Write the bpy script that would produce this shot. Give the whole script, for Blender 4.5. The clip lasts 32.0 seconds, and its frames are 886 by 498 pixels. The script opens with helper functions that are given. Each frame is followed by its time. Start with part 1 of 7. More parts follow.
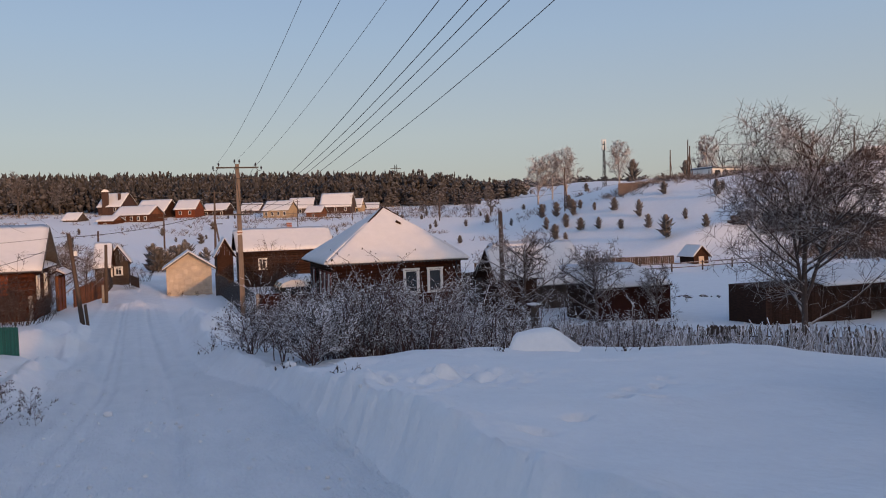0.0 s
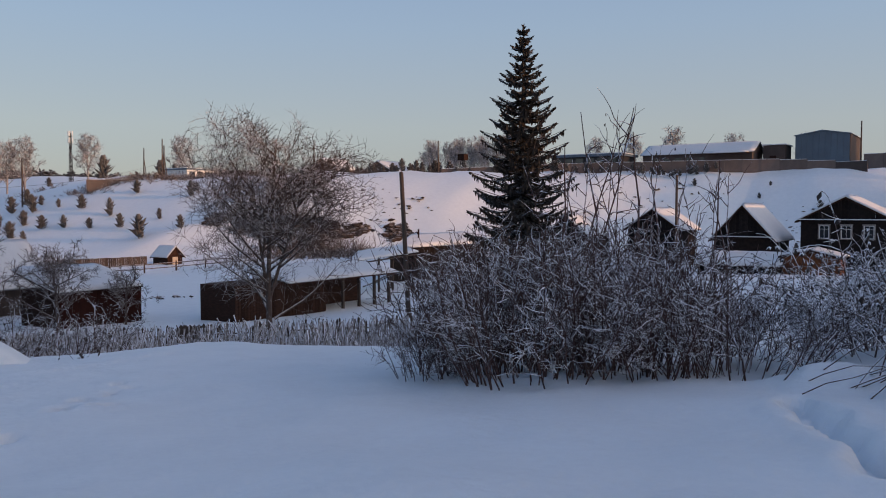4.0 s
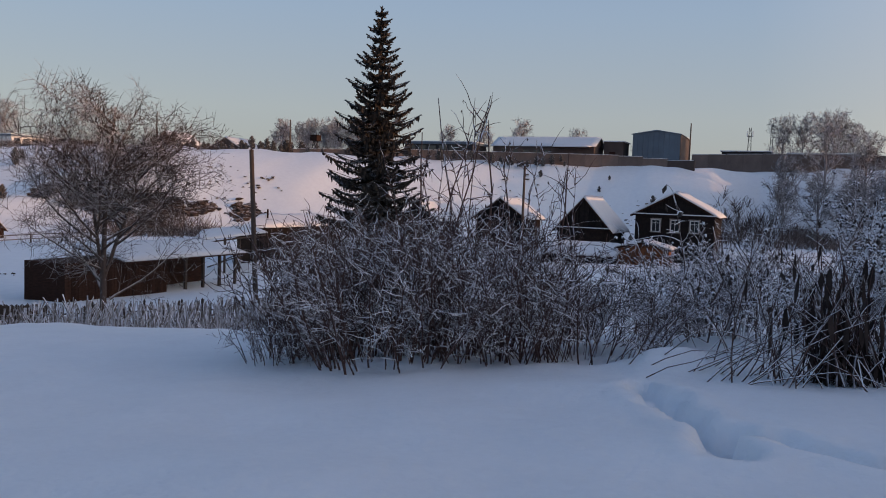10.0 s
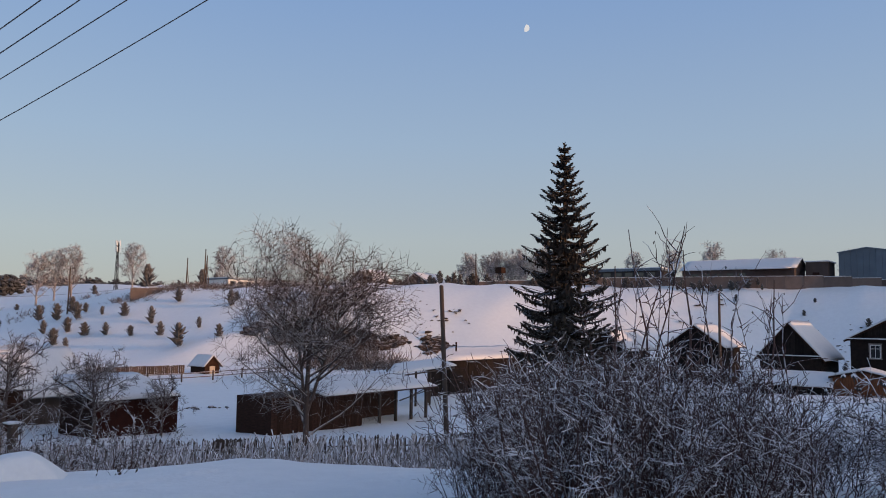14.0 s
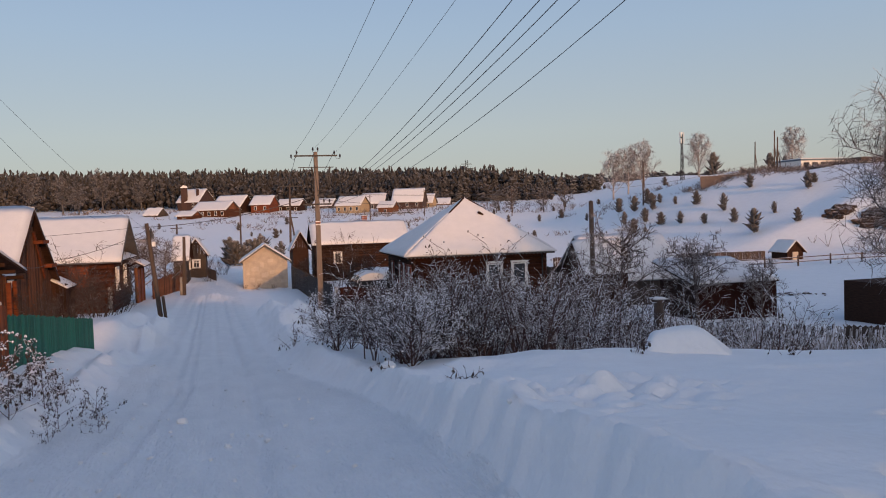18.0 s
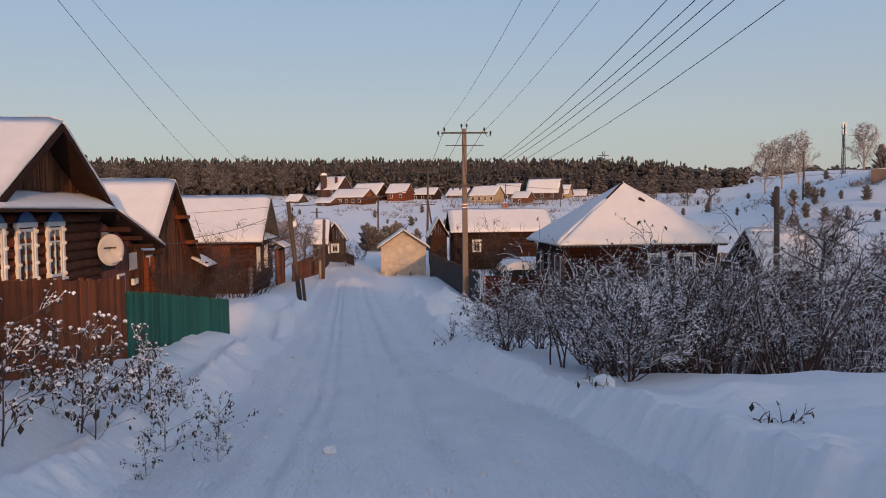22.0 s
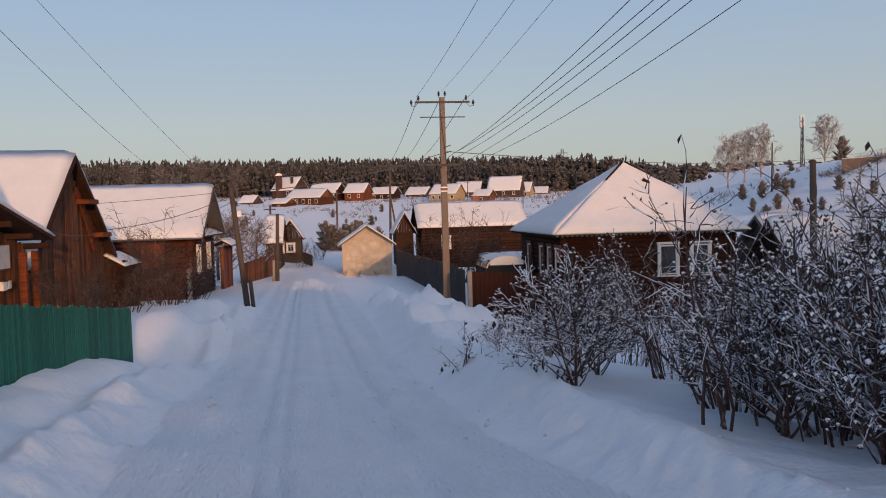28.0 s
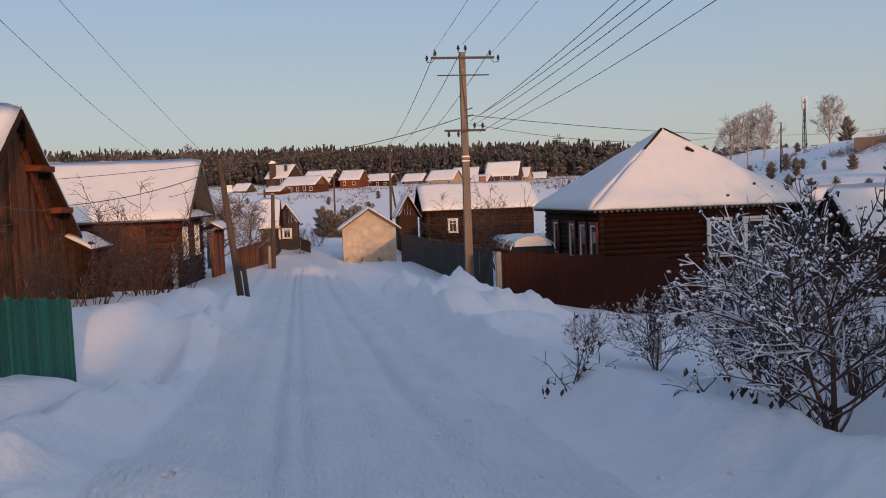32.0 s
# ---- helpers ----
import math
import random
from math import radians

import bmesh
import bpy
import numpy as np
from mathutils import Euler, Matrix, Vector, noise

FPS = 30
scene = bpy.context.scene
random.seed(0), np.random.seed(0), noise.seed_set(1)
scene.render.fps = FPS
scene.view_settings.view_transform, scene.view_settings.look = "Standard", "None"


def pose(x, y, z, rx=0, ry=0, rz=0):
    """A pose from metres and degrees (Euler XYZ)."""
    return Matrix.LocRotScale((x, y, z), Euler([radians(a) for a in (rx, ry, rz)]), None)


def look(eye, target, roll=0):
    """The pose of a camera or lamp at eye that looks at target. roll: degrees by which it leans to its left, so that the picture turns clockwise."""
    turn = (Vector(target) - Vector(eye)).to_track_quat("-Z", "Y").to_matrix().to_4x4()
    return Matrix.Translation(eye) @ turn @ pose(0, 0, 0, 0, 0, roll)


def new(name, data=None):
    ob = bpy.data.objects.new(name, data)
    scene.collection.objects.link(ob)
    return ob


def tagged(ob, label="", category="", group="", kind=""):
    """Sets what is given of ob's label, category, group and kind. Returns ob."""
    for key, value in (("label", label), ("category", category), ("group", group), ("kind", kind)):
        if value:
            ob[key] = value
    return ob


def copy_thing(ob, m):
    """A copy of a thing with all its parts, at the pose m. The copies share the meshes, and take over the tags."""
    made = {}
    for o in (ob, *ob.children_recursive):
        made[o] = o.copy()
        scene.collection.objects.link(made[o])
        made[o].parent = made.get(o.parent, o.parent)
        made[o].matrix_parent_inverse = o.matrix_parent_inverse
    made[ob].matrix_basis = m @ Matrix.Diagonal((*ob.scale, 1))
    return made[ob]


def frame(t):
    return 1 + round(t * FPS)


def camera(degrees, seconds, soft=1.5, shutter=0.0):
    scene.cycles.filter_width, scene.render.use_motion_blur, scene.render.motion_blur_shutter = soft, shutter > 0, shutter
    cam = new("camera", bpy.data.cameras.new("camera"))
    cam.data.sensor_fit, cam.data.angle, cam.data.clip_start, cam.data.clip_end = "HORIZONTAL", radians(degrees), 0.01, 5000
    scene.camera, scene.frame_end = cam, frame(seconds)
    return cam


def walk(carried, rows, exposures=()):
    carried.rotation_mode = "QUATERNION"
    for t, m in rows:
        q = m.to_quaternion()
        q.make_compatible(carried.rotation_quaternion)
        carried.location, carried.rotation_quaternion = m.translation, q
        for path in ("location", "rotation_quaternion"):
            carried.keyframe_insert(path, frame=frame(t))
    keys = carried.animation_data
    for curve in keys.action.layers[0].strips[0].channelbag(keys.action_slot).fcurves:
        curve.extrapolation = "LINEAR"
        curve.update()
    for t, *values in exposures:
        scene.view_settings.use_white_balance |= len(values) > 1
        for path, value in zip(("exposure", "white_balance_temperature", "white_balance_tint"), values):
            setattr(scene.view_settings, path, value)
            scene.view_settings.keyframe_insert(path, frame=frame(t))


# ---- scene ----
cam = camera(58.5, 32.0, soft=1.0)
PATH = [
    (0, (-0.294, 1.531, 2.443), (0.35, 3.422, 2.362), -1.8),
    (0.5, (-0.269, 1.593, 2.444), (0.535, 3.423, 2.358), -1.4),
    (1, (-0.219, 1.601, 2.427), (0.742, 3.353, 2.339), -1.4),
    (1.5, (-0.168, 1.489, 2.443), (0.917, 3.167, 2.352), -1.3),
    (2, (-0.09, 1.49, 2.456), (1.128, 3.073, 2.361), -1.2),
    (2.5, (-0.072, 1.568, 2.432), (1.267, 3.05, 2.336), -0.9),
    (3, (-0.113, 1.586, 2.418), (1.339, 2.958, 2.319), -0.8),
    (3.5, (0.005, 1.674, 2.406), (1.559, 2.929, 2.306), -0.4),
    (5.5, (-0.004, 1.095, 2.322), (1.855, 1.828, 2.221), 0.4),
    (6, (-0.01, 1.053, 2.335), (1.904, 1.622, 2.233), 0.6),
    (6.5, (0.012, 0.997, 2.342), (1.985, 1.31, 2.241), 0.9),
    (7, (0.019, 0.967, 2.344), (2.009, 1.142, 2.245), 1.1),
    (7.5, (0.043, 0.93, 2.35), (2.04, 0.976, 2.254), 1.2),
    (8, (0.065, 0.903, 2.345), (2.061, 0.81, 2.253), 1.3),
    (8.5, (0.071, 0.987, 2.341), (2.067, 0.89, 2.249), 1.3),
    (9, (0.13, 1.19, 2.359), (2.113, 1.426, 2.249), 1.9),
    (9.5, (0.1, 1.434, 2.357), (1.994, 2.062, 2.218), 2.7),
    (10, (0.113, 1.742, 2.352), (1.941, 2.542, 2.219), 2.2),
    (10.5, (0.159, 1.86, 2.396), (1.892, 2.851, 2.271), 1.7),
    (11, (0.128, 1.88, 2.447), (1.822, 2.94, 2.36), 1.7),
    (11.5, (0.116, 1.875, 2.482), (1.779, 2.985, 2.465), 1.4),
    (12, (0.035, 1.861, 2.489), (1.677, 3.001, 2.563), 1.0),
    (12.5, (0.08, 1.859, 2.481), (1.71, 3.009, 2.616), 1.1),
    (13, (0.044, 1.873, 2.474), (1.674, 3.021, 2.642), 1.1),
    (13.5, (0.067, 1.878, 2.473), (1.692, 3.031, 2.645), 1.0),
    (15.5, (-0.099, 2.106, 2.439), (1.103, 3.701, 2.549), 0.4),
    (16, (-0.139, 2.293, 2.417), (0.843, 4.035, 2.441), -0.0),
    (16.5, (-0.278, 2.64, 2.328), (0.466, 4.496, 2.306), -0.4),
    (17, (-0.324, 3.088, 2.251), (0.295, 4.988, 2.179), -1.0),
    (17.5, (-0.397, 3.607, 2.204), (0.164, 5.524, 2.117), -1.0),
    (18, (-0.424, 3.998, 2.134), (0.052, 5.938, 2.049), -1.8),
    (18.5, (-0.44, 4.412, 2.091), (-0.057, 6.373, 2.005), -1.4),
    (19, (-0.465, 4.904, 2.041), (-0.115, 6.872, 1.957), -1.4),
    (19.5, (-0.5, 5.329, 2.015), (-0.181, 7.302, 1.929), -0.6),
    (20, (-0.533, 5.757, 1.97), (-0.254, 7.735, 1.885), -0.6),
    (20.5, (-0.576, 6.245, 1.902), (-0.329, 8.228, 1.819), -0.6),
    (21, (-0.669, 6.74, 1.838), (-0.43, 8.724, 1.755), -0.6),
    (21.5, (-0.773, 7.191, 1.789), (-0.593, 9.181, 1.703), -0.6),
    (22, (-0.875, 7.694, 1.74), (-0.723, 9.685, 1.641), -0.6),
    (22.5, (-0.963, 8.285, 1.679), (-0.81, 10.276, 1.574), -0.6),
    (23, (-1.03, 8.871, 1.599), (-0.864, 10.862, 1.493), -1.6),
    (23.5, (-1.114, 9.399, 1.518), (-0.929, 11.388, 1.412), -1.7),
    (24, (-1.152, 9.919, 1.448), (-0.944, 11.906, 1.338), -2.0),
    (24.5, (-1.209, 10.44, 1.405), (-0.993, 12.425, 1.292), -1.8),
    (26.5, (-1.189, 12.532, 1.284), (-0.99, 14.518, 1.163), -1.0),
    (27, (-1.174, 13.166, 1.217), (-0.923, 15.147, 1.104), -1.0),
    (27.5, (-1.19, 13.654, 1.123), (-0.931, 15.635, 1.026), -1.0),
    (28, (-1.146, 14.105, 1.051), (-0.889, 16.086, 0.953), -1.5),
    (28.5, (-1.107, 14.723, 0.99), (-0.851, 16.704, 0.884), -1.3),
    (29, (-1.104, 15.242, 0.921), (-0.85, 17.223, 0.819), -1.3),
    (29.5, (-1.11, 15.731, 0.87), (-0.93, 17.72, 0.765), -1.4),
    (30, (-1.159, 16.309, 0.792), (-1.037, 18.303, 0.69), -1.5),
    (30.5, (-1.26, 16.823, 0.73), (-1.163, 18.818, 0.626), -1.3),
    (31, (-1.362, 17.349, 0.651), (-1.265, 19.344, 0.551), -1.3),
    (31.5, (-1.492, 17.92, 0.585), (-1.332, 19.911, 0.472), -1.4),
    (32, (-1.592, 18.498, 0.521), (-1.323, 20.475, 0.393), -2.1),
]
walk(cam, [(t, look(eye, target, roll)) for t, eye, target, roll in PATH], exposures=[(0, -0.1, 6400, 10), (2, -0.12, 6300, 9), (6, -0.12, 6400, 10), (8, -0.2, 6450, 10), (10, -0.17, 6400, 10), (12, -0.12, 6250, 10), (13.5, -0.1, 6200, 9), (16, -0.05, 6450, 10), (20, -0.06, 6500, 10), (32, -0.06, 6500, 10)])

# ---------------------------------------------------------------- light
SUN_AZ, SUN_EL = 168.0, 8.0          # compass from +y towards +x, degrees
sa, se = radians(SUN_AZ), radians(SUN_EL)
SUN_DIR = Vector((math.sin(sa) * math.cos(se), math.cos(sa) * math.cos(se), math.sin(se)))
world = bpy.data.worlds.new("world")
scene.world = world
world.use_nodes = True
wn, wl = world.node_tree.nodes, world.node_tree.links
sky = wn.new("ShaderNodeTexSky")
sky.sky_type, sky.sun_disc = "NISHITA", False
sky.sun_elevation, sky.sun_rotation = radians(SUN_EL), radians(SUN_AZ)
sky.altitude, sky.air_density, sky.dust_density, sky.ozone_density = 250, 1.0, 0.6, 2.0
# winter haze over the clear sky: grey-rose at the rim, blue above, warmer towards the low sun
tex, sep, ramp = wn.new("ShaderNodeTexCoord"), wn.new("ShaderNodeSeparateXYZ"), wn.new("ShaderNodeValToRGB")
wl.new(tex.outputs["Generated"], sep.inputs[0])
wl.new(sep.outputs["Z"], ramp.inputs[0])
RIM = [(0.0, (0.36, 0.345, 0.335)), (0.10, (0.39, 0.41, 0.42)), (0.22, (0.32, 0.40, 0.51)), (0.42, (0.21, 0.32, 0.54)), (0.62, (0.125, 0.21, 0.395)), (1.0, (0.09, 0.17, 0.345))]
for k, (at, c) in enumerate(RIM):
    e = ramp.color_ramp.elements[k] if k < 2 else ramp.color_ramp.elements.new(at)
    e.position, e.color = at, (*c, 1)
dot, glow, warm, sum1, mix1 = wn.new("ShaderNodeVectorMath"), wn.new("ShaderNodeMapRange"), wn.new("ShaderNodeMix"), wn.new("ShaderNodeMix"), wn.new("ShaderNodeMath")
dot.operation = "DOT_PRODUCT"
dot.inputs[1].default_value = SUN_DIR
wl.new(tex.outputs["Generated"], dot.inputs[0])
glow.inputs["From Min"].default_value, glow.inputs["From Max"].default_value = 0.18, 1.0
glow.inputs["To Max"].default_value = 0.42
wl.new(dot.outputs["Value"], glow.inputs["Value"])
warm.data_type = "RGBA"
warm.inputs["B"].default_value = (1.45, 1.15, 0.93, 1)
wl.new(ramp.outputs[0], warm.inputs["A"])
wl.new(glow.outputs[0], warm.inputs["Factor"])
sum1.data_type, sum1.blend_type = "RGBA", "ADD"
sum1.inputs["Factor"].default_value = 0.03
wl.new(warm.outputs["Result"], sum1.inputs["A"])
wl.new(sky.outputs[0], sum1.inputs["B"])
# the bright aureole round the hidden sun
power, halo = wn.new("ShaderNodeMath"), wn.new("ShaderNodeMix")
power.operation, power.use_clamp = "POWER", True
wl.new(glow.outputs[0], mix1.inputs[0])
mix1.operation, mix1.inputs[1].default_value = "DIVIDE", 0.42
wl.new(mix1.outputs[0], power.inputs[0])
power.inputs[1].default_value = 7.0
halo.data_type, halo.blend_type = "RGBA", "ADD"
halo.inputs["B"].default_value = (1.5, 1.1, 0.76, 1)
wl.new(power.outputs[0], halo.inputs["Factor"])
wl.new(sum1.outputs["Result"], halo.inputs["A"])
wl.new(halo.outputs["Result"], wn["Background"].inputs[0])
wn["Background"].inputs["Strength"].default_value = 1.0
sun = new("sun", bpy.data.lights.new("sun", "SUN"))
sun.data.energy, sun.data.angle, sun.data.color = 3.0, radians(0.8), (1.0, 0.49, 0.2)
sun.matrix_world = look(SUN_DIR * 50, (0, 0, 0))
scene.view_settings.exposure = 0.0


# ---------------------------------------------------------------- small tools
def ss(t):
    t = min(1.0, max(0.0, t))
    return t * t * (3 - 2 * t)


def piecewise(knots):
    xs, zs = [k[0] for k in knots], [k[1] for k in knots]
    return lambda v: float(np.interp(v, xs, zs))


def material(name, colour, rough=0.8, second=None, scale=4.0, bump=0.0, bump_scale=30.0, metal=0.0, stretch=(1, 1, 1), per_object=0.0, spec=0.5):
    """Base colour varied by noise at two scales between colour and second."""
    m = bpy.data.materials.new(name)
    m.use_nodes = True
    n, l = m.node_tree.nodes, m.node_tree.links
    b = n["Principled BSDF"]
    b.inputs["Roughness"].default_value, b.inputs["Metallic"].default_value = rough, metal
    b.inputs["Specular IOR Level"].default_value = spec
    second = second or tuple(c * 0.7 for c in colour)
    tc, mp = n.new("ShaderNodeTexCoord"), n.new("ShaderNodeMapping")
    mp.inputs["Scale"].default_value = stretch
    l.new(tc.outputs["Object"], mp.inputs["Vector"])
    big, fine = n.new("ShaderNodeTexNoise"), n.new("ShaderNodeTexNoise")
    big.inputs["Scale"].default_value, big.inputs["Detail"].default_value = scale, 6
    fine.inputs["Scale"].default_value, fine.inputs["Detail"].default_value = scale * 9, 4
    l.new(mp.outputs[0], big.inputs["Vector"])
    l.new(mp.outputs[0], fine.inputs["Vector"])
    add = n.new("ShaderNodeMath")
    add.operation = "MULTIPLY_ADD"
    l.new(fine.outputs["Fac"], add.inputs[0])
    add.inputs[1].default_value = 0.5
    l.new(big.outputs["Fac"], add.inputs[2])
    ramp = n.new("ShaderNodeMapRange")
    ramp.inputs["From Min"].default_value, ramp.inputs["From Max"].default_value = 0.5, 1.0
    l.new(add.outputs[0], ramp.inputs["Value"])
    mix = n.new("ShaderNodeMix")
    mix.data_type = "RGBA"
    mix.inputs["A"].default_value, mix.inputs["B"].default_value = (*colour, 1), (*second, 1)
    l.new(ramp.outputs[0], mix.inputs["Factor"])
    out = mix.outputs["Result"]
    if per_object:
        info, hsv, mr = n.new("ShaderNodeObjectInfo"), n.new("ShaderNodeHueSaturation"), n.new("ShaderNodeMapRange")
        mr.inputs["To Min"].default_value, mr.inputs["To Max"].default_value = 1 - per_object, 1 + per_object
        l.new(info.outputs["Random"], mr.inputs["Value"])
        l.new(mr.outputs[0], hsv.inputs["Value"])
        l.new(out, hsv.inputs["Color"])
        out = hsv.outputs[0]
    l.new(out, b.inputs["Base Color"])
    if bump:
        nb, bp = n.new("ShaderNodeTexNoise"), n.new("ShaderNodeBump")
        nb.inputs["Scale"].default_value, nb.inputs["Detail"].default_value = bump_scale, 5
        l.new(mp.outputs[0], nb.inputs["Vector"])
        bp.inputs["Strength"].default_value, bp.inputs["Distance"].default_value = bump, 0.05
        l.new(nb.outputs["Fac"], bp.inputs["Height"])
        l.new(bp.outputs[0], b.inputs["Normal"])
    return m


def frosted(name, bark, frost, low=-0.1, high=0.5, rough=0.8, patch=6.0):
    """Bark below, rime and snow lying on what faces up, broken by noise."""
    m = material(name, bark, rough, scale=12)
    n, l = m.node_tree.nodes, m.node_tree.links
    b = n["Principled BSDF"]
    base = b.inputs["Base Color"].links[0].from_socket
    geo, sep, mr, mix = n.new("ShaderNodeNewGeometry"), n.new("ShaderNodeSeparateXYZ"), n.new("ShaderNodeMapRange"), n.new("ShaderNodeMix")
    tc, noi, add = n.new("ShaderNodeTexCoord"), n.new("ShaderNodeTexNoise"), n.new("ShaderNodeMath")
    noi.inputs["Scale"].default_value, noi.inputs["Detail"].default_value = patch, 3
    l.new(tc.outputs["Object"], noi.inputs["Vector"])
    l.new(geo.outputs["Normal"], sep.inputs[0])
    add.operation = "MULTIPLY_ADD"
    l.new(noi.outputs["Fac"], add.inputs[0])
    add.inputs[1].default_value = 1.6
    l.new(sep.outputs["Z"], add.inputs[2])
    mr.inputs["From Min"].default_value, mr.inputs["From Max"].default_value = low + 0.8, high + 0.8
    l.new(add.outputs[0], mr.inputs["Value"])
    mix.data_type = "RGBA"
    mix.inputs["B"].default_value = (*frost, 1)
    l.new(mr.outputs[0], mix.inputs["Factor"])
    l.new(base, mix.inputs["A"])
    l.new(mix.outputs["Result"], b.inputs["Base Color"])
    return m


SNOW = material("snow", (0.81, 0.84, 0.86), 0.6, (0.75, 0.78, 0.805), 1.5, 0.5, 9.0)
PACKED = material("packed_snow", (0.79, 0.82, 0.845), 0.55, (0.70, 0.735, 0.765), 2.6, 1.0, 24.0, stretch=(1, 0.35, 1))
ROOF_SNOW = material("roof_snow", (0.71, 0.715, 0.725), 0.7, (0.65, 0.66, 0.675), 2.0, 0.25, 9.0)
LOG = material("log_wood", (0.22, 0.062, 0.025), 0.8, (0.075, 0.024, 0.012), 3.0, 0.5, 40.0, stretch=(1, 1, 6), per_object=0.3, spec=0.15)
DARK_LOG = material("dark_log_wood", (0.055, 0.027, 0.018), 0.85, (0.026, 0.014, 0.01), 3.0, 0.5, 40.0, stretch=(1, 1, 6), per_object=0.3, spec=0.12)
# reddish logs, darkened in colour to stand in for the walls' shade
RED_LOG = material("shaded_log_wood", (0.085, 0.028, 0.014), 0.8, (0.04, 0.014, 0.008), 3.0, 0.5, 40.0, stretch=(1, 1, 6), per_object=0.3, spec=0.12)
# near-black wood: the shade over the valley buildings is in this colour
SHADED_WOOD = material("shaded_wood", (0.024, 0.018, 0.016), 0.9, (0.012, 0.01, 0.01), 3.0, 0.4, 30.0, per_object=0.3, spec=0.1)
BOARD = material("board_wood", (0.21, 0.085, 0.04), 0.85, (0.05, 0.02, 0.011), 2.5, 0.6, 30.0, stretch=(5, 5, 0.6), per_object=0.5, spec=0.15)
GREY_BOARD = material("grey_board_wood", (0.085, 0.066, 0.056), 0.9, (0.045, 0.036, 0.032), 2.5, 0.4, 30.0, stretch=(5, 5, 0.6), per_object=0.35, spec=0.15)
POLE_WOOD = material("pole_wood", (0.1, 0.068, 0.05), 0.85, (0.05, 0.036, 0.028), 3.0, 0.4, 40.0, stretch=(6, 6, 0.5))
STAINED = material("stained_concrete", (0.2, 0.155, 0.125), 0.85, (0.12, 0.095, 0.08), 3.0, 0.3, 40.0, stretch=(3, 3, 0.6))
CONCRETE = material("concrete", (0.3, 0.27, 0.24), 0.85, (0.2, 0.18, 0.165), 3.0, 0.3, 40.0)
BLACK = material("black_iron", (0.02, 0.02, 0.022), 0.6, scale=10)
WIRE = material("wire", (0.07, 0.068, 0.07), 0.7, scale=10)
WHITE_PAINT = material("white_paint", (0.75, 0.75, 0.73), 0.6, (0.6, 0.6, 0.58), 6.0, 0.2)
PLASTER = material("plaster", (0.5, 0.42, 0.33), 0.9, (0.36, 0.31, 0.26), 2.2, 0.3, 18.0)
BRICK = material("brick", (0.3, 0.12, 0.08), 0.85, (0.2, 0.09, 0.06), 4.0, 0.3, 30.0, per_object=0.2)
GLASS = material("window_glass", (0.03, 0.035, 0.04), 0.08, (0.02, 0.022, 0.025), 2.0, spec=0.8)
NEEDLE = frosted("frosted_needles", (0.036, 0.028, 0.02), (0.34, 0.35, 0.38), 0.5, 1.2)
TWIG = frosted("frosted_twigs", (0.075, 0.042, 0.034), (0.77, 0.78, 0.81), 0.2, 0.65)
WHITE_TWIG = frosted("snowy_twigs", (0.075, 0.045, 0.038), (0.8, 0.81, 0.84), -0.3, 0.3)
DARK_TWIG = frosted("dark_twigs", (0.045, 0.03, 0.026), (0.76, 0.79, 0.85), 0.12, 0.5)
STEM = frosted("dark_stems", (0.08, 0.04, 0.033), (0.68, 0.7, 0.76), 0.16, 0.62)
BARE = frosted("bare_twigs", (0.05, 0.03, 0.022), (0.4, 0.36, 0.35), 0.7, 1.2)
BIRCH = frosted("frosted_birch_twigs", (0.085, 0.058, 0.048), (0.5, 0.48, 0.48), 0.1, 0.85)
# needles and rime lightened together, so the colour carries the distance haze
FOREST = frosted("hazed_forest_needles", (0.036, 0.034, 0.034), (0.13, 0.132, 0.137), 0.0, 1.1, patch=0.6)


def mesh_of(name, verts, faces, smooth=False):
    me = bpy.data.meshes.new(name)
    me.from_pydata([tuple(v) for v in verts], [], faces)
    me.update()
    if smooth:
        me.polygons.foreach_set("use_smooth", [True] * len(me.polygons))
    return me


def piece(name, me, mat, parent=None, label="", at=None):
    """One mesh object, under a thing or a part."""
    if mat and not me.materials:
        me.materials.append(mat)
    ob = new(name, me)
    if parent:
        ob.parent = parent
    if at is not None:
        ob.matrix_basis = at if isinstance(at, Matrix) else Matrix.Translation(at)
    if label:
        ob["label"] = label
    return ob


def part(name, bm, mat, parent=None, label="", at=None, smooth=False):
    me = bpy.data.meshes.new(name)
    bm.to_mesh(me)
    bm.free()
    if smooth:
        me.polygons.foreach_set("use_smooth", [True] * len(me.polygons))
    return piece(name, me, mat, parent, label, at)


def thing(name, at=(0, 0, 0), label="", category="", group="", kind="", turn=0.0):
    ob = new(name)
    ob.empty_display_size = 0.1
    ob.matrix_basis = Matrix.Translation(at) @ Matrix.Rotation(radians(turn), 4, "Z")
    return tagged(ob, label, category, group, kind)


def box(bm, x0, x1, y0, y1, z0, z1, bevel=0.0):
    vs = [bm.verts.new((x, y, z)) for z in (z0, z1) for y in (y0, y1) for x in (x0, x1)]
    fs = [bm.faces.new([vs[i] for i in f]) for f in ((0, 2, 3, 1), (4, 5, 7, 6), (0, 1, 5, 4), (2, 6, 7, 3), (0, 4, 6, 2), (1, 3, 7, 5))]
    if bevel:
        edges = list({e for f in fs for e in f.edges})
        bmesh.ops.bevel(bm, geom=edges, offset=bevel, segments=1, affect="EDGES")
    return bm


def cube(*a, bevel=0.0):
    return box(bmesh.new(), *a, bevel=bevel)


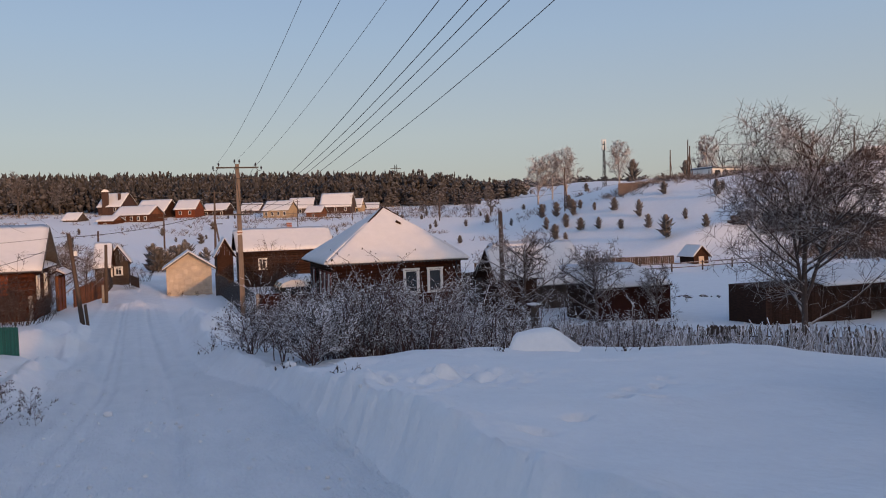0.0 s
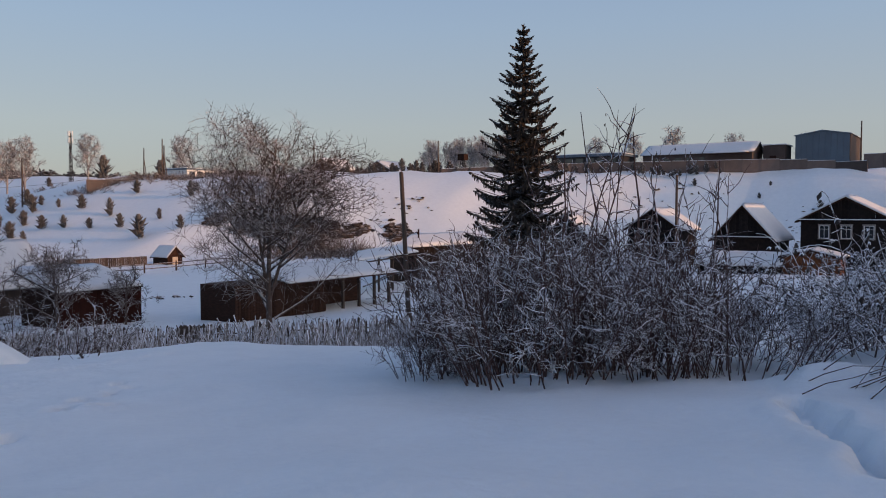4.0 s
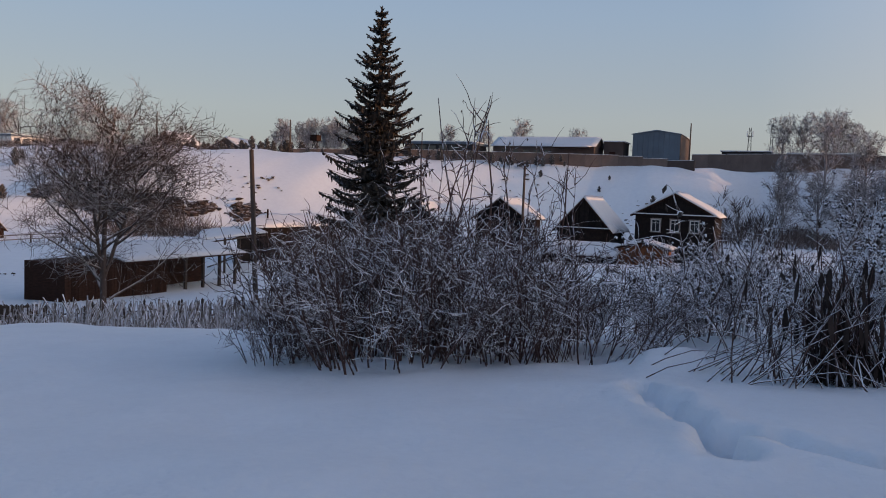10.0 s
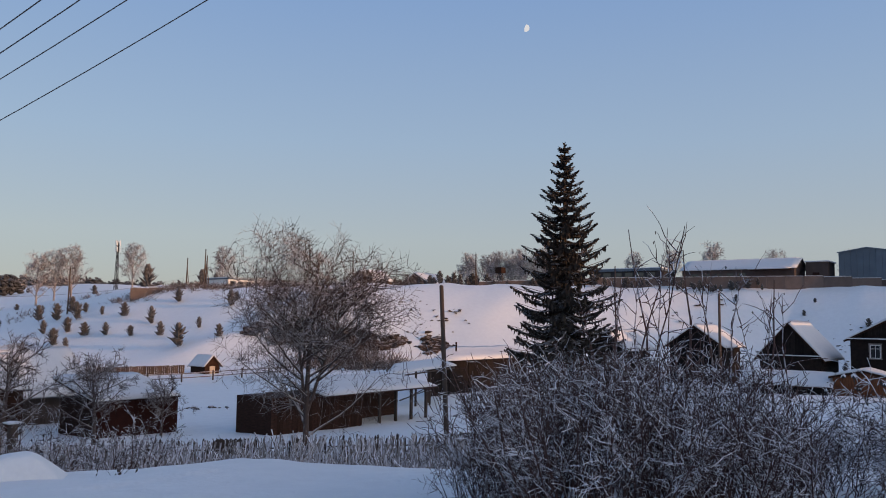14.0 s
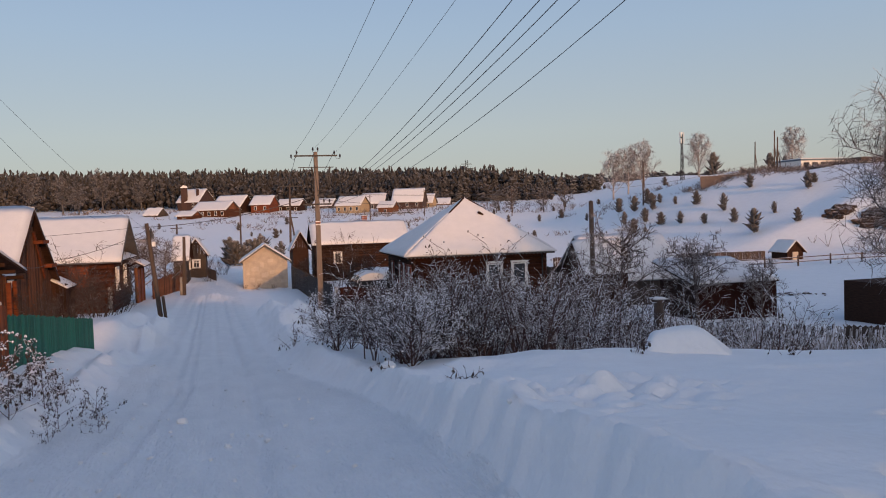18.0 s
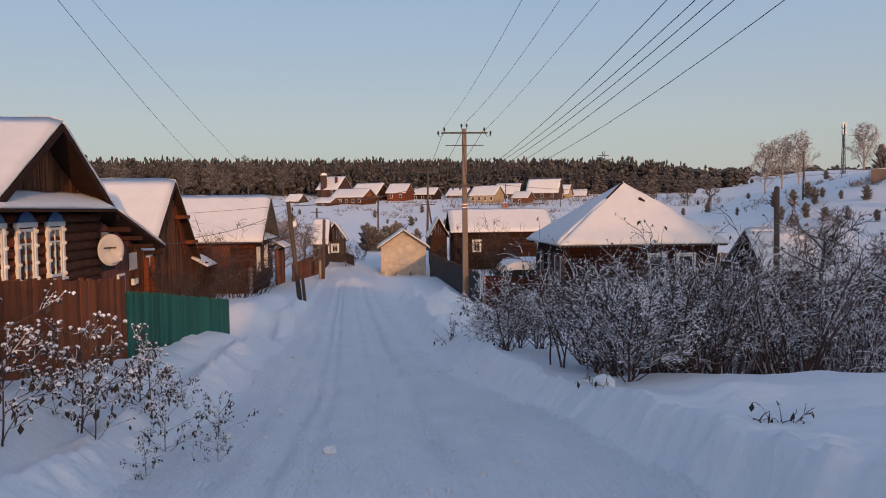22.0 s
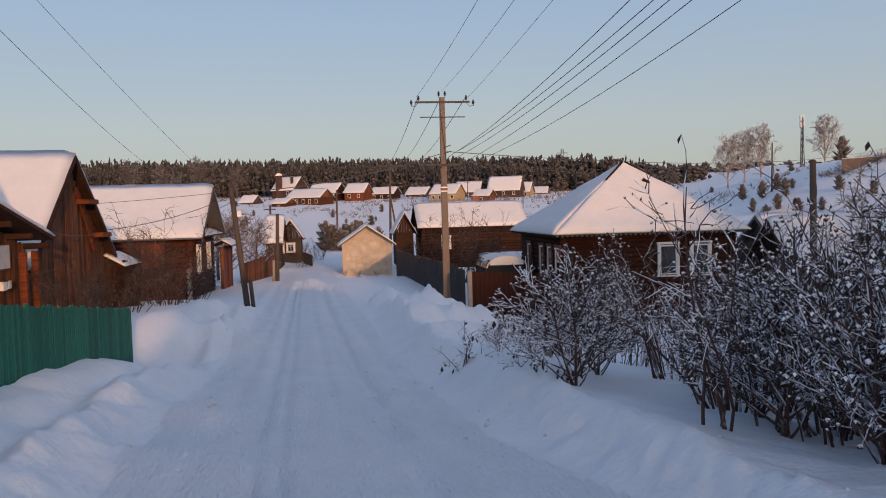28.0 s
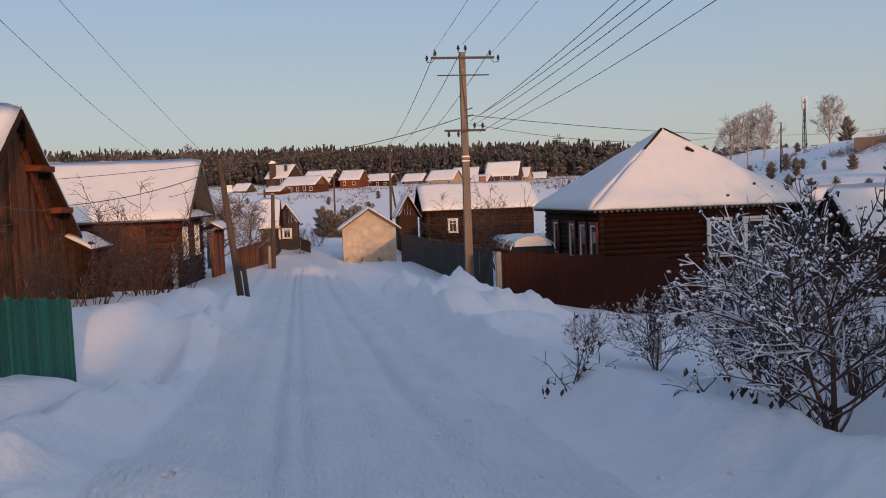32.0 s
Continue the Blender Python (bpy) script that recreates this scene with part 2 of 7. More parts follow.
def prism(outline, axis, a, b):
    """A closed outline of (u, v) drawn out along x or y from a to b; v is z."""
    bm = bmesh.new()
    put = (lambda u, v, w: (w, u, v)) if axis == "x" else (lambda u, v, w: (u, w, v))
    lo = [bm.verts.new(put(u, v, a)) for u, v in outline]
    hi = [bm.verts.new(put(u, v, b)) for u, v in outline]
    n = len(outline)
    bm.faces.new(lo)
    bm.faces.new(hi)
    for i in range(n):
        bm.faces.new((lo[i], lo[(i + 1) % n], hi[(i + 1) % n], hi[i]))
    bmesh.ops.recalc_face_normals(bm, faces=bm.faces)
    return bm


def tube_into(verts, faces, pts, radii, sides=3):
    """Adds a tapered tube along pts to the lists."""
    base, n = len(verts), len(pts)
    for i, p in enumerate(pts):
        d = (pts[min(i + 1, n - 1)] - pts[max(i - 1, 0)]).normalized()
        u = d.cross(Vector((0.3, 0.5, 0.81))).normalized()
        v = d.cross(u)
        for k in range(sides):
            a = 2 * math.pi * k / sides
            verts.append(p + (u * math.cos(a) + v * math.sin(a)) * radii[i])
    for i in range(n - 1):
        for k in range(sides):
            a, b = base + i * sides + k, base + i * sides + (k + 1) % sides
            faces.append((a, b, b + sides, a + sides))
    faces.append(tuple(base + (n - 1) * sides + k for k in range(sides)))


def rod(name, p, q, r0, r1, mat, parent=None, label="", sides=8):
    vs, fs = [], []
    tube_into(vs, fs, [Vector(p), Vector(q)], [r0, r1], sides)
    fs.append(tuple(range(sides))[::-1])
    return piece(name, mesh_of(name, vs, fs, sides > 5), mat, parent, label)


# ---------------------------------------------------------------- ground
road_z = piecewise([(-60, 4.5), (-8, 1.5), (0, 0.93), (15.3, -0.6), (18.5, -1.02), (30, -1.95), (47, -2.85), (77, -3.75), (95, -3.65), (130, -3.4), (190, -1.0), (260, 3.5), (330, 8.0), (420, 12.0), (600, 18.0), (900, 24.0), (3000, 50.0)])
road_x = piecewise([(-30, -0.3), (0, -0.9), (20, -1.2), (35, -1.9), (50, -2.6), (77, -3.6), (95, -2.6), (130, 0.0)])
hill_foot = piecewise([(-250, 125), (0, 122), (35, 123), (60, 99), (80, 78), (100, 58), (140, 54), (200, 70), (300, 120), (600, 260)])
hill_top = piecewise([(-200, 13.4), (100, 13.4), (150, 12.2), (230, 8.8), (600, 8.0)])
hill_run = piecewise([(0, 30), (35, 26), (60, 37), (85, 47), (110, 50), (140, 42), (250, 60)])
# heaps thrown up beside the road: x, y, height, radius
HEAPS = [(-5.9, 32.2, 0.36, 1.5), (-4.4, 32.4, 0.35, 0.9), (-3.6, 33.0, 0.3, 0.7), (-4.6, 35.4, 0.4, 1.2), (-4.8, 21.6, 0.12, 1.5), (-4.8, 24.4, 0.15, 1.5), (-4.9, 27.2, 0.15, 1.5), (-4.7, 18.6, 0.1, 1.5), (-4.7, 15.8, 0.12, 1.5), (-3.0, 21.5, 0.18, 0.8), (-3.1, 24.0, 0.2, 0.8), (-3.0, 9.3, 0.4, 0.9), (-4.0, 11.5, 0.35, 1.0), (2.6, 15.2, 0.18, 0.5), (1.7, 38.5, 0.75, 1.3), (1.0, 35.0, 0.5, 0.9), (2.2, 41.5, 0.6, 1.2), (1.6, 31.0, 0.4, 1.0), (0.5, 44.0, 0.5, 0.9), (2.6, 35.6, 0.6, 1.1), (-3.2, 62.0, 0.5, 1.4), (0.4, 76.6, 0.3, 1.0), (2.2, 76.5, 0.3, 1.0), (-4.9, 41.0, 0.4, 1.3), (8.7, -1.9, 0.3, 0.6), (9.6, -3.3, 0.38, 1.1), (10.0, -5.0, 0.45, 1.4), (10.6, -6.6, 0.4, 1.6), (8.9, 2.2, 0.22, 0.6), (7.2, 2.6, 0.2, 0.5)]
# trodden paths over the field
PATHS = [[(6.12, 2.68), (5.53, 2.41), (5.04, 2.2), (4.82, 2.05), (4.24, 1.95)], [(4.82, 2.05), (4.64, 1.79), (4.47, 1.51), (4.28, 1.24), (4.61, 0.97), (4.67, 0.68), (4.74, 0.4), (5.02, 0.0), (4.94, -0.34), (5.02, -0.8), (5.31, -1.36), (5.26, -1.73), (5.06, -2.0), (5.43, -2.5)], [(3.96, 0.93), (4.36, 0.75), (4.7, 0.5)], [(3.99, -1.0), (4.46, -1.4), (5.2, -1.5)], [(3.88, 8.35), (4.01, 7.93), (4.38, 7.87)], [(2.16, 11.08), (2.41, 10.69), (2.88, 10.78), (3.37, 10.43)], [(2.06, 10.28), (2.31, 9.68), (3.13, 9.94), (3.54, 9.72)], [(2.34, 6.96), (2.56, 6.71)], [(2.74, 7.43), (3.13, 7.51)], [(3.75, 8.19), (4.12, 7.8)], [(4.3, 9.0), (5.0, 9.3), (5.6, 10.0)]]
STEPS = []
rs = random.Random(4)
for way in PATHS:
    foot = 1
    for (ax, ay), (bx, by) in zip(way, way[1:]):
        dx, dy = bx - ax, by - ay
        ln = math.hypot(dx, dy)
        n = max(1, round(ln / 0.3))
        for k in range(n):
            f, foot = k / n, -foot
            STEPS.append((ax + dx * f - dy / ln * 0.07 * foot + rs.uniform(-0.04, 0.04), ay + dy * f + dx / ln * 0.1 * foot + rs.uniform(-0.04, 0.04), dx / ln, dy / ln, rs.uniform(0.04, 0.09) * (1 if way in PATHS[:4] else 1.8)))


def lumps(x, y, s, seed):
    return noise.noise((x / s + seed, y / s, seed * 0.7))


def chunks(x, y, s):
    """Broken pieces with creases between them, about -0.5 to 0.5."""
    d = noise.voronoi((x / s, y / s, 0.3))[0]
    return min(1.0, 1.6 * (d[1] - d[0])) - 0.5


# top of the unseen ground added behind, sized for where its shadow ends
shade_rise_top = piecewise([(24, 21.0), (27, 20.7), (30, 21.3), (36, 22.0), (40, 22.6), (47, 24.8), (95, 25.2)])
rim_cap = piecewise([(9, 0.75), (12, 0.54), (14.5, 0.4), (20, 0.38), (24, 0.5)])
bank_foot = piecewise([(-10, 2.45), (14, 2.45), (18, 2.35), (22, 1.6), (30, 1.5), (40, 1.8), (60, 1.9)])
bank_run = piecewise([(12, 0.32), (17, 0.4), (23, 0.8), (40, 0.9), (55, 1.6)])
left_foot = piecewise([(0, 1.7), (14, 1.75), (20, 2.0), (26, 2.0), (30, 1.7), (40, 1.8)])


def ground_z(x, y):
    zr = road_z(y)
    off = x - road_x(y)
    far = ss((y - 100) / 80)
    near = max(0.0, 1 - math.hypot(x - 2, y - 12) / 70)
    # the field, and its fall to the valley floor
    zf = 1.05 - 0.09 * (y - 2.4) - 0.06 * (x - 5)
    zf -= 1.1 * max(ss((x - 10.5) / 9), ss((y - 15.5) / 7))
    floor = -4.2 + 0.025 * max(0, 30 - y)
    zf = floor + math.log1p(math.exp((zf - floor) * 1.6)) / 1.6
    zf = min(zf, 1.9 + 0.02 * abs(y))
    right = zf * (1 - far) + zr * far
    wob = 0.08 * lumps(x * 0.5, y, 2.4, 2) if near else 0
    if off > 0:
        foot, run = bank_foot(y) + wob, bank_run(y)
        if near:
            foot += 0.07 * lumps(0, y, 0.9, 61) + 0.05 * chunks(x, y, 0.7)
        # the ploughed rim stands over the road even where the garden lies lower
        if 13 < y < 70 and off < foot + run + 7:
            rim = zr + (0.42 - 0.2 * max(0.0, off - foot - run)) * (1 - ss((y - 40) / 25)) * ss((y - 13) / 3)
            right = max(right, rim) + 0.12 * math.exp(-abs(right - rim) * 5)
        if 9 < y < 24 and off < 9:
            right = min(right, zr + rim_cap(y) + 0.07 * max(0.0, off - 3))
        k = min(1.0, max(0.0, (off - foot) / run)) ** 1.35
        z = zr * (1 - k) + right * k
        if near and k > 0:
            lip = math.exp(-((off - foot - run) / 0.3) ** 2)
            z += 0.08 * lip * (1 + 0.6 * lumps(x, y, 0.5, 6)) * (1 - ss((y - 45) / 15))
            if y < 46 and k < 0.98:
                z += 0.2 * k * (1.3 - k) * (chunks(x, y, 0.4) + 0.8 * lumps(x, y, 0.35, 7) + 0.5 * chunks(x + 7, y, 0.18))
            elif y < 46 and lip > 0.05:
                z += 0.06 * lip * (chunks(x, y, 0.3) + lumps(x, y, 0.6, 8))
    else:
        foot = left_foot(y) + wob
        gap = 1 - 0.8 * math.exp(-((y - 29.3) / 1.3) ** 2)
        k = min(1.0, max(0.0, (-off - foot) / 0.5)) ** 1.3
        back = ss((-off - foot - 0.7) / 1.5)
        low = 1 - 0.75 * ss((y - 43) / 7)
        z = zr + 0.34 * low * k * gap * (1 - ss((y - 60) / 30)) - 0.15 * low * math.exp(-((-off - foot - 0.85) / 0.28) ** 2) + (0.26 * low * back + 0.03 * low * max(0, -off - 4)) * (0.4 + 0.6 * gap)
        if near and y < 46 and 0 < k:
            lip = math.exp(-((-off - foot - 0.35) / 0.4) ** 2)
            z += 0.1 * lip * (0.5 + chunks(x, y, 0.34) + 0.5 * lumps(x, y, 0.5, 6))
    d = x - hill_foot(y)
    if d > 0:
        # its flank falls into a wooded gully beside the works
        flank = max(ss((y + 12) / 38), ss((x - 136) / 22))
        z += hill_top(y) * ss(d / hill_run(y)) * flank + (0.85 * lumps(x, y, 9, 8) + 0.2 * lumps(x, y, 2.6, 9) * (1 - ss((d - 60) / 40))) * ss(d / 20)
        z += 1.3 * ss((d - 60) / 60) * (1 - ss((y - 120) / 60))
        # the cut bank of bare earth
        along, across = (x - 88) * 0.62 - (y - 87) * 0.78, (x - 88) * 0.78 + (y - 87) * 0.62
        cut = math.exp(-(along / 12) ** 2 - (across / 3.5) ** 2)
        z += cut * (1.1 * lumps(x, y, 2.5, 12) - 0.7)
        # a knoll under the end of the crest wall
        z += 1.5 * math.exp(-((x - 149) / 8) ** 2 - ((y - 17) / 9) ** 2)
    if near > 0:
        open_snow = k
        z += near * (0.10 * lumps(x, y, 2.6, 1) + 0.06 * lumps(x, y, 0.9, 5)) * (0.25 + 0.75 * open_snow)
        if x < 16 and y < 46:
            z += near * 0.022 * lumps(x, y, 0.28, 9) * (0.6 + lumps(x, y, 1.7, 15))
        if abs(off) < 1.9 and y < 60:
            for r, wd, dp in ((-0.8, 0.12, 0.13), (-0.52, 0.08, 0.07), (0.7, 0.14, 0.12), (0.45, 0.07, 0.035), (0.12, 0.09, 0.03), (1.25, 0.1, 0.04), (-1.25, 0.11, 0.04)):
                z -= dp * math.exp(-((off - r - 0.07 * lumps(1, y, 4, 23)) / wd) ** 2) * (0.8 + 0.7 * lumps(r, y, 1.2, 21))
            z += 0.03 * max(0, lumps(x, y, 0.16, 31) - 0.1) * max(0.2, 0.6 + lumps(x, y, 1.5, 33))
            if y < 24:
                z += 0.03 * chunks(x, y * 0.7, 0.17) * max(0.0, 0.3 + lumps(x, y, 1.1, 35))
        for hx, hy, hh, hr in HEAPS:
            q = ((x - hx) ** 2 + (y - hy) ** 2) / hr**2
            if q < 6:
                z += hh * math.exp(-q) * (1 + 0.4 * lumps(x, y, 0.6, 17))
                if q < 3 and hr < 1.5:
                    z += 0.3 * hh * math.exp(-q * 0.7) * (chunks(x, y, 0.6) + 0.4 * chunks(x + 3, y, 0.24))
        if 1.4 < x < 9 and -3.5 < y < 15:
            q = ((x - 3.0) / 1.5) ** 2 + ((y - 11.4) / 0.9) ** 2
            if q < 2:
                z += 0.2 * math.exp(-q) * (chunks(x, y, 0.36) + 0.6 * lumps(x, y, 0.3, 41))
            gap = 9.0
            for way in PATHS[:4]:
                for (ax, ay), (bx, by) in zip(way, way[1:]):
                    ex, ey = bx - ax, by - ay
                    f = min(1.0, max(0.0, ((x - ax) * ex + (y - ay) * ey) / (ex * ex + ey * ey)))
                    gap = min(gap, math.hypot(x - ax - f * ex, y - ay - f * ey))
            if gap < 0.6:
                gap += 0.07 * lumps(x, y, 0.22, 45)
                z -= 0.24 * (1 - ss((gap - 0.04) / 0.075)) * (0.75 + 0.6 * lumps(x, y, 0.35, 47)) - 0.02 * math.exp(-(((gap - 0.24) / 0.07) ** 2))
            for sx, sy, dx, dy, dp in STEPS:
                ex, ey = x - sx, y - sy
                if ex * ex + ey * ey < 0.25:
                    u, v = (ex * dx + ey * dy) / 1.5, ex * dy - ey * dx
                    r = math.hypot(u, v) + 0.03 * lumps(x, y, 0.12, 43)
                    z += -dp * (1 - ss((r - 0.03) / 0.07)) + 0.008 * math.exp(-(((r - 0.17) / 0.05) ** 2))
    else:
        z += 0.25 * lumps(x, y, 14, 3)
    # an unseen rise behind, added to keep the low sun off the snow
    rise = ss((-y - 60) / 70) * (1 - ss((x - 92) / 16))
    if rise:
        z += (shade_rise_top(x) + 0.8 * lumps(x, y, 7, 51) - z) * rise
    return z


def spaced(a, b, fine0, fine1, step, grow=1.09, cap=60):
    out = list(np.arange(fine0, fine1, step))
    for sign, stop in ((1, b), (-1, a)):
        s, v = step, out[-1] if sign > 0 else out[0]
        while (v < stop) if sign > 0 else (v > stop):
            s = min(cap, s * grow)
            v += sign * s
            out.append(v) if sign > 0 else out.insert(0, v)
    return out


gx = spaced(-1500, 2500, -5.2, 6.2, 0.054, 1.05)
gy = spaced(-900, 3000, -2.4, 19, 0.06, 1.02)
gv = [(x, y, ground_z(x, y)) for y in gy for x in gx]
w = len(gx)
gf = [(j * w + i, j * w + i + 1, (j + 1) * w + i + 1, (j + 1) * w + i) for j in range(len(gy) - 1) for i in range(w - 1)]
ground = tagged(piece("ground", mesh_of("ground", gv, gf, True), SNOW), "deep shaded snow with a packed sledge road and a rising hill", "ground", kind="structure")
ground.data.materials.append(PACKED)
ground.data.polygons.foreach_set("material_index", [int(gy[j] < 95 and -1.9 < gx[i] - road_x(gy[j]) < bank_foot(gy[j])) for j in range(len(gy) - 1) for i in range(w - 1)])


# ---------------------------------------------------------------- building kit
def slab(name, a, b, c, d, thick, mat, parent, nu=14, nv=8, seed=1, label="", ragged=0.5):
    """A snow layer on the patch a, b, c, d (a-b the eave, d-c the ridge), with soft rounded rims."""
    a, b, c, d = (Vector(p) for p in (a, b, c, d))
    vs, fs = [], []
    for j in range(nv + 1):
        for i in range(nu + 1):
            u, v = i / nu, j / nv
            p = (a * (1 - u) + b * u) * (1 - v) + (d * (1 - u) + c * u) * v
            ew, eh = min(u, 1 - u) * (b - a).length, v * ((d - a).length + (c - b).length) / 2
            rim = min(1.0, (min(ew, 0.25) / 0.25) * 0.5 + 0.5) * min(1.0, 0.45 + eh / 0.35 * 0.55)
            h = thick * rim * (1 + 0.35 * noise.noise(p * 0.8 + Vector((seed, 0, 0))))
            q = p + Vector((0, 0, h))
            if j == 0 or i in (0, nu):
                out = (p - (a + b + c + d) / 4)
                out.z = 0
                q += out.normalized() * (0.03 + 0.05 * ragged * noise.noise(p * 3.0))
            vs.append(q)
    top = len(vs)
    for j in range(nv + 1):
        for i in range(nu + 1):
            u, v = i / nu, j / nv
            vs.append((a * (1 - u) + b * u) * (1 - v) + (d * (1 - u) + c * u) * v + Vector((0, 0, 0.004)))
    w = nu + 1
    for j in range(nv):
        for i in range(nu):
            k = j * w + i
            fs.append((k, k + 1, k + w + 1, k + w))
            fs.append((top + k, top + k + w, top + k + w + 1, top + k + 1))
    for i in range(nu):
        fs.append((top + i, top + i + 1, i + 1, i))
        k = nv * w + i
        fs.append((k, k + 1, top + k + 1, top + k))
    for j in range(nv):
        k = j * w
        fs.append((k, k + w, top + k + w, top + k))
        k = j * w + nu
        fs.append((top + k, top + k + w, k + w, k))
    return piece(name, mesh_of(name, vs, fs, True), mat, parent, label)


LOG_MESH = {}


def log_mesh(length, r, mat):
    key = (round(length, 1), r, mat.name)
    if key not in LOG_MESH:
        vs, fs = [], []
        tube_into(vs, fs, [Vector((0, 0, 0)), Vector((length * 0.5, 0, 0.01)), Vector((length, 0, 0))], [r * 1.02, r, r * 0.97], 8)
        fs.append(tuple(range(8))[::-1])
        me = mesh_of("log", vs, fs, True)
        me.materials.append(mat)
        LOG_MESH[key] = me
    return LOG_MESH[key]


def log_wall(parent, p, q, z0, z1, mat, r=0.12, ends=0.22):
    """Round logs laid from p to q, one object each, their ends crossing the corners."""
    p, q = Vector((*p, 0)), Vector((*q, 0))
    d = (q - p).normalized()
    length, turn = (q - p).length + 2 * ends, math.atan2(d.y, d.x)
    n = max(2, round((z1 - z0) / (r * 1.85)))
    rr = (z1 - z0) / n / 1.85
    for k in range(n):
        m = Matrix.Translation(p - d * ends + Vector((0, 0, z0 + (k + 0.5) * (z1 - z0) / n))) @ Matrix.Rotation(turn, 4, "Z")
        piece("log", log_mesh(length, round(rr, 3), mat), None, parent, at=m)


def plank_gable(parent, axis, at, u0, u1, zb, peak_u, zp, mat, width=0.17, thick=0.03, out=1):
    """Upright boards that fill a gable, cut off under the rakes."""
    u, k = u0, 0
    rnd = random.Random(int(u0 * 10) + int(at * 7))
    while u < u1 - 0.02:
        v = min(u + width - 0.012, u1)
        tops = []
        for s in (u, v):
            f = (s - u0) / (peak_u - u0) if s < peak_u else (u1 - s) / (u1 - peak_u)
            tops.append(zb + (zp - zb) * max(0.0, f))
        if max(tops) - zb > 0.05:
            t = thick * rnd.uniform(0.7, 1.5) * out
            bm = prism([(u, zb - rnd.uniform(0, 0.03)), (v, zb - rnd.uniform(0, 0.03)), (v, tops[1]), (u, tops[0])], axis, at, at + t)
            part("plank", bm, mat, parent)
        u += width


def window(parent, at, turn, width, height, case=WHITE_PAINT, mullion=True, ornate=False, curtain=None):
    """A glazed window whose face looks along -y before it is turned about z. at: the middle of the opening."""
    w = piece("window", bpy.data.meshes.new("window"), None, parent, at=Matrix.Translation(at) @ Matrix.Rotation(radians(turn), 4, "Z"))
    a, b = width / 2, height / 2
    bm = bmesh.new()
    for x0, x1, z0, z1 in ((-a, -a + 0.06, -b, b), (a - 0.06, a, -b, b), (-a + 0.06, a - 0.06, b - 0.06, b), (-a + 0.06, a - 0.06, -b, -b + 0.06)):
        box(bm, x0, x1, -0.05, 0.03, z0, z1)
    bm.to_mesh(w.data)
    bm.free()
    w.data.materials.append(WHITE_PAINT)
    if mullion:
        part("mullion", cube(-0.02, 0.02, -0.04, 0.0, -b + 0.06, b - 0.06), WHITE_PAINT, w)
        part("mullion", cube(-a + 0.06, -0.02, -0.038, 0.0, b * 0.4, b * 0.4 + 0.035), WHITE_PAINT, w)
        part("mullion", cube(0.02, a - 0.06, -0.038, 0.0, b * 0.4, b * 0.4 + 0.035), WHITE_PAINT, w)
    part("pane", cube(-a + 0.05, a - 0.05, -0.012, -0.004, -b + 0.05, b - 0.05), GLASS, w)
    if curtain:
        part("curtain", cube(-a + 0.08, a - 0.08, 0.0, 0.01, -b + 0.08, b - 0.08), curtain, w)
    c = 0.11
    for x0, x1 in ((-a - c, -a), (a, a + c)):
        part("casing", cube(x0, x1, -0.075, 0.0, -b - 0.03, b + 0.03, bevel=0.008), case, w)
    part("casing", cube(-a - c - 0.03, a + c + 0.03, -0.085, 0.0, b + 0.03, b + 0.14, bevel=0.01), case, w)
    part("sill", cube(-a - c - 0.03, a + c + 0.03, -0.12, 0.0, -b - 0.09, -b - 0.03, bevel=0.01), case, w)
    if ornate:
        o = [(-a - 0.1, b + 0.14), (a + 0.1, b + 0.14), (a * 0.75, b + 0.3), (0.1, b + 0.36), (0, b + 0.46), (-0.1, b + 0.36), (-a * 0.75, b + 0.3)]
        part("crest", prism(o, "y", -0.07, -0.01), BLUE_PAINT, w, "blue carved crest")
        for x in (-a - c / 2, a + c / 2):
            for z in (-b * 0.9, -b * 0.3, b * 0.35, b * 0.9):
                bm = bmesh.new()
                bmesh.ops.create_icosphere(bm, subdivisions=1, radius=0.055, matrix=Matrix.Translation((x, -0.085, z)))
                part("carving", bm, WHITE_PAINT, w)
    return w


def gable_roof(parent, axis, u0, u1, zl, zp, a, b, mat, snow=0.22, seed=1, thick=0.06, rake=0.16):
    """Two sheets from eave to ridge, rake boards on both ends, snow on top. u runs across the ridge, a to b along it."""
    m = (u0 + u1) / 2
    pt = (lambda u, z, w: (w, u, z)) if axis == "x" else (lambda u, z, w: (u, w, z))
    for lo, k in ((u0, 1), (u1, -1)):
        part("roof_sheet", prism([(lo, zl), (m, zp), (m, zp - thick), (lo, zl - thick)], axis, a, b), mat, parent)
        corners = [pt(lo, zl, a), pt(lo, zl, b), pt(m, zp, b), pt(m, zp, a)]
        if (axis == "x") != (k > 0):
            corners = [corners[1], corners[0], corners[3], corners[2]]
        slab("roof_snow", *corners, snow, ROOF_SNOW, parent, nu=18, nv=10, seed=seed + k, label="thick settled snow")
        for e, s in ((a, -0.04), (b, 0.0)):
            part("rake_board", prism([(lo, zl - 0.02), (m, zp - 0.02), (m, zp - rake - 0.02), (lo, zl - rake - 0.02)], axis, e + s, e + s + 0.04), mat, parent)


BLUE_PAINT = material("blue_paint", (0.05, 0.14, 0.36), 0.6, (0.035, 0.09, 0.24), 6.0, 0.2)
RED_BOARD = material("red_brown_paint", (0.17, 0.036, 0.021), 0.7, (0.09, 0.022, 0.014), 3.0, 0.25, 20.0, stretch=(4, 4, 0.6), per_object=0.15)
CURTAIN = material("curtain_cloth", (0.62, 0.5, 0.36), 0.9, (0.5, 0.4, 0.3), 8.0)
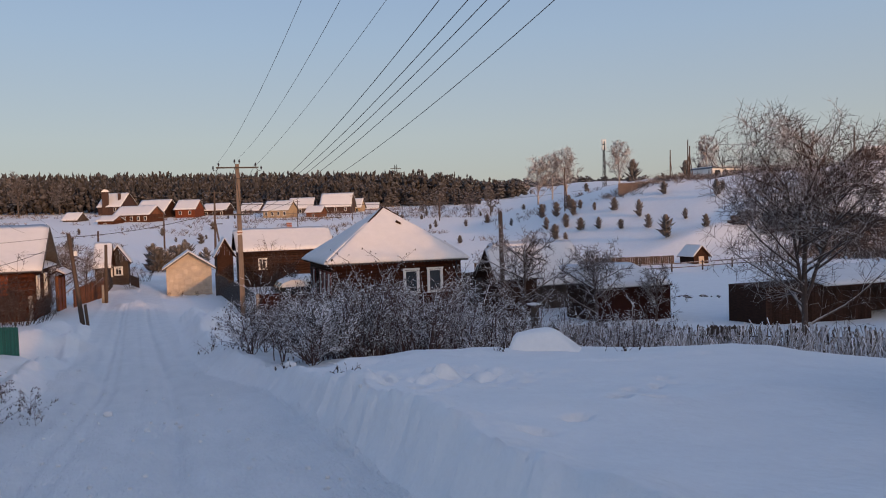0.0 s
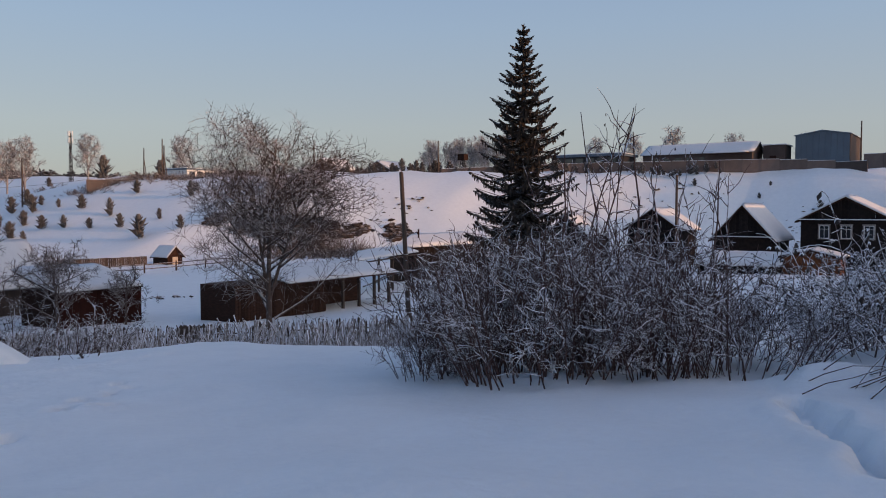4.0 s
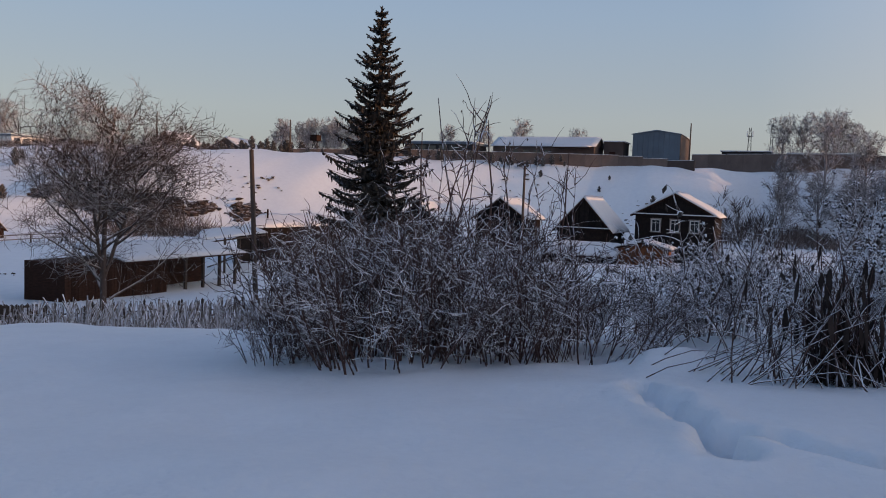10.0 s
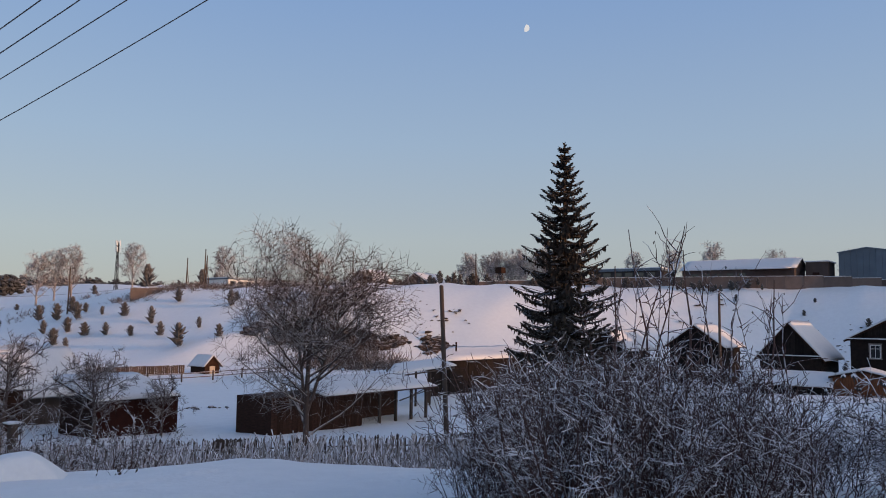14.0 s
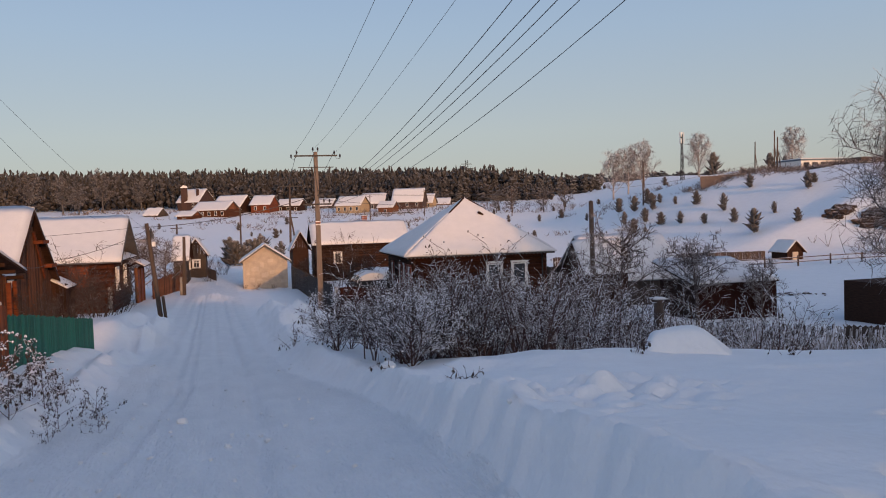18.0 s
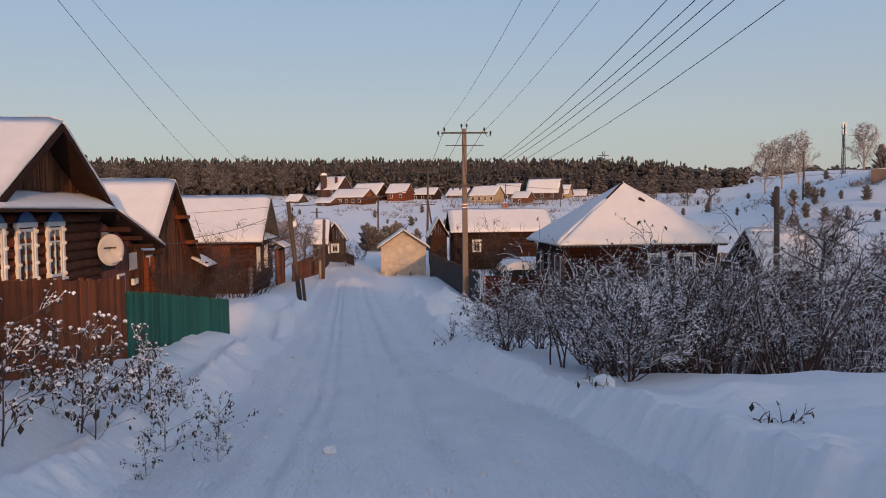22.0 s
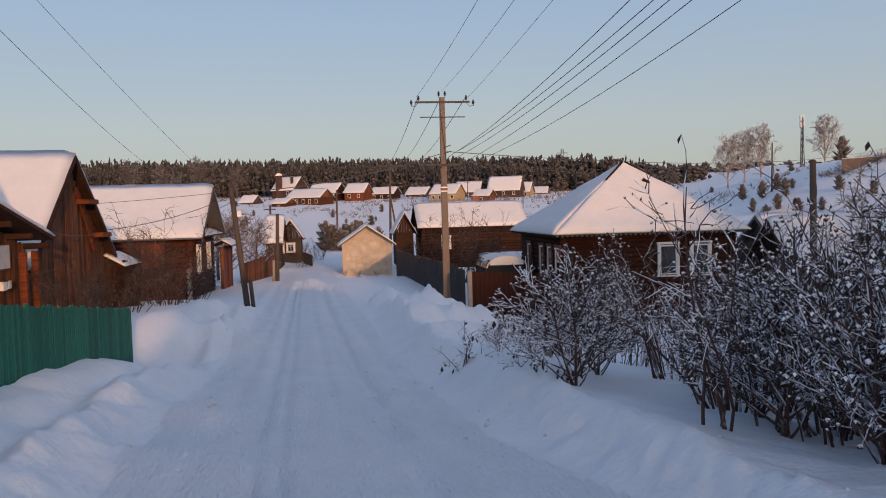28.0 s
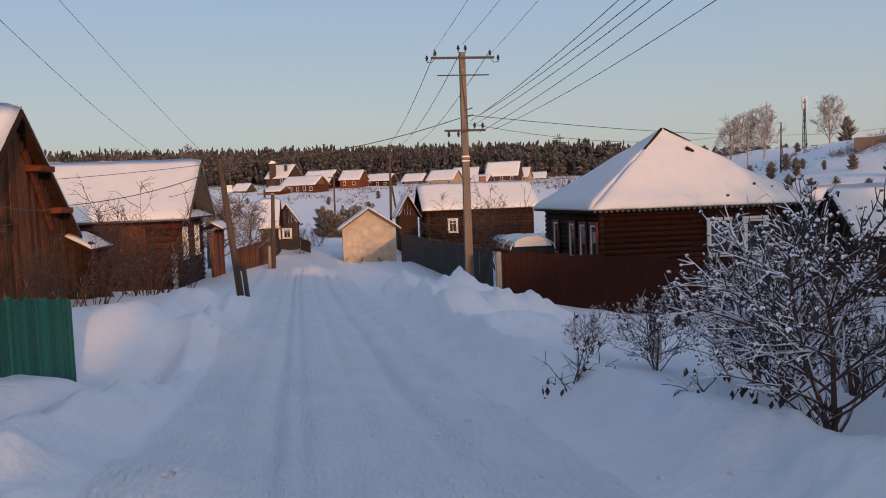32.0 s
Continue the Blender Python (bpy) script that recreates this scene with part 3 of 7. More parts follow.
SLATE = material("slate_sheet", (0.12, 0.11, 0.105), 0.85, (0.08, 0.075, 0.07), 4.0, 0.3)


# ---------------------------------------------------------------- houses by the road, on the fence side
# the log house with carved windows
h = thing("log_house", (-12, 26.4, -1), "brown log house with snowy gable roof and carved white windows", "house")
h.matrix_basis = Matrix.Identity(4)
log_wall(h, (-8.6, 23.2), (-8.6, 29.6), -1.1, 1.75, LOG, 0.13)
log_wall(h, (-12.6, 23.2), (-8.6, 23.2), -1.1, 1.75, LOG, 0.13)
part("core", cube(-12.6, -8.66, 23.26, 29.54, -1.2, 1.7), DARK_LOG, h)
plank_gable(h, "x", -8.72, 23.3, 29.5, 1.95, 26.4, 3.6, BOARD, out=1)
gable_roof(h, "x", 22.75, 30.05, 1.72, 3.8, -13.0, -8.1, DARK_LOG, seed=3, snow=0.15)
part("pent_roof", prism([(-8.75, 2.12), (-7.95, 1.84), (-7.95, 1.78), (-8.75, 2.04)], "y", 22.9, 29.4), DARK_LOG, h)
slab("pent_snow", (-7.95, 22.9, 1.85), (-7.95, 29.4, 1.85), (-8.7, 29.4, 2.12), (-8.7, 22.9, 2.12), 0.16, ROOF_SNOW, h, 26, 5, 8, "snow ledge")
for y in (25.2, 26.72):
    window(h, (-8.5, y, 0.85), 90, 0.74, 1.15, ornate=True, curtain=CURTAIN)
window(h, (-8.5, 23.85, 0.85), 90, 0.6, 1.15, ornate=True, curtain=CURTAIN)
# its lower entry with sloping roof
e = thing("entry_porch", (0, 0, 0), "dark red boarded entry porch with a snowy lean-to roof", "porch")
u = 29.75
k = 0
while u < 33.9:
    part("plank", cube(-8.6, -8.56 + 0.01 * (k % 3), u, u + 0.19, -1.6, 1.55 - (u - 29.75) * 0.26), RED_BOARD if u < 32 else BOARD, e)
    u += 0.2
    k += 1
part("core", prism([(29.7, -1.7), (33.85, -1.7), (33.85, 0.45), (29.7, 1.5)], "x", -13, -8.62), BOARD, e)
part("roof_sheet", prism([(29.6, 1.86), (34.3, 0.66), (34.3, 0.58), (29.6, 1.78)], "x", -13.2, -8.0), DARK_LOG, e)
slab("roof_snow", (-13.2, 34.3, 0.66), (-8.0, 34.3, 0.66), (-8.0, 30.0, 1.76), (-13.2, 30.0, 1.76), 0.12, ROOF_SNOW, e, 14, 10, 4)
for y in (30.6, 31.7, 32.8, 33.8):
    part("rafter", prism([(y, 1.6 - (y - 29.6) * 0.255), (y + 0.1, 1.58 - (y - 29.6) * 0.255), (y + 0.1, 1.46 - (y - 29.6) * 0.255), (y, 1.48 - (y - 29.6) * 0.255)], "x", -8.55, -7.98), DARK_LOG, e)
for y in (32.9, 33.6):
    part("post", cube(-8.3, -8.16, y, y + 0.13, -1.7, 0.35, bevel=0.01), LOG, e)
part("rail", cube(-8.27, -8.2, 33.03, 33.6, -0.3, -0.2), LOG, e)
part("door_frame", cube(-8.58, -8.5, 31.15, 31.75, -1.6, -0.03, bevel=0.01), WHITE_PAINT, e, "pale door frame")
part("door", cube(-8.55, -8.49, 31.22, 31.68, -1.6, -0.1), RED_BOARD, e)
part("glazing", cube(-8.57, -8.53, 29.8, 30.95, 0.15, 1.25), GLASS, e, "dusty porch glazing")
# dish
d = thing("satellite_dish", (-8.25, 29.72, 0.75), "pale satellite dish with illegible dark lettering", "dish")
vs, fs = [], []
for r in range(5):
    for a in range(20):
        q = 0.1 * r
        vs.append((0.22 * (q / 0.4) ** 2 * 0.35, q * math.cos(a * math.pi / 10), q * 1.08 * math.sin(a * math.pi / 10)))
for r in range(4):
    for a in range(20):
        b = (a + 1) % 20
        fs.append((r * 20 + a, r * 20 + b, (r + 1) * 20 + b, (r + 1) * 20 + a))
n = len(vs)
vs += [(x - 0.02, y, z) for x, y, z in vs]
fs += [tuple(n + i for i in reversed(f)) for f in fs]
fs += [(80 + a, 80 + (a + 1) % 20, n + 80 + (a + 1) % 20, n + 80 + a) for a in range(20)]
DISH = material("dish_paint", (0.62, 0.58, 0.53), 0.5, (0.5, 0.47, 0.43), 5.0)
bowl = piece("bowl", mesh_of("bowl", vs, fs, True), DISH, d, at=Matrix.Rotation(radians(-38), 4, "Z"))
for k in range(6):
    part("letter_bar", cube(0.045, 0.05, -0.2 + k * 0.065, -0.155 + k * 0.065, 0.03, 0.08), BLACK, bowl)
rod("feed_arm", (0.0, 0.0, -0.4), (0.38, -0.3, -0.25), 0.012, 0.012, WHITE_PAINT, d)
rod("bracket", (-0.3, 0, -0.1), (0.0, 0, 0), 0.03, 0.02, BLACK, d)
part("feed", cube(0.34, 0.42, -0.34, -0.26, -0.28, -0.2, bevel=0.01), WHITE_PAINT, d)
n = thing("notice_board", (-8.52, 32.55, 0.27), "yellowed blank notice board on the porch wall", "board")
part("board", cube(0, 0.03, -0.36, 0.36, -0.26, 0.26, bevel=0.01), DISH, n)
part("frame", cube(-0.01, 0.0, -0.4, 0.4, -0.3, 0.3), BOARD, n)
mb = thing("letter_box", (-8.5, 32.5, -0.35), "small pale letter boxes on the porch wall", "letter box")
part("box", cube(0, 0.1, -0.25, -0.03, -0.1, 0.1, bevel=0.01), WHITE_PAINT, mb)
part("lid", cube(-0.01, 0.12, -0.26, -0.02, 0.1, 0.115), BLACK, mb)
part("box", cube(0, 0.1, 0.03, 0.2, -0.08, 0.1, bevel=0.01), DISH, mb)

# the tall boarded barn with a steep gable
h = thing("boarded_barn", (0, 0, 0), "steep brown boarded barn with snow on the roof", "barn")
part("core", cube(-14, -8.75, 34.3, 40.8, -2.3, 0.1), DARK_LOG, h)
u = 34.3
while u < 40.75:
    f = 1 - abs(u + 0.1 - 37.55) / 3.3
    part("plank", cube(-8.74, -8.7 + 0.012 * ((u * 37) % 2), u, u + 0.2, -2.3, 0.05 + 2.65 * max(0, f)), BOARD, h)
    u += 0.21
for z, a in ((0.5, 2.4), (1.5, 1.2)):
    part("tie_beam", cube(-8.66, -8.3, 37.55 + a - 0.6, 37.55 + a + 0.3, z, z + 0.14), LOG, h)
part("brace", prism([(38.0, 1.95), (38.2, 2.0), (39.7, 0.1), (39.5, 0.05)], "x", -8.66, -8.6), LOG, h)
gable_roof(h, "x", 33.9, 41.2, -0.12, 2.88, -14.3, -8.45, DARK_LOG, seed=6, snow=0.13)
l = thing("lean_to", (0, 0, 0), "small dark plank lean-to with a snowy roof", "shed")
for k in range(9):
    part("plank", cube(-8.2, -8.16, 40.95 + k * 0.2, 41.13 + k * 0.2, -2.6, -0.3 - k * 0.03), DARK_LOG, l)
for k in range(3):
    part("plank", cube(-8.74 + k * 0.2, -8.56 + k * 0.2, 40.9, 40.94, -2.6, -0.25 - k * 0.12), DARK_LOG, l)
part("roof_sheet", prism([(-8.75, -0.12), (-8.05, -0.5), (-8.05, -0.56), (-8.75, -0.18)], "y", 40.7, 42.8), DARK_LOG, l)
slab("roof_snow", (-8.05, 40.7, -0.5), (-8.05, 42.8, -0.5), (-8.7, 42.8, -0.14), (-8.7, 40.7, -0.14), 0.09, ROOF_SNOW, l, 8, 6, 5)

# the far log house on that side
h = thing("log_house", (0, 0, 0), "dark log house with a broad snowy roof and small windows", "house")
log_wall(h, (-14, 53.2), (-8.3, 53.2), -3.5, 0.15, RED_LOG, 0.14)
log_wall(h, (-8.3, 53.2), (-8.3, 59.6), -3.5, 0.15, RED_LOG, 0.14)
part("core", cube(-14, -8.38, 53.28, 59.6, -3.7, 0.1), DARK_LOG, h)
for k in range(8):
    bm = bmesh.new()
    bmesh.ops.create_cone(bm, cap_ends=True, segments=10, radius1=0.13, radius2=0.13, depth=0.04, matrix=Matrix.Translation((-8.32, 52.96, -3.35 + k * 0.261)) @ Matrix.Rotation(radians(90), 4, "X"))
    part("log_end", bm, CONCRETE, h, "pale sawn log end")
plank_gable(h, "x", -8.36, 53.2, 59.6, 0.15, 56.4, 2.35, DARK_LOG)
gable_roof(h, "x", 52.55, 60.25, 0.05, 2.6, -14.6, -7.6, SLATE, seed=9, snow=0.16)
part("pent_roof", prism([(-8.3, 0.32), (-7.65, 0.1), (-7.65, 0.04), (-8.3, 0.24)], "y", 53.2, 59.6), DARK_LOG, h)
slab("pent_snow", (-7.65, 53.2, 0.1), (-7.65, 59.6, 0.1), (-8.3, 59.6, 0.32), (-8.3, 53.2, 0.32), 0.12, ROOF_SNOW, h, 14, 4, 5)
window(h, (-8.16, 54.6, -1.05), 90, 0.75, 1.2)
window(h, (-8.16, 57.6, -1.05), 90, 0.75, 1.2)
part("shutter", cube(-10.5, -9.45, 53.0, 53.06, -1.35, -0.2), LOG, h, "closed brown boarded window")
g = thing("yard_gate", (0, 0, 0), "red-brown boarded yard gate with a small snowy roof", "gate")
for k in range(14):
    part("board", cube(-7.76, -7.72, 59.75 + k * 0.24, 59.97 + k * 0.24, -3.5, -0.9), RED_BOARD, g)
for y in (59.7, 61.4, 63.1):
    part("post", cube(-7.85, -7.65, y - 0.1, y + 0.1, -3.3, -0.7, bevel=0.02), BOARD, g)
part("gate_roof", prism([(-8.3, -0.62), (-7.75, -0.32), (-7.2, -0.62), (-7.2, -0.68), (-7.75, -0.4), (-8.3, -0.68)], "y", 59.65, 63.4), DARK_LOG, g)
slab("roof_snow", (-7.2, 59.65, -0.62), (-7.2, 63.4, -0.62), (-7.75, 63.4, -0.32), (-7.75, 59.65, -0.32), 0.1, ROOF_SNOW, g, 8, 4, 2)

# the little grey house at the bend
h = thing("small_house", (0, 0, 0), "small grey house with a snowy roof beside the road", "house")
part("wall", cube(-7.35, -6.2, 82, 87, -3.9, -1.0), GREY_BOARD, h)
plank_gable(h, "x", -6.2, 82, 87, -1.0, 84.5, 0.7, GREY_BOARD, width=0.3)
gable_roof(h, "x", 81.4, 87.6, -1.35, 0.85, -7.5, -5.9, DARK_LOG, seed=12)
window(h, (-6.1, 84.5, -1.8), 90, 0.7, 0.9)
h = thing("small_house", (0, 0, 0), "low weathered house with a pointed snowy roof", "house")
part("wall", cube(-6.7, -4.8, 89.5, 92.5, -3.9, -1.2), GREY_BOARD, h)
plank_gable(h, "y", 89.5, -6.7, -4.8, -1.2, -5.75, 0.3, GREY_BOARD, width=0.28, out=-1)
gable_roof(h, "y", -7.0, -4.5, -1.3, 0.5, 89.1, 93, DARK_LOG, seed=13)
window(h, (-5.75, 89.42, -2.1), 0, 0.6, 0.7)

# ---------------------------------------------------------------- the hip-roofed house
h = thing("hip_roofed_house", (0, 0, 0), "brown timber house under a snow-laden pyramid roof", "house")
log_wall(h, (8.6, 47.95), (16.5, 47.95), -3.9, -0.2, RED_LOG, 0.12, 0.12)
log_wall(h, (8.6, 47.95), (8.6, 55.6), -3.9, -0.2, DARK_LOG, 0.12, 0.12)
part("core", cube(8.66, 16.5, 48.0, 55.6, -4.2, -0.2), DARK_LOG, h)
part("soffit", cube(8.08, 16.98, 47.45, 56.1, -0.26, -0.17), DARK_LOG, h)
E0, APEX = -0.16, (12.72, 51.6, 3.03)
C4 = [(8.0, 47.35, E0), (17.05, 47.35, E0), (17.05, 56.15, E0), (8.0, 56.15, E0)]
for k in range(4):
    a, b = C4[k], C4[(k + 1) % 4]
    bm = bmesh.new()
    bm.faces.new([bm.verts.new(p) for p in (a, b, APEX)])
    bmesh.ops.solidify(bm, geom=bm.faces[:], thickness=0.05)
    part("roof_slope", bm, SLATE, h)
    slab("roof_snow", a, b, APEX, APEX, 0.2, ROOF_SNOW, h, 24, 16, 20 + k, "thick settled snow")
# a melted strip along one hip
rod("bare_ridge", (11.4, 50.32, 2.26), (12.66, 51.5, 3.18), 0.05, 0.06, DARK_LOG, h, "snow-free hip cap", 6)
rod("bare_ridge", (12.77, 51.5, 3.19), (13.6, 50.68, 2.57), 0.04, 0.02, DARK_LOG, h, "", 6)
rod("bare_ridge", (13.2, 50.26, 2.26), (13.45, 50.06, 2.1), 0.09, 0.05, DARK_LOG, h, "", 6)
bm = bmesh.new()
bmesh.ops.create_cone(bm, cap_ends=True, segments=6, radius1=0.06, radius2=0.06, depth=0.12, matrix=Matrix.Rotation(radians(90), 4, "X"))
wave = bpy.data.meshes.new("roof_wave")
bm.to_mesh(wave)
bm.free()
for k in range(40):
    piece("roof_wave", wave, SLATE, h, at=(8.15 + k * 0.22, 47.33, -0.2))
for x in (13.36, 14.88):
    window(h, (x, 47.8, -1.42), 0, 0.8, 1.32, mullion=False, curtain=CURTAIN if x > 14 else None)
for y in (53.55, 51.1, 49.65, 48.3):
    window(h, (8.45, y, -1.46), -90, 0.7, 1.4, case=RED_BOARD, mullion=False)
rod("downpipe", (16.3, 47.75, -3.8), (16.3, 47.75, -0.3), 0.04, 0.04, BLACK, h)

# garage
h = thing("garage", (0, 0, 0), "small rendered garage, warm in low sun, snowy gable roof", "garage")
part("wall", cube(-1.03, 2.93, 77.3, 82, -4.0, -1.42, bevel=0.02), PLASTER, h)
part("gable", prism([(-1.03, -1.42), (2.93, -1.42), (0.97, -0.12)], "y", 77.3, 77.5), PLASTER, h)
gable_roof(h, "y", -1.35, 3.28, -1.58, -0.02, 76.95, 82.4, SLATE, snow=0.13, seed=31, rake=0.1)
PATCH = material("plaster_patch", (0.54, 0.47, 0.39), 0.9, (0.42, 0.36, 0.3), 2.2, 0.3, 18.0)
rp = random.Random(7)
for k in range(14):
    x, z = rp.uniform(-0.9, 2.4), rp.uniform(-3.6, -1.5)
    part("render_patch", cube(x, x + rp.uniform(0.3, 0.6), 77.296 - 0.004 * k, 77.31, z, z + rp.uniform(0.2, 0.45)), PATCH, h)

# the long log house past the fence
h = thing("log_house", (0, 0, 0), "long dark log house with snowy roof and brick chimney", "house")
log_wall(h, (6.3, 85.0), (15.2, 85.0), -4.0, -0.5, DARK_LOG, 0.15)
log_wall(h, (6.3, 85.0), (6.3, 91), -4.0, -0.5, DARK_LOG, 0.15)
part("core", cube(6.4, 15.2, 85.1, 91, -4.2, -0.5), DARK_LOG, h)
plank_gable(h, "x", 6.3, 85, 91, -0.5, 88, 1.4, DARK_LOG, width=0.3, out=-1)
gable_roof(h, "x", 84.4, 91.6, -0.5, 1.62, 5.75, 15.9, DARK_LOG, seed=34, snow=0.25)
window(h, (8.35, 84.8, -1.85), 0, 0.65, 1.0)
c = piece("chimney", bpy.data.meshes.new("chimney"), None, h)
for r in range(5):
    for k, (x, y) in enumerate(((11.4, 88.0), (11.68, 88.0), (11.4, 88.26), (11.68, 88.26))):
        part("brick", cube(x, x + 0.26, y, y + 0.24, 1.35 + r * 0.2, 1.53 + r * 0.2, bevel=0.008), BRICK, c)
slab("snow_cap", (11.35, 87.95, 2.36), (12.0, 87.95, 2.36), (12.0, 88.55, 2.36), (11.35, 88.55, 2.36), 0.12, ROOF_SNOW, h, 5, 5, 3)
h = thing("shed", (0, 0, 0), "dark plank shed with a pointed snowy roof", "shed")
part("wall", cube(3.9, 5.5, 86, 90, -3.9, -0.9), DARK_LOG, h)
plank_gable(h, "y", 86, 3.9, 5.5, -0.9, 4.7, 0.75, DARK_LOG, width=0.25, out=-1)
gable_roof(h, "y", 3.6, 5.8, -1.0, 0.9, 85.6, 90.4, DARK_LOG, seed=36, snow=0.15)
h = thing("shed", (0, 0, 0), "low shed with a flat snow-covered roof in the yard", "shed")
part("wall", cube(8.6, 13.0, 64, 67, -4.0, -2.4), BOARD, h)
part("roof_sheet", cube(8.2, 13.4, 63.6, 67.4, -2.4, -2.32), DARK_LOG, h)
slab("roof_snow", (8.2, 63.6, -2.32), (13.4, 63.6, -2.32), (13.4, 67.4, -2.2), (8.2, 67.4, -2.2), 0.3, ROOF_SNOW, h, 12, 6, 37)
g = thing("greenhouse", (0, 0, 0), "small arched greenhouse half buried in snow", "greenhouse")
o = [(5.9 + 1.0 - math.cos(a * math.pi / 10), -3.6 + 1.75 + 0.55 * math.sin(a * math.pi / 10)) for a in range(11)] + [(7.9, -3.8), (5.9, -3.8)]
part("cover", prism(o, "y", 52, 55), GLASS, g)
part("snow", prism([(6.9 - 0.85 * math.cos(a * math.pi / 8), -1.7 + 0.45 * math.sin(a * math.pi / 8)) for a in range(9)], "y", 51.95, 55.05), ROOF_SNOW, g)
for y in (51.97, 53.5):
    vs, fs = [], []
    tube_into(vs, fs, [Vector((u, y, v + 0.02)) for u, v in o[:11]], [0.03] * 11, 5)
    piece("hoop", mesh_of("hoop", vs, fs), WHITE_PAINT, g)


# ---------------------------------------------------------------- fences
GREEN = material("green_paint", (0.016, 0.14, 0.098), 0.6, (0.008, 0.075, 0.056), 3.0, 0.25, 20.0, stretch=(4, 4, 0.5), per_object=0.3, spec=0.2)
BROWN_FENCE = material("brown_fence_wood", (0.25, 0.08, 0.033), 0.85, (0.12, 0.042, 0.02), 2.5, 0.35, 24.0, stretch=(5, 5, 0.5), per_object=0.32, spec=0.15)
METAL_BROWN = material("brown_sheet_metal", (0.036, 0.011, 0.007), 0.5, (0.025, 0.008, 0.006), 2.0, per_object=0.08, spec=0.08)
METAL_GREY = material("dark_sheet_metal", (0.045, 0.043, 0.045), 0.5, (0.03, 0.029, 0.031), 2.0, per_object=0.1, spec=0.1)


def board_fence(name, label, p, q, top0, top1, low, mat, width=0.11, gap=0.012, thick=0.025, seed=1, rails=True):
    """Upright boards from p to q, each its own object, on two rails."""
    f = thing(name, (p[0], p[1], 0), label, "fence")
    f.matrix_basis = Matrix.Identity(4)
    p, q = Vector((*p, 0)), Vector((*q, 0))
    d, length = (q - p).normalized(), (q - p).length
    turn, rnd, n = math.atan2(d.y, d.x), random.Random(seed), int((q - p).length / (width + gap))
    meshes = []
    for k in range(4):
        bm = cube(0, width * (0.92 + 0.04 * k), -thick / 2, thick / 2, -2.6, 0, bevel=0.004)
        me = bpy.data.meshes.new("board")
        bm.to_mesh(me)
        bm.free()
        me.materials.append(mat)
        meshes.append(me)
    for k in range(n):
        s = k * (width + gap)
        z = top0 + (top1 - top0) * s / length + rnd.uniform(-0.03, 0.03)
        m = Matrix.Translation(p + d * s + Vector((0, 0, z))) @ Matrix.Rotation(turn + rnd.uniform(-0.04, 0.04), 4, "Z") @ Matrix.Rotation(rnd.uniform(-0.012, 0.012), 4, "Y")
        piece("board", meshes[k % 4], None, f, at=m)
    if rails:
        side = Vector((-d.y, d.x, 0)) * 0.05
        for dz in (-0.25, -1.1):
            rod("rail", p + side + Vector((0, 0, top0 + dz)), q + side + Vector((0, 0, top1 + dz)), 0.035, 0.035, mat, f, sides=5)
    return f


def sheet_fence(name, label, p, q, top0, top1, bot0, bot1, mat, pitch=0.2, panel=1.15):
    """Ribbed steel sheets, one object each, with posts."""
    f = thing(name, (0, 0, 0), label, "fence")
    p, q = Vector((*p, 0)), Vector((*q, 0))
    d, length = (q - p).normalized(), (q - p).length
    out = Vector((-d.y, d.x, 0))
    n = max(1, round(length / panel))
    for k in range(n):
        vs, fs, s0, s1 = [], [], length * k / n, length * (k + 1) / n
        steps = round((s1 - s0) / pitch) * 4
        step_down = top0 + (top1 - top0) * (s0 + s1) / 2 / length
        for i in range(steps + 1):
            s = s0 + (s1 - s0) * i / steps
            o = 0.018 if i % 4 in (1, 2) else 0.0
            b = bot0 + (bot1 - bot0) * s / length
            base = p + d * s + out * (o + 0.003 * (k % 2))
            vs += [base + Vector((0, 0, b - 0.4)), base + Vector((0, 0, step_down))]
        for i in range(steps):
            fs.append((2 * i, 2 * i + 2, 2 * i + 3, 2 * i + 1))
        piece("sheet", mesh_of("sheet", vs, fs), mat, f)
        g = p + d * s0 + out * 0.07
        part("post", cube(g.x - 0.03, g.x + 0.03, g.y - 0.03, g.y + 0.03, bot0 + (bot1 - bot0) * s0 / length - 0.3, step_down + 0.04), BLACK, f)
    return f


# the near end, out of view, is lengthened to shade the road bank
board_fence("board_fence", "tall brown vertical board fence in shade", (-4.92, 11.0), (-4.9, 20.42), 1.51, 0.69, -1, BROWN_FENCE, 0.13, seed=2)
board_fence("board_fence", "dark green painted picket board fence in snow", (-4.93, 20.5), (-5.03, 29.3), 0.5, -0.62, -1.5, GREEN, 0.075, 0.012, seed=3)
sheet_fence("sheet_metal_fence", "dark brown ribbed steel fence before the house", (3.95, 44.72), (15.5, 44.5), -1.36, -2.3, -3.0, -4.3, METAL_BROWN)
sheet_fence("sheet_metal_fence", "dark grey ribbed steel fence along the road", (3.2, 76.5), (3.7, 44.9), -2.0, -1.33, -4.0, -3.1, METAL_GREY)
cp = thing("fence_post", (3.84, 44.66, -3.3), "pale weathered corner post of the steel fences", "post")
part("post", cube(-0.09, 0.09, -0.09, 0.09, -0.4, 1.95, bevel=0.02), CONCRETE, cp)
board_fence("board_fence", "low brown board fence along the snowy road", (-7.2, 63.4), (-6.2, 80), -1.9, -2.0, -3.2, BOARD, 0.2, 0.02, seed=5)
board_fence("board_fence", "short dark garden fence by the small houses", (-4.6, 88.6), (-3.6, 84.6), -2.5, -2.6, -3.4, GREY_BOARD, 0.09, 0.08, seed=6)

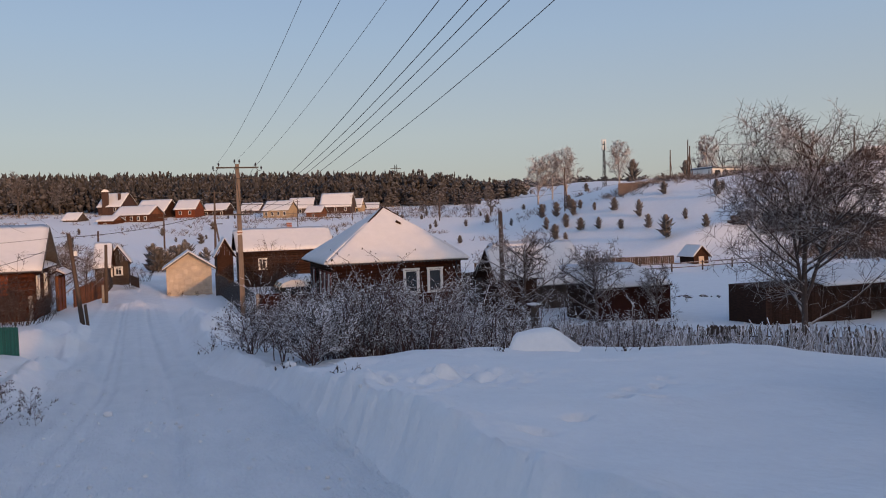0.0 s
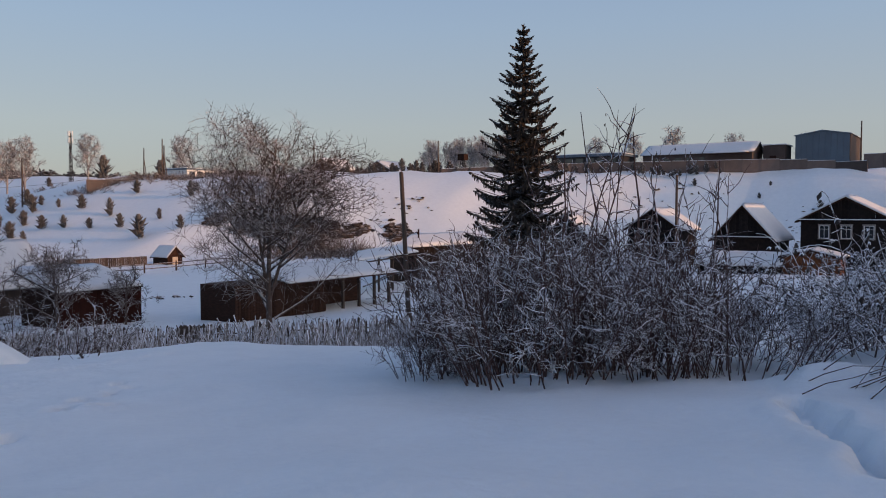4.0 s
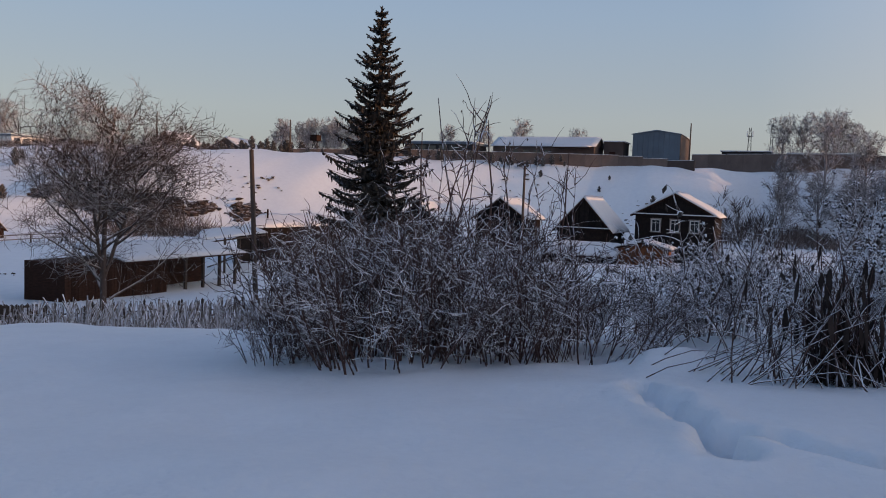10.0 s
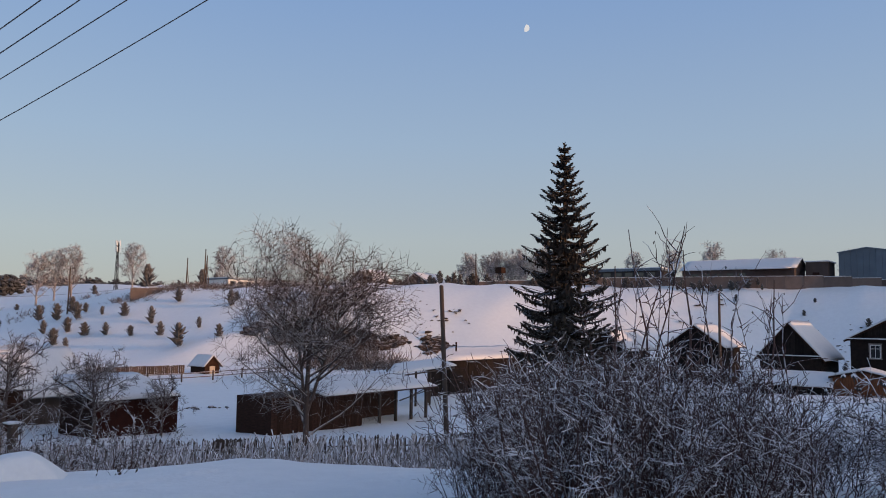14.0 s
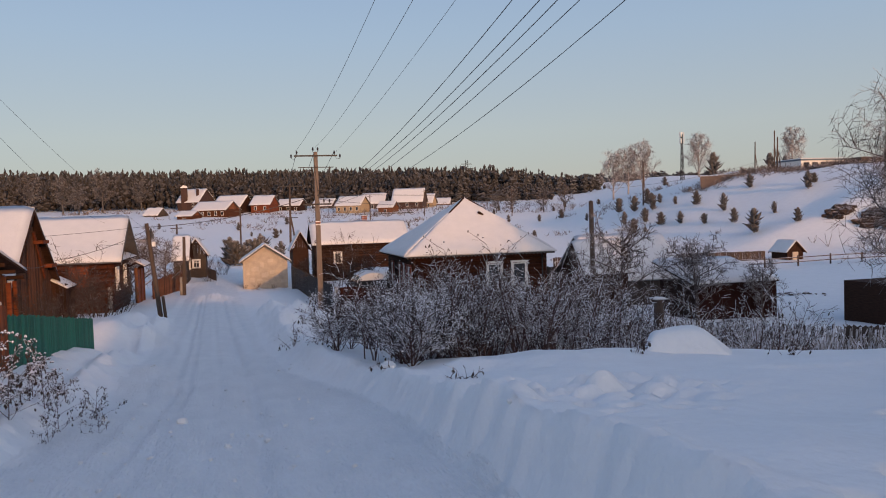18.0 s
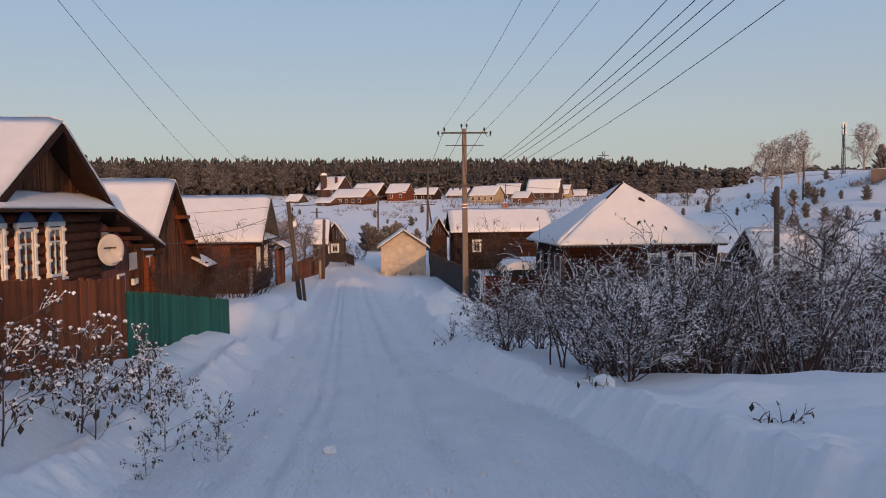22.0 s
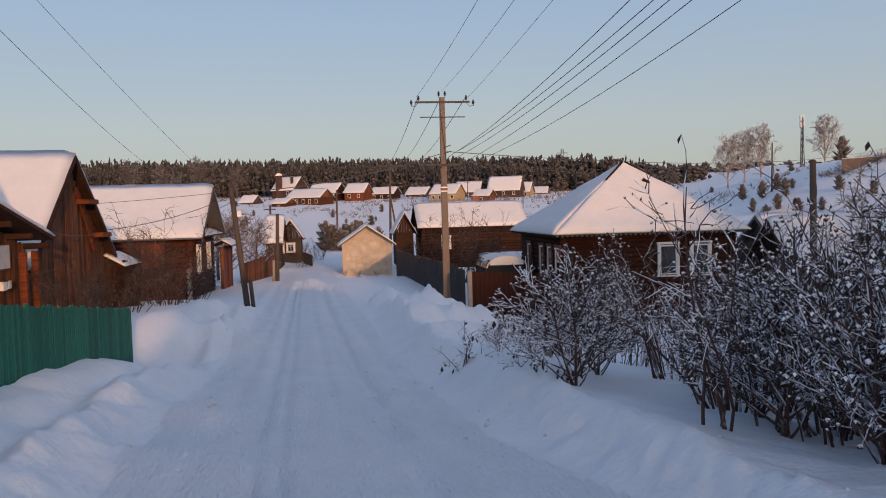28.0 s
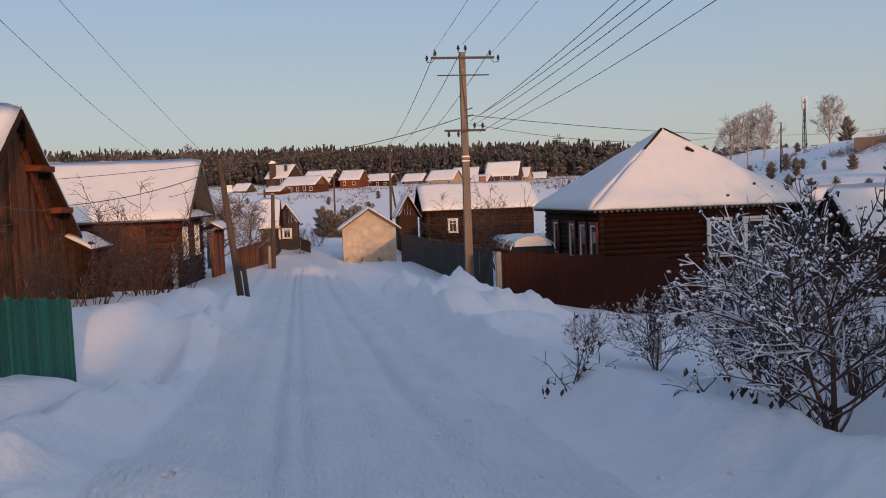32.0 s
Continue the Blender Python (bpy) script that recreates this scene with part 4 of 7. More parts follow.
# the leaning picket fence of the garden below
f = thing("picket_fence", (0, 0, 0), "old leaning grey picket fence with frosted tops", "fence")
rnd = random.Random(11)
PICKET = frosted("frosted_pickets", (0.075, 0.055, 0.045), (0.6, 0.62, 0.68), 0.5, 1.0)
pm = []
for k in range(4):
    hgt = 0.95 + 0.07 * k
    bm = prism([(-0.035, -0.5), (0.035, -0.5), (0.035, hgt - 0.06), (0.0, hgt), (-0.035, hgt - 0.06)], "y", -0.012, 0.012)
    me = bpy.data.meshes.new("picket")
    bm.to_mesh(me)
    bm.free()
    me.materials.append(PICKET)
    pm.append(me)
A, B = Vector((11.0, 30.5, 0)), Vector((27.5, 12.5, 0))
n = 150
prev = None
for k in range(n):
    p = A.lerp(B, k / n) + Vector((0, 0.25 * noise.noise((k * 0.05, 3, 0)), 0))
    p.z = ground_z(p.x, p.y)
    m = Matrix.Translation(p) @ Matrix.Rotation(radians(-47) + rnd.uniform(-0.2, 0.2), 4, "Z") @ Matrix.Rotation(rnd.gauss(0, 0.06), 4, "Y") @ Matrix.Rotation(rnd.gauss(0.05, 0.06), 4, "X")
    if rnd.random() > 0.08:
        piece("picket", pm[k % 4], None, f, at=m)
    if k % 15 == 0:
        rod("post", p + Vector((0, 0, -0.4)), p + Vector((0.03, 0, 1.1)), 0.06, 0.05, PICKET, f)
        if prev is not None:
            for dz in (0.3, 0.75):
                rod("rail", prev + Vector((0, 0, dz)), p + Vector((0, 0, dz)), 0.03, 0.03, PICKET, f, sides=5)
        prev = p.copy()
gate = thing("garden_gate", (0, 0, 0), "dark boarded gate in the picket fence", "gate")
for k in range(7):
    p = A.lerp(B, 0.36 + k * 0.006)
    z = ground_z(p.x, p.y)
    piece("board", pm[0], None, gate, at=Matrix.Translation((p.x + 0.1, p.y + 0.1, z + 0.1)) @ Matrix.Rotation(radians(-47), 4, "Z") @ Matrix.Diagonal((2.2, 1, 1.05, 1)))

board_fence("board_fence", "low dark garden fence before the far village", (-26, 248), (2, 250), 2.6, 2.7, 0, GREY_BOARD, 0.3, 0.12, seed=14)
board_fence("board_fence", "dark garden fence among the far houses", (20, 252), (52, 256), 3.1, 3.6, 0, GREY_BOARD, 0.3, 0.12, seed=15)
# rail fence and long board fence at the foot of the hill
f = thing("rail_fence", (0, 0, 0), "low snow-topped wooden rail fence across the meadow", "fence")
prev = None
for k in range(9):
    p = Vector((34 + k * 4.2, 73.5 + k * 0.3, 0))
    p.z = ground_z(p.x, p.y)
    rod("post", p + Vector((0, 0, -0.3)), p + Vector((0, 0, 1.1)), 0.09, 0.08, GREY_BOARD, f, sides=6)
    if prev is not None:
        for dz in (0.45, 0.9):
            rod("rail", prev + Vector((0, 0, dz)), p + Vector((0, 0, dz)), 0.06, 0.06, PICKET, f, sides=5)
    prev = p
board_fence("board_fence", "long weathered board fence at the foot of the hill", (32, 85.5), (58, 84.5), -2.9, -3.2, -4.6, GREY_BOARD, 0.24, 0.02, seed=8, rails=False)
board_fence("board_fence", "low weathered fence behind the pyramid-roofed house", (16.6, 55.0), (21.0, 56.0), -1.6, -1.7, -4.6, GREY_BOARD, 0.2, 0.02, seed=9, rails=False)


# ---------------------------------------------------------------- poles and wires
PORC = material("dark_insulator", (0.03, 0.022, 0.02), 0.3, scale=8)


def insulator(parent, p, up=True, name="insulator"):
    bm = bmesh.new()
    for r, z in ((0.05, 0.10), (0.065, 0.16), (0.04, 0.22)):
        bmesh.ops.create_cone(bm, cap_ends=True, segments=8, radius1=r, radius2=r * 0.7, depth=0.06, matrix=Matrix.Translation((0, 0, z if up else -z)))
    bmesh.ops.create_cone(bm, cap_ends=True, segments=6, radius1=0.015, radius2=0.015, depth=0.14, matrix=Matrix.Translation((0, 0, 0.06 if up else -0.06)))
    return part(name, bm, PORC, parent, at=p, smooth=False)


pole = thing("power_pole", (3.25, 47.1, -3.1), "tall square concrete power pole with two crossarms", "pole")
part("shaft", prism([(-0.15, -0.4), (0.15, -0.4), (0.1, 8.85), (-0.1, 8.85)], "y", -0.12, 0.12), STAINED, pole)
part("crossarm", cube(-1.15, 1.15, -0.16, -0.1, 8.6, 8.68), BLACK, pole)
part("crossarm", cube(-0.95, 0.95, -0.15, -0.11, 8.0, 8.04), BLACK, pole)
part("crossarm", cube(-0.75, 0.75, -0.17, -0.1, 6.0, 6.08), BLACK, pole)
for x in (-1.0, 1.0):
    insulator(pole, (x, -0.13, 8.66))
    vs, fs = [], []
    tube_into(vs, fs, [Vector((x, -0.13, 8.62)), Vector((x * 1.15, -0.13, 8.46)), Vector((x * 1.3, -0.13, 8.5))], [0.012] * 3, 5)
    piece("hook", mesh_of("hook", vs, fs), BLACK, pole)
    insulator(pole, (x * 1.3, -0.13, 8.48))
for x in (-0.13, 0.13):
    insulator(pole, (x, 0, 8.86))
for x in (-0.6, -0.25, 0.35, 0.65):
    insulator(pole, (x, -0.14, 6.06), up=x > 0)
for z, c in ((4.92, WHITE_PAINT), (5.02, BRICK), (5.08, WHITE_PAINT)):
    part("band", cube(-0.14, 0.14, -0.13, 0.13, z, z + 0.05), c, pole, "painted band")
rod("down_cable", (0.12, -0.14, 6.0), (-0.12, -0.14, 8.5), 0.015, 0.015, WIRE, pole, sides=5)
for z in (6.5, 6.75):
    rod("hook", (0, -0.13, z), (0.3, -0.13, z + 0.1), 0.02, 0.02, BLACK, pole, sides=5)


def wire(name, label, p, q, sag, r=0.012, n=28):
    p, q = Vector(p), Vector(q)
    pts = [p.lerp(q, i / n) - Vector((0, 0, 4 * sag * (i / n) * (1 - i / n))) for i in range(n + 1)]
    vs, fs = [], []
    tube_into(vs, fs, pts, [r] * (n + 1), 4)
    return tagged(piece(name, mesh_of(name, vs, fs), WIRE), label, "wire", "overhead wires")


HIGH = "thin overhead power wire hung from the pole"
for p, q, sag in (((2.17, 47.0, 5.76), (4.08, -6, 14.54), 1.81), ((3.25, 47.1, 6.01), (4.24, -6, 12.82), 1.71), ((4.35, 47.0, 5.75), (5.7, -6, 11.96), 0.89)):
    wire("power_wire", HIGH, p, q, sag, 0.0065)
for p, q, sag in (((3.47, 47.0, 3.28), (6.72, -6, 13.48), 1.91), ((3.7, 47.0, 3.43), (5.99, -6, 11.18), 1.67), ((3.63, 47.0, 3.16), (6.56, -6, 11.16), 1.59), ((3.78, 47.0, 2.86), (7.92, -6, 12.01), 1.57), ((4.27, 47.0, 2.93), (8.52, -6, 11.98), 1.89)):
    wire("power_wire", "dark overhead low-voltage wire hung from the pole", p, q, sag, 0.010)
for p, q, sag in (((-7.46, 47.2, 2.28), (-3.19, -6, 9.37), 1.45), ((-5.6, 47.2, 1.94), (-6.46, -6, 11.59), 0.87)):
    wire("service_wire", "thin service wire over the roofs", p, q, sag, 0.0045)
# onward to the next poles
for x0, x1 in ((2.25, 3.8), (3.2, 5.05), (4.25, 6.4)):
    wire("power_wire", HIGH, (x0, 47.2, 5.75), (x1, 110, 6.7), 1.2, 0.013)
wire("service_cable", "thick dark cable between the poles", (3.1, 47.1, 3.4), (-5.4, 47.2, 2.0), 0.3, 0.02)
wire("service_cable", "thin dark cable over the log house roof", (-5.45, 47.2, 2.05), (-17, 48.5, 1.6), 0.15, 0.012)
wire("service_cable", "thin dark cable to the house roof", (-5.35, 47.2, 1.7), (-8.4, 53.0, 1.0), 0.15, 0.012)
wire("service_cable", "thin dark cable along the houses", (-5.4, 47.2, 1.9), (-8.6, 41.0, 0.7), 0.2, 0.012)
wire("service_cable", "thin dark cable along the houses", (-8.6, 41.0, 0.7), (-8.3, 34.0, 0.9), 0.2, 0.012)
wire("service_cable", "thin dark cable to the pyramid-roofed house", (3.4, 47.1, 3.2), (20.0, 60.0, 3.4), 0.5, 0.01)
wire("service_cable", "thin wire running off over the valley", (3.4, 47.1, 3.5), (90, 120, 12.0), 2.5, 0.014)

lp = thing("wooden_pole", (-4.96, 47.2, -2.7), "leaning dark wooden pole beside the road", "pole")
rod("shaft", (0, 0, -0.4), (-0.53, 0, 4.9), 0.13, 0.1, POLE_WOOD, lp, sides=9)
rod("stub", (0.22, 0.1, -0.4), (0.1, 0.05, 1.1), 0.09, 0.08, POLE_WOOD, lp, sides=7)
for z in (4.1, 4.4):
    insulator(lp, (-0.32, -0.1, z))
rod("hook", (-0.45, 0, 4.2), (-0.2, -0.12, 4.15), 0.02, 0.015, BLACK, lp, sides=5)
part("meter_box", cube(-0.3, -0.12, -0.2, -0.1, 3.7, 3.95, bevel=0.01), WHITE_PAINT, lp)
sp = thing("wooden_pole", (-5.4, 68, -3.1), "dark wooden pole with a pale footing post", "pole")
rod("shaft", (0, 0, -0.3), (0.15, 0, 4.2), 0.14, 0.11, POLE_WOOD, sp)
rod("footing", (-0.22, -0.05, -0.3), (-0.2, -0.05, 1.1), 0.11, 0.1, CONCRETE, sp)
p2 = thing("power_pole", (4.9, 110, -3.2), "distant wooden power pole with a crossarm", "pole")
rod("shaft", (0, 0, -0.3), (0.2, 0, 10.1), 0.17, 0.12, POLE_WOOD, p2)
part("crossarm", cube(-1.3, 1.6, -0.12, 0.0, 9.7, 9.82), BLACK, p2)
part("crossarm", cube(-0.8, 1.1, -0.12, 0.0, 5.6, 5.7), BLACK, p2)
rod("brace", (1.1, 0, -0.2), (0.15, 0, 6.0), 0.13, 0.1, POLE_WOOD, p2)
for x in (-1.1, 0.15, 1.4):
    insulator(p2, (x, -0.06, 9.8))
for x, y, z, hh in ((-1.5, 118, -3.4, 7.5), (30, 205, 0.5, 8), (52, 240, 2.5, 8), (-8.5, 100, -3.5, 5.5), (75, 225, 2.0, 8)):
    q = thing("wooden_pole", (x, y, ground_z(x, y)), "plain wooden pole far down the valley", "pole")
    rod("shaft", (0, 0, -0.3), (0.1, 0, hh), 0.14, 0.1, POLE_WOOD, q)
    part("crossarm", cube(-0.6, 0.7, -0.08, 0.0, hh - 0.5, hh - 0.4), POLE_WOOD, q)
for (x, y), (tx, ty, tz), lab in (((17.5, 43.3), (17.45, 43.3, 2.62), "stout wooden pole beside the pyramid-roofed house"), ((35.9, 28.6), (35.45, 28.78, 4.45), "bare wooden pole in the garden below"), ((81.0, 28.0), (81.0, 28.0, 5.9), "bare wooden pole among the lower houses")):
    zb = ground_z(x, y)
    q = thing("wooden_pole", (x, y, zb), lab, "pole")
    rod("shaft", (0, 0, -0.4), (tx - x, ty - y, tz - zb), 0.15, 0.12, POLE_WOOD, q)
    rod("cap", (tx - x, ty - y, tz - zb), (tx - x, ty - y, tz - zb + 0.06), 0.13, 0.02, POLE_WOOD, q)


# ---------------------------------------------------------------- sheds in the valley
def simple_house(name, label, x0, x1, y0, y1, zb, ze, zp, axis, wall, roof, over=0.4, snow=0.22, seed=1, planks="", cat="house", width=0.3):
    h = thing(name, (0, 0, 0), label, cat)
    part("wall", cube(x0, x1, y0, y1, zb, ze), wall, h)
    if axis == "x":
        m, s = (y0 + y1) / 2, (zp - ze) / ((y1 - y0) / 2)
        plank_gable(h, "x", x0, y0, y1, ze, m, zp - 0.1, wall, width=width, out=-1)
        plank_gable(h, "x", x1, y0, y1, ze, m, zp - 0.1, wall, width=width)
        gable_roof(h, "x", y0 - over, y1 + over, ze - s * over, zp, x0 - over, x1 + over, roof, snow, seed)
    else:
        m, s = (x0 + x1) / 2, (zp - ze) / ((x1 - x0) / 2)
        plank_gable(h, "y", y0, x0, x1, ze, m, zp - 0.1, wall, width=width, out=-1)
        gable_roof(h, "y", x0 - over, x1 + over, ze - s * over, zp, y0 - over, y1 + over, roof, snow, seed)
    return h


simple_house("garden_shed", "dark gabled garden shed under snow", 18.9, 21.5, 47.2, 50.2, -4.4, -1.3, 0.25, "x", DARK_LOG, DARK_LOG, 0.3, 0.14, 40, cat="shed")
simple_house("barn", "old grey barn with a broad snowy roof", 21.6, 27.4, 51, 58, -4.5, -2.2, 0.3, "x", GREY_BOARD, SLATE, 0.4, 0.2, 41, cat="barn")
h = thing("metal_shed", (0, 0, 0), "low dark brown metal shed with a sloping snowy roof", "shed")
for k in range(9):
    part("panel", cube(22.9 + k * 0.545, 22.9 + (k + 1) * 0.545 - 0.01, 41.95 + 0.012 * (k % 2), 42.05, -4.5, -2.02), METAL_BROWN, h)
part("wall", cube(22.95, 27.75, 42.06, 46, -4.5, -2.05), DARK_LOG, h)
part("roof_sheet", prism([(41.8, -2.02), (46.2, -1.0), (46.2, -1.07), (41.8, -2.08)], "x", 22.6, 27.85), DARK_LOG, h)
slab("roof_snow", (22.6, 41.8, -2.01), (27.85, 41.8, -2.01), (27.85, 46.2, -1.0), (22.6, 46.2, -1.0), 0.18, ROOF_SNOW, h, 14, 8, 42)
h = thing("plank_shed", (0, 0, 0), "long weathered plank shed with open bays and snowy roof", "shed")
for k in range(33):
    x = 29.6 + k * 0.22
    part("plank", cube(x, x + 0.2, 35.95, 35.98 + 0.015 * (k % 3), -4.4, -1.95 - 0.02 * (k % 4)), DARK_LOG, h)
part("wall", cube(29.65, 37, 36.02, 39, -4.4, -1.9), DARK_LOG, h)
for x in (38.6, 40.2, 41.8, 43.4):
    part("post", cube(x, x + 0.16, 36, 36.16, -4.4, -2.0), GREY_BOARD, h)
part("back_wall", cube(37, 43.6, 38.9, 39, -4.4, -1.7), DARK_LOG, h)
part("roof_sheet", prism([(35.5, -2.0), (39.4, -1.4), (39.4, -1.48), (35.5, -2.08)], "x", 33.3, 44), DARK_LOG, h)
slab("roof_snow", (33.3, 35.5, -2.0), (44, 35.5, -2.0), (44, 39.4, -1.4), (33.3, 39.4, -1.4), 0.22, ROOF_SNOW, h, 26, 8, 43)
h = thing("open_shelter", (0, 0, 0), "dark open lean-to with a sagging snow-covered roof on posts", "shelter")
for x, y, z in ((45.6, 41.3, -1.55), (48.8, 41.3, -1.4), (50.6, 41.3, -1.3), (51.8, 42.4, -1.2), (53.4, 43.6, -1.1)):
    rod("post", (x, y, -4.4), (x, y, z), 0.09, 0.1, POLE_WOOD, h)
for k in range(4):
    rod("rail", (47 + k * 1.5, 41.4, -3.6 + 0.3 * k), (53, 43.4, -3.3 + 0.25 * k), 0.05, 0.04, GREY_BOARD, h, sides=5)
low = [(44.5, 40.8, -1.6), (53.5, 40.8, -1.18), (56.5, 44.8, -0.95), (50.2, 44.8, -1.25)]
bm = bmesh.new()
bm.faces.new([bm.verts.new(p) for p in low])
bmesh.ops.solidify(bm, geom=bm.faces[:], thickness=0.07)
part("roof_sheet", bm, DARK_LOG, h)
slab("roof_snow", *low, 0.2, ROOF_SNOW, h, 24, 8, 44)
rod("eave_beam", (44.6, 40.95, -1.78), (53.4, 40.95, -1.36), 0.06, 0.06, POLE_WOOD, h)
h = thing("log_barn", (0, 0, 0), "long low dark barn with a deep snowy roof", "barn")
for k in range(11):
    part("plank", cube(56.0 + k * 1.5, 57.46 + k * 1.5, 45.55 + 0.02 * (k % 2), 45.62, -4.6, -1.1), SHADED_WOOD, h)
part("side_wall", cube(0, 7.5, 0, 0.1, -4.6, -1.1), SHADED_WOOD, h, at=Matrix.Translation((56.0, 45.65, 0)) @ Matrix.Rotation(math.atan2(2.8, 7), 4, "Z"))
part("core", cube(63.2, 72.4, 45.65, 48.5, -4.6, -1.1), SHADED_WOOD, h)
low = [(55.5, 45.0, -1.12), (73.0, 45.0, -1.12), (74.0, 48.7, -0.3), (62.8, 48.7, -0.3)]
bm = bmesh.new()
bm.faces.new([bm.verts.new(p) for p in low])
bmesh.ops.solidify(bm, geom=bm.faces[:], thickness=0.07)
part("roof_sheet", bm, DARK_LOG, h)
slab("roof_snow", *low, 0.28, ROOF_SNOW, h, 36, 8, 144)
rod("flue", (62.2, 47.2, -0.9), (62.2, 47.2, 0.5), 0.09, 0.09, DARK_LOG, h)
h = simple_house("garden_shack", "tiny dark shack with a pale door below the hill", 59.2, 61.3, 82.2, 85, -4.9, -3.1, -2.05, "y", DARK_LOG, DARK_LOG, 0.25, 0.15, 45, cat="shack")
part("door", cube(59.85, 60.6, 82.12, 82.18, -4.9, -3.3), PLASTER, h, "pale plank door")

# houses under the hill
h = simple_house("village_house", "dark house with a steep gable and snowy roof", 85.6, 94, 19.6, 25.4, -4.5, -0.4, 2.8, "x", SHADED_WOOD, DARK_LOG, 0.5, 0.25, 46)
part("pent_roof", cube(84.9, 85.6, 19.5, 25.5, -0.5, -0.42), ROOF_SNOW, h)
h = simple_house("lean_to", "low shed with a snowy roof before the house", 79.5, 83.5, 17.8, 25.3, -4.8, -2.9, -2.0, "y", SHADED_WOOD, DARK_LOG, 0.4, 0.25, 47, cat="shed")
h = simple_house("plank_store", "warm brown plank store with a snowy roof", 80, 83.5, 12.5, 17.5, -4.6, -2.0, -1.4, "x", BOARD, DARK_LOG, 0.3, 0.2, 48, cat="shed")
h = simple_house("village_house", "dark house with pale window frames and snowy gable", 87.2, 96, 9.0, 17.2, -4.5, 1.4, 3.6, "x", SHADED_WOOD, DARK_LOG, 0.5, 0.25, 49)
for y in (11.0, 13.0, 15.0):
    window(h, (87.1, y, 0.1), -90, 0.9, 1.3, case=CONCRETE)
part("pent_roof", cube(86.5, 87.2, 8.8, 17.4, 1.3, 1.4), ROOF_SNOW, h)
h = simple_house("village_house", "dark boarded house with a snowy gable", 89.5, 96, 30.5, 36.5, -4.4, 0.3, 2.4, "x", SHADED_WOOD, DARK_LOG, 0.5, 0.25, 50)
h = simple_house("village_house", "dark house beside a large dark spruce", 84, 91, 39.5, 44, -4.4, -0.2, 1.6, "x", SHADED_WOOD, DARK_LOG, 0.5, 0.25, 51)

# ---------------------------------------------------------------- by the field: metal shed and red house
CORR = material("peeling_blue_steel", (0.36, 0.42, 0.47), 0.5, (0.25, 0.3, 0.35), 2.5, 0.2, metal=0.3)
n, l = CORR.node_tree.nodes, CORR.node_tree.links
b = n["Principled BSDF"]
base = b.inputs["Base Color"].links[0].from_socket
tc, mp, noi, mr, mx = n.new("ShaderNodeTexCoord"), n.new("ShaderNodeMapping"), n.new("ShaderNodeTexNoise"), n.new("ShaderNodeMapRange"), n.new("ShaderNodeMix")
mp.inputs["Scale"].default_value = (1, 2.6, 0.22)
noi.inputs["Scale"].default_value, noi.inputs["Detail"].default_value = 1.6, 3
l.new(tc.outputs["Object"], mp.inputs["Vector"])
l.new(mp.outputs[0], noi.inputs["Vector"])
mr.inputs["From Min"].default_value, mr.inputs["From Max"].default_value = 0.56, 0.6
l.new(noi.outputs["Fac"], mr.inputs["Value"])
mx.data_type = "RGBA"
mx.inputs["B"].default_value = (0.02, 0.035, 0.06, 1)
l.new(base, mx.inputs["A"])
l.new(mr.outputs[0], mx.inputs["Factor"])
l.new(mx.outputs["Result"], b.inputs["Base Color"])
h = thing("corrugated_shed", (20.95, -6.25, 0), "corrugated steel shed with peeling blue-white paint and snow", "shed", turn=-21)
for k in range(5):
    vs, fs = [], []
    y0, y1 = -k * 0.8, -(k + 1) * 0.8
    for i in range(25):
        y = y0 + (y1 - y0) * i / 24
        x = 0.025 * math.sin(i * math.pi / 2) + 0.006 * (k % 2)
        vs += [(x, y, 1.2), (x, y, 4.28)]
    for i in range(24):
        fs.append((2 * i, 2 * i + 2, 2 * i + 3, 2 * i + 1))
    piece("sheet", mesh_of("sheet", vs, fs, True), CORR, h)
part("wall", cube(0.05, 4, -4.0, -0.01, 0.5, 4.3), METAL_GREY, h)
part("corner_post", cube(-0.05, 0.05, 0.01, 0.12, 0.5, 4.36), BLACK, h)
part("plinth", cube(-0.05, 0.04, -4.0, -0.1, 0.6, 1.5), BOARD, h)
part("fascia", cube(-0.25, -0.2, -4.2, 0.2, 4.22, 4.36), BLACK, h)
part("roof_sheet", cube(-0.2, 4.3, -4.2, 0.2, 4.3, 4.38), BLACK, h)
slab("roof_snow", (-0.22, -4.2, 4.38), (-0.22, 0.2, 4.38), (4.3, 0.2, 4.38), (4.3, -4.2, 4.38), 0.2, ROOF_SNOW, h, 16, 10, 52)
pp = thing("stove_pipe", (24, -10.94, 4.5), "dark stove pipe with a small cowl", "pipe")
rod("pipe", (0, 0, -0.1), (0, 0, 1.1), 0.11, 0.11, BLACK, pp)
bm = bmesh.new()
bmesh.ops.create_cone(bm, cap_ends=True, segments=10, radius1=0.22, radius2=0.02, depth=0.14, matrix=Matrix.Translation((0, 0, 1.3)))
part("cowl", bm, BLACK, pp)
for a in (0, 2.1, 4.2):
    rod("cowl_leg", (0.1 * math.cos(a), 0.1 * math.sin(a), 1.05), (0.15 * math.cos(a), 0.15 * math.sin(a), 1.26), 0.01, 0.01, BLACK, pp, sides=4)
h = thing("red_house", (12.62, -5.72, 0), "red-brown boarded house with a thick snowy roof", "house", turn=-10.1)
for k in range(36):
    part("board", cube(-0.01 - (k + 1) * 0.2, -0.02 - k * 0.2, -0.05, 0.0 + 0.008 * (k % 2), 0.8, 3.62), RED_BOARD, h)
part("wall", cube(-7.3, -0.01, -6.5, -0.06, 0.8, 3.6), RED_BOARD, h)
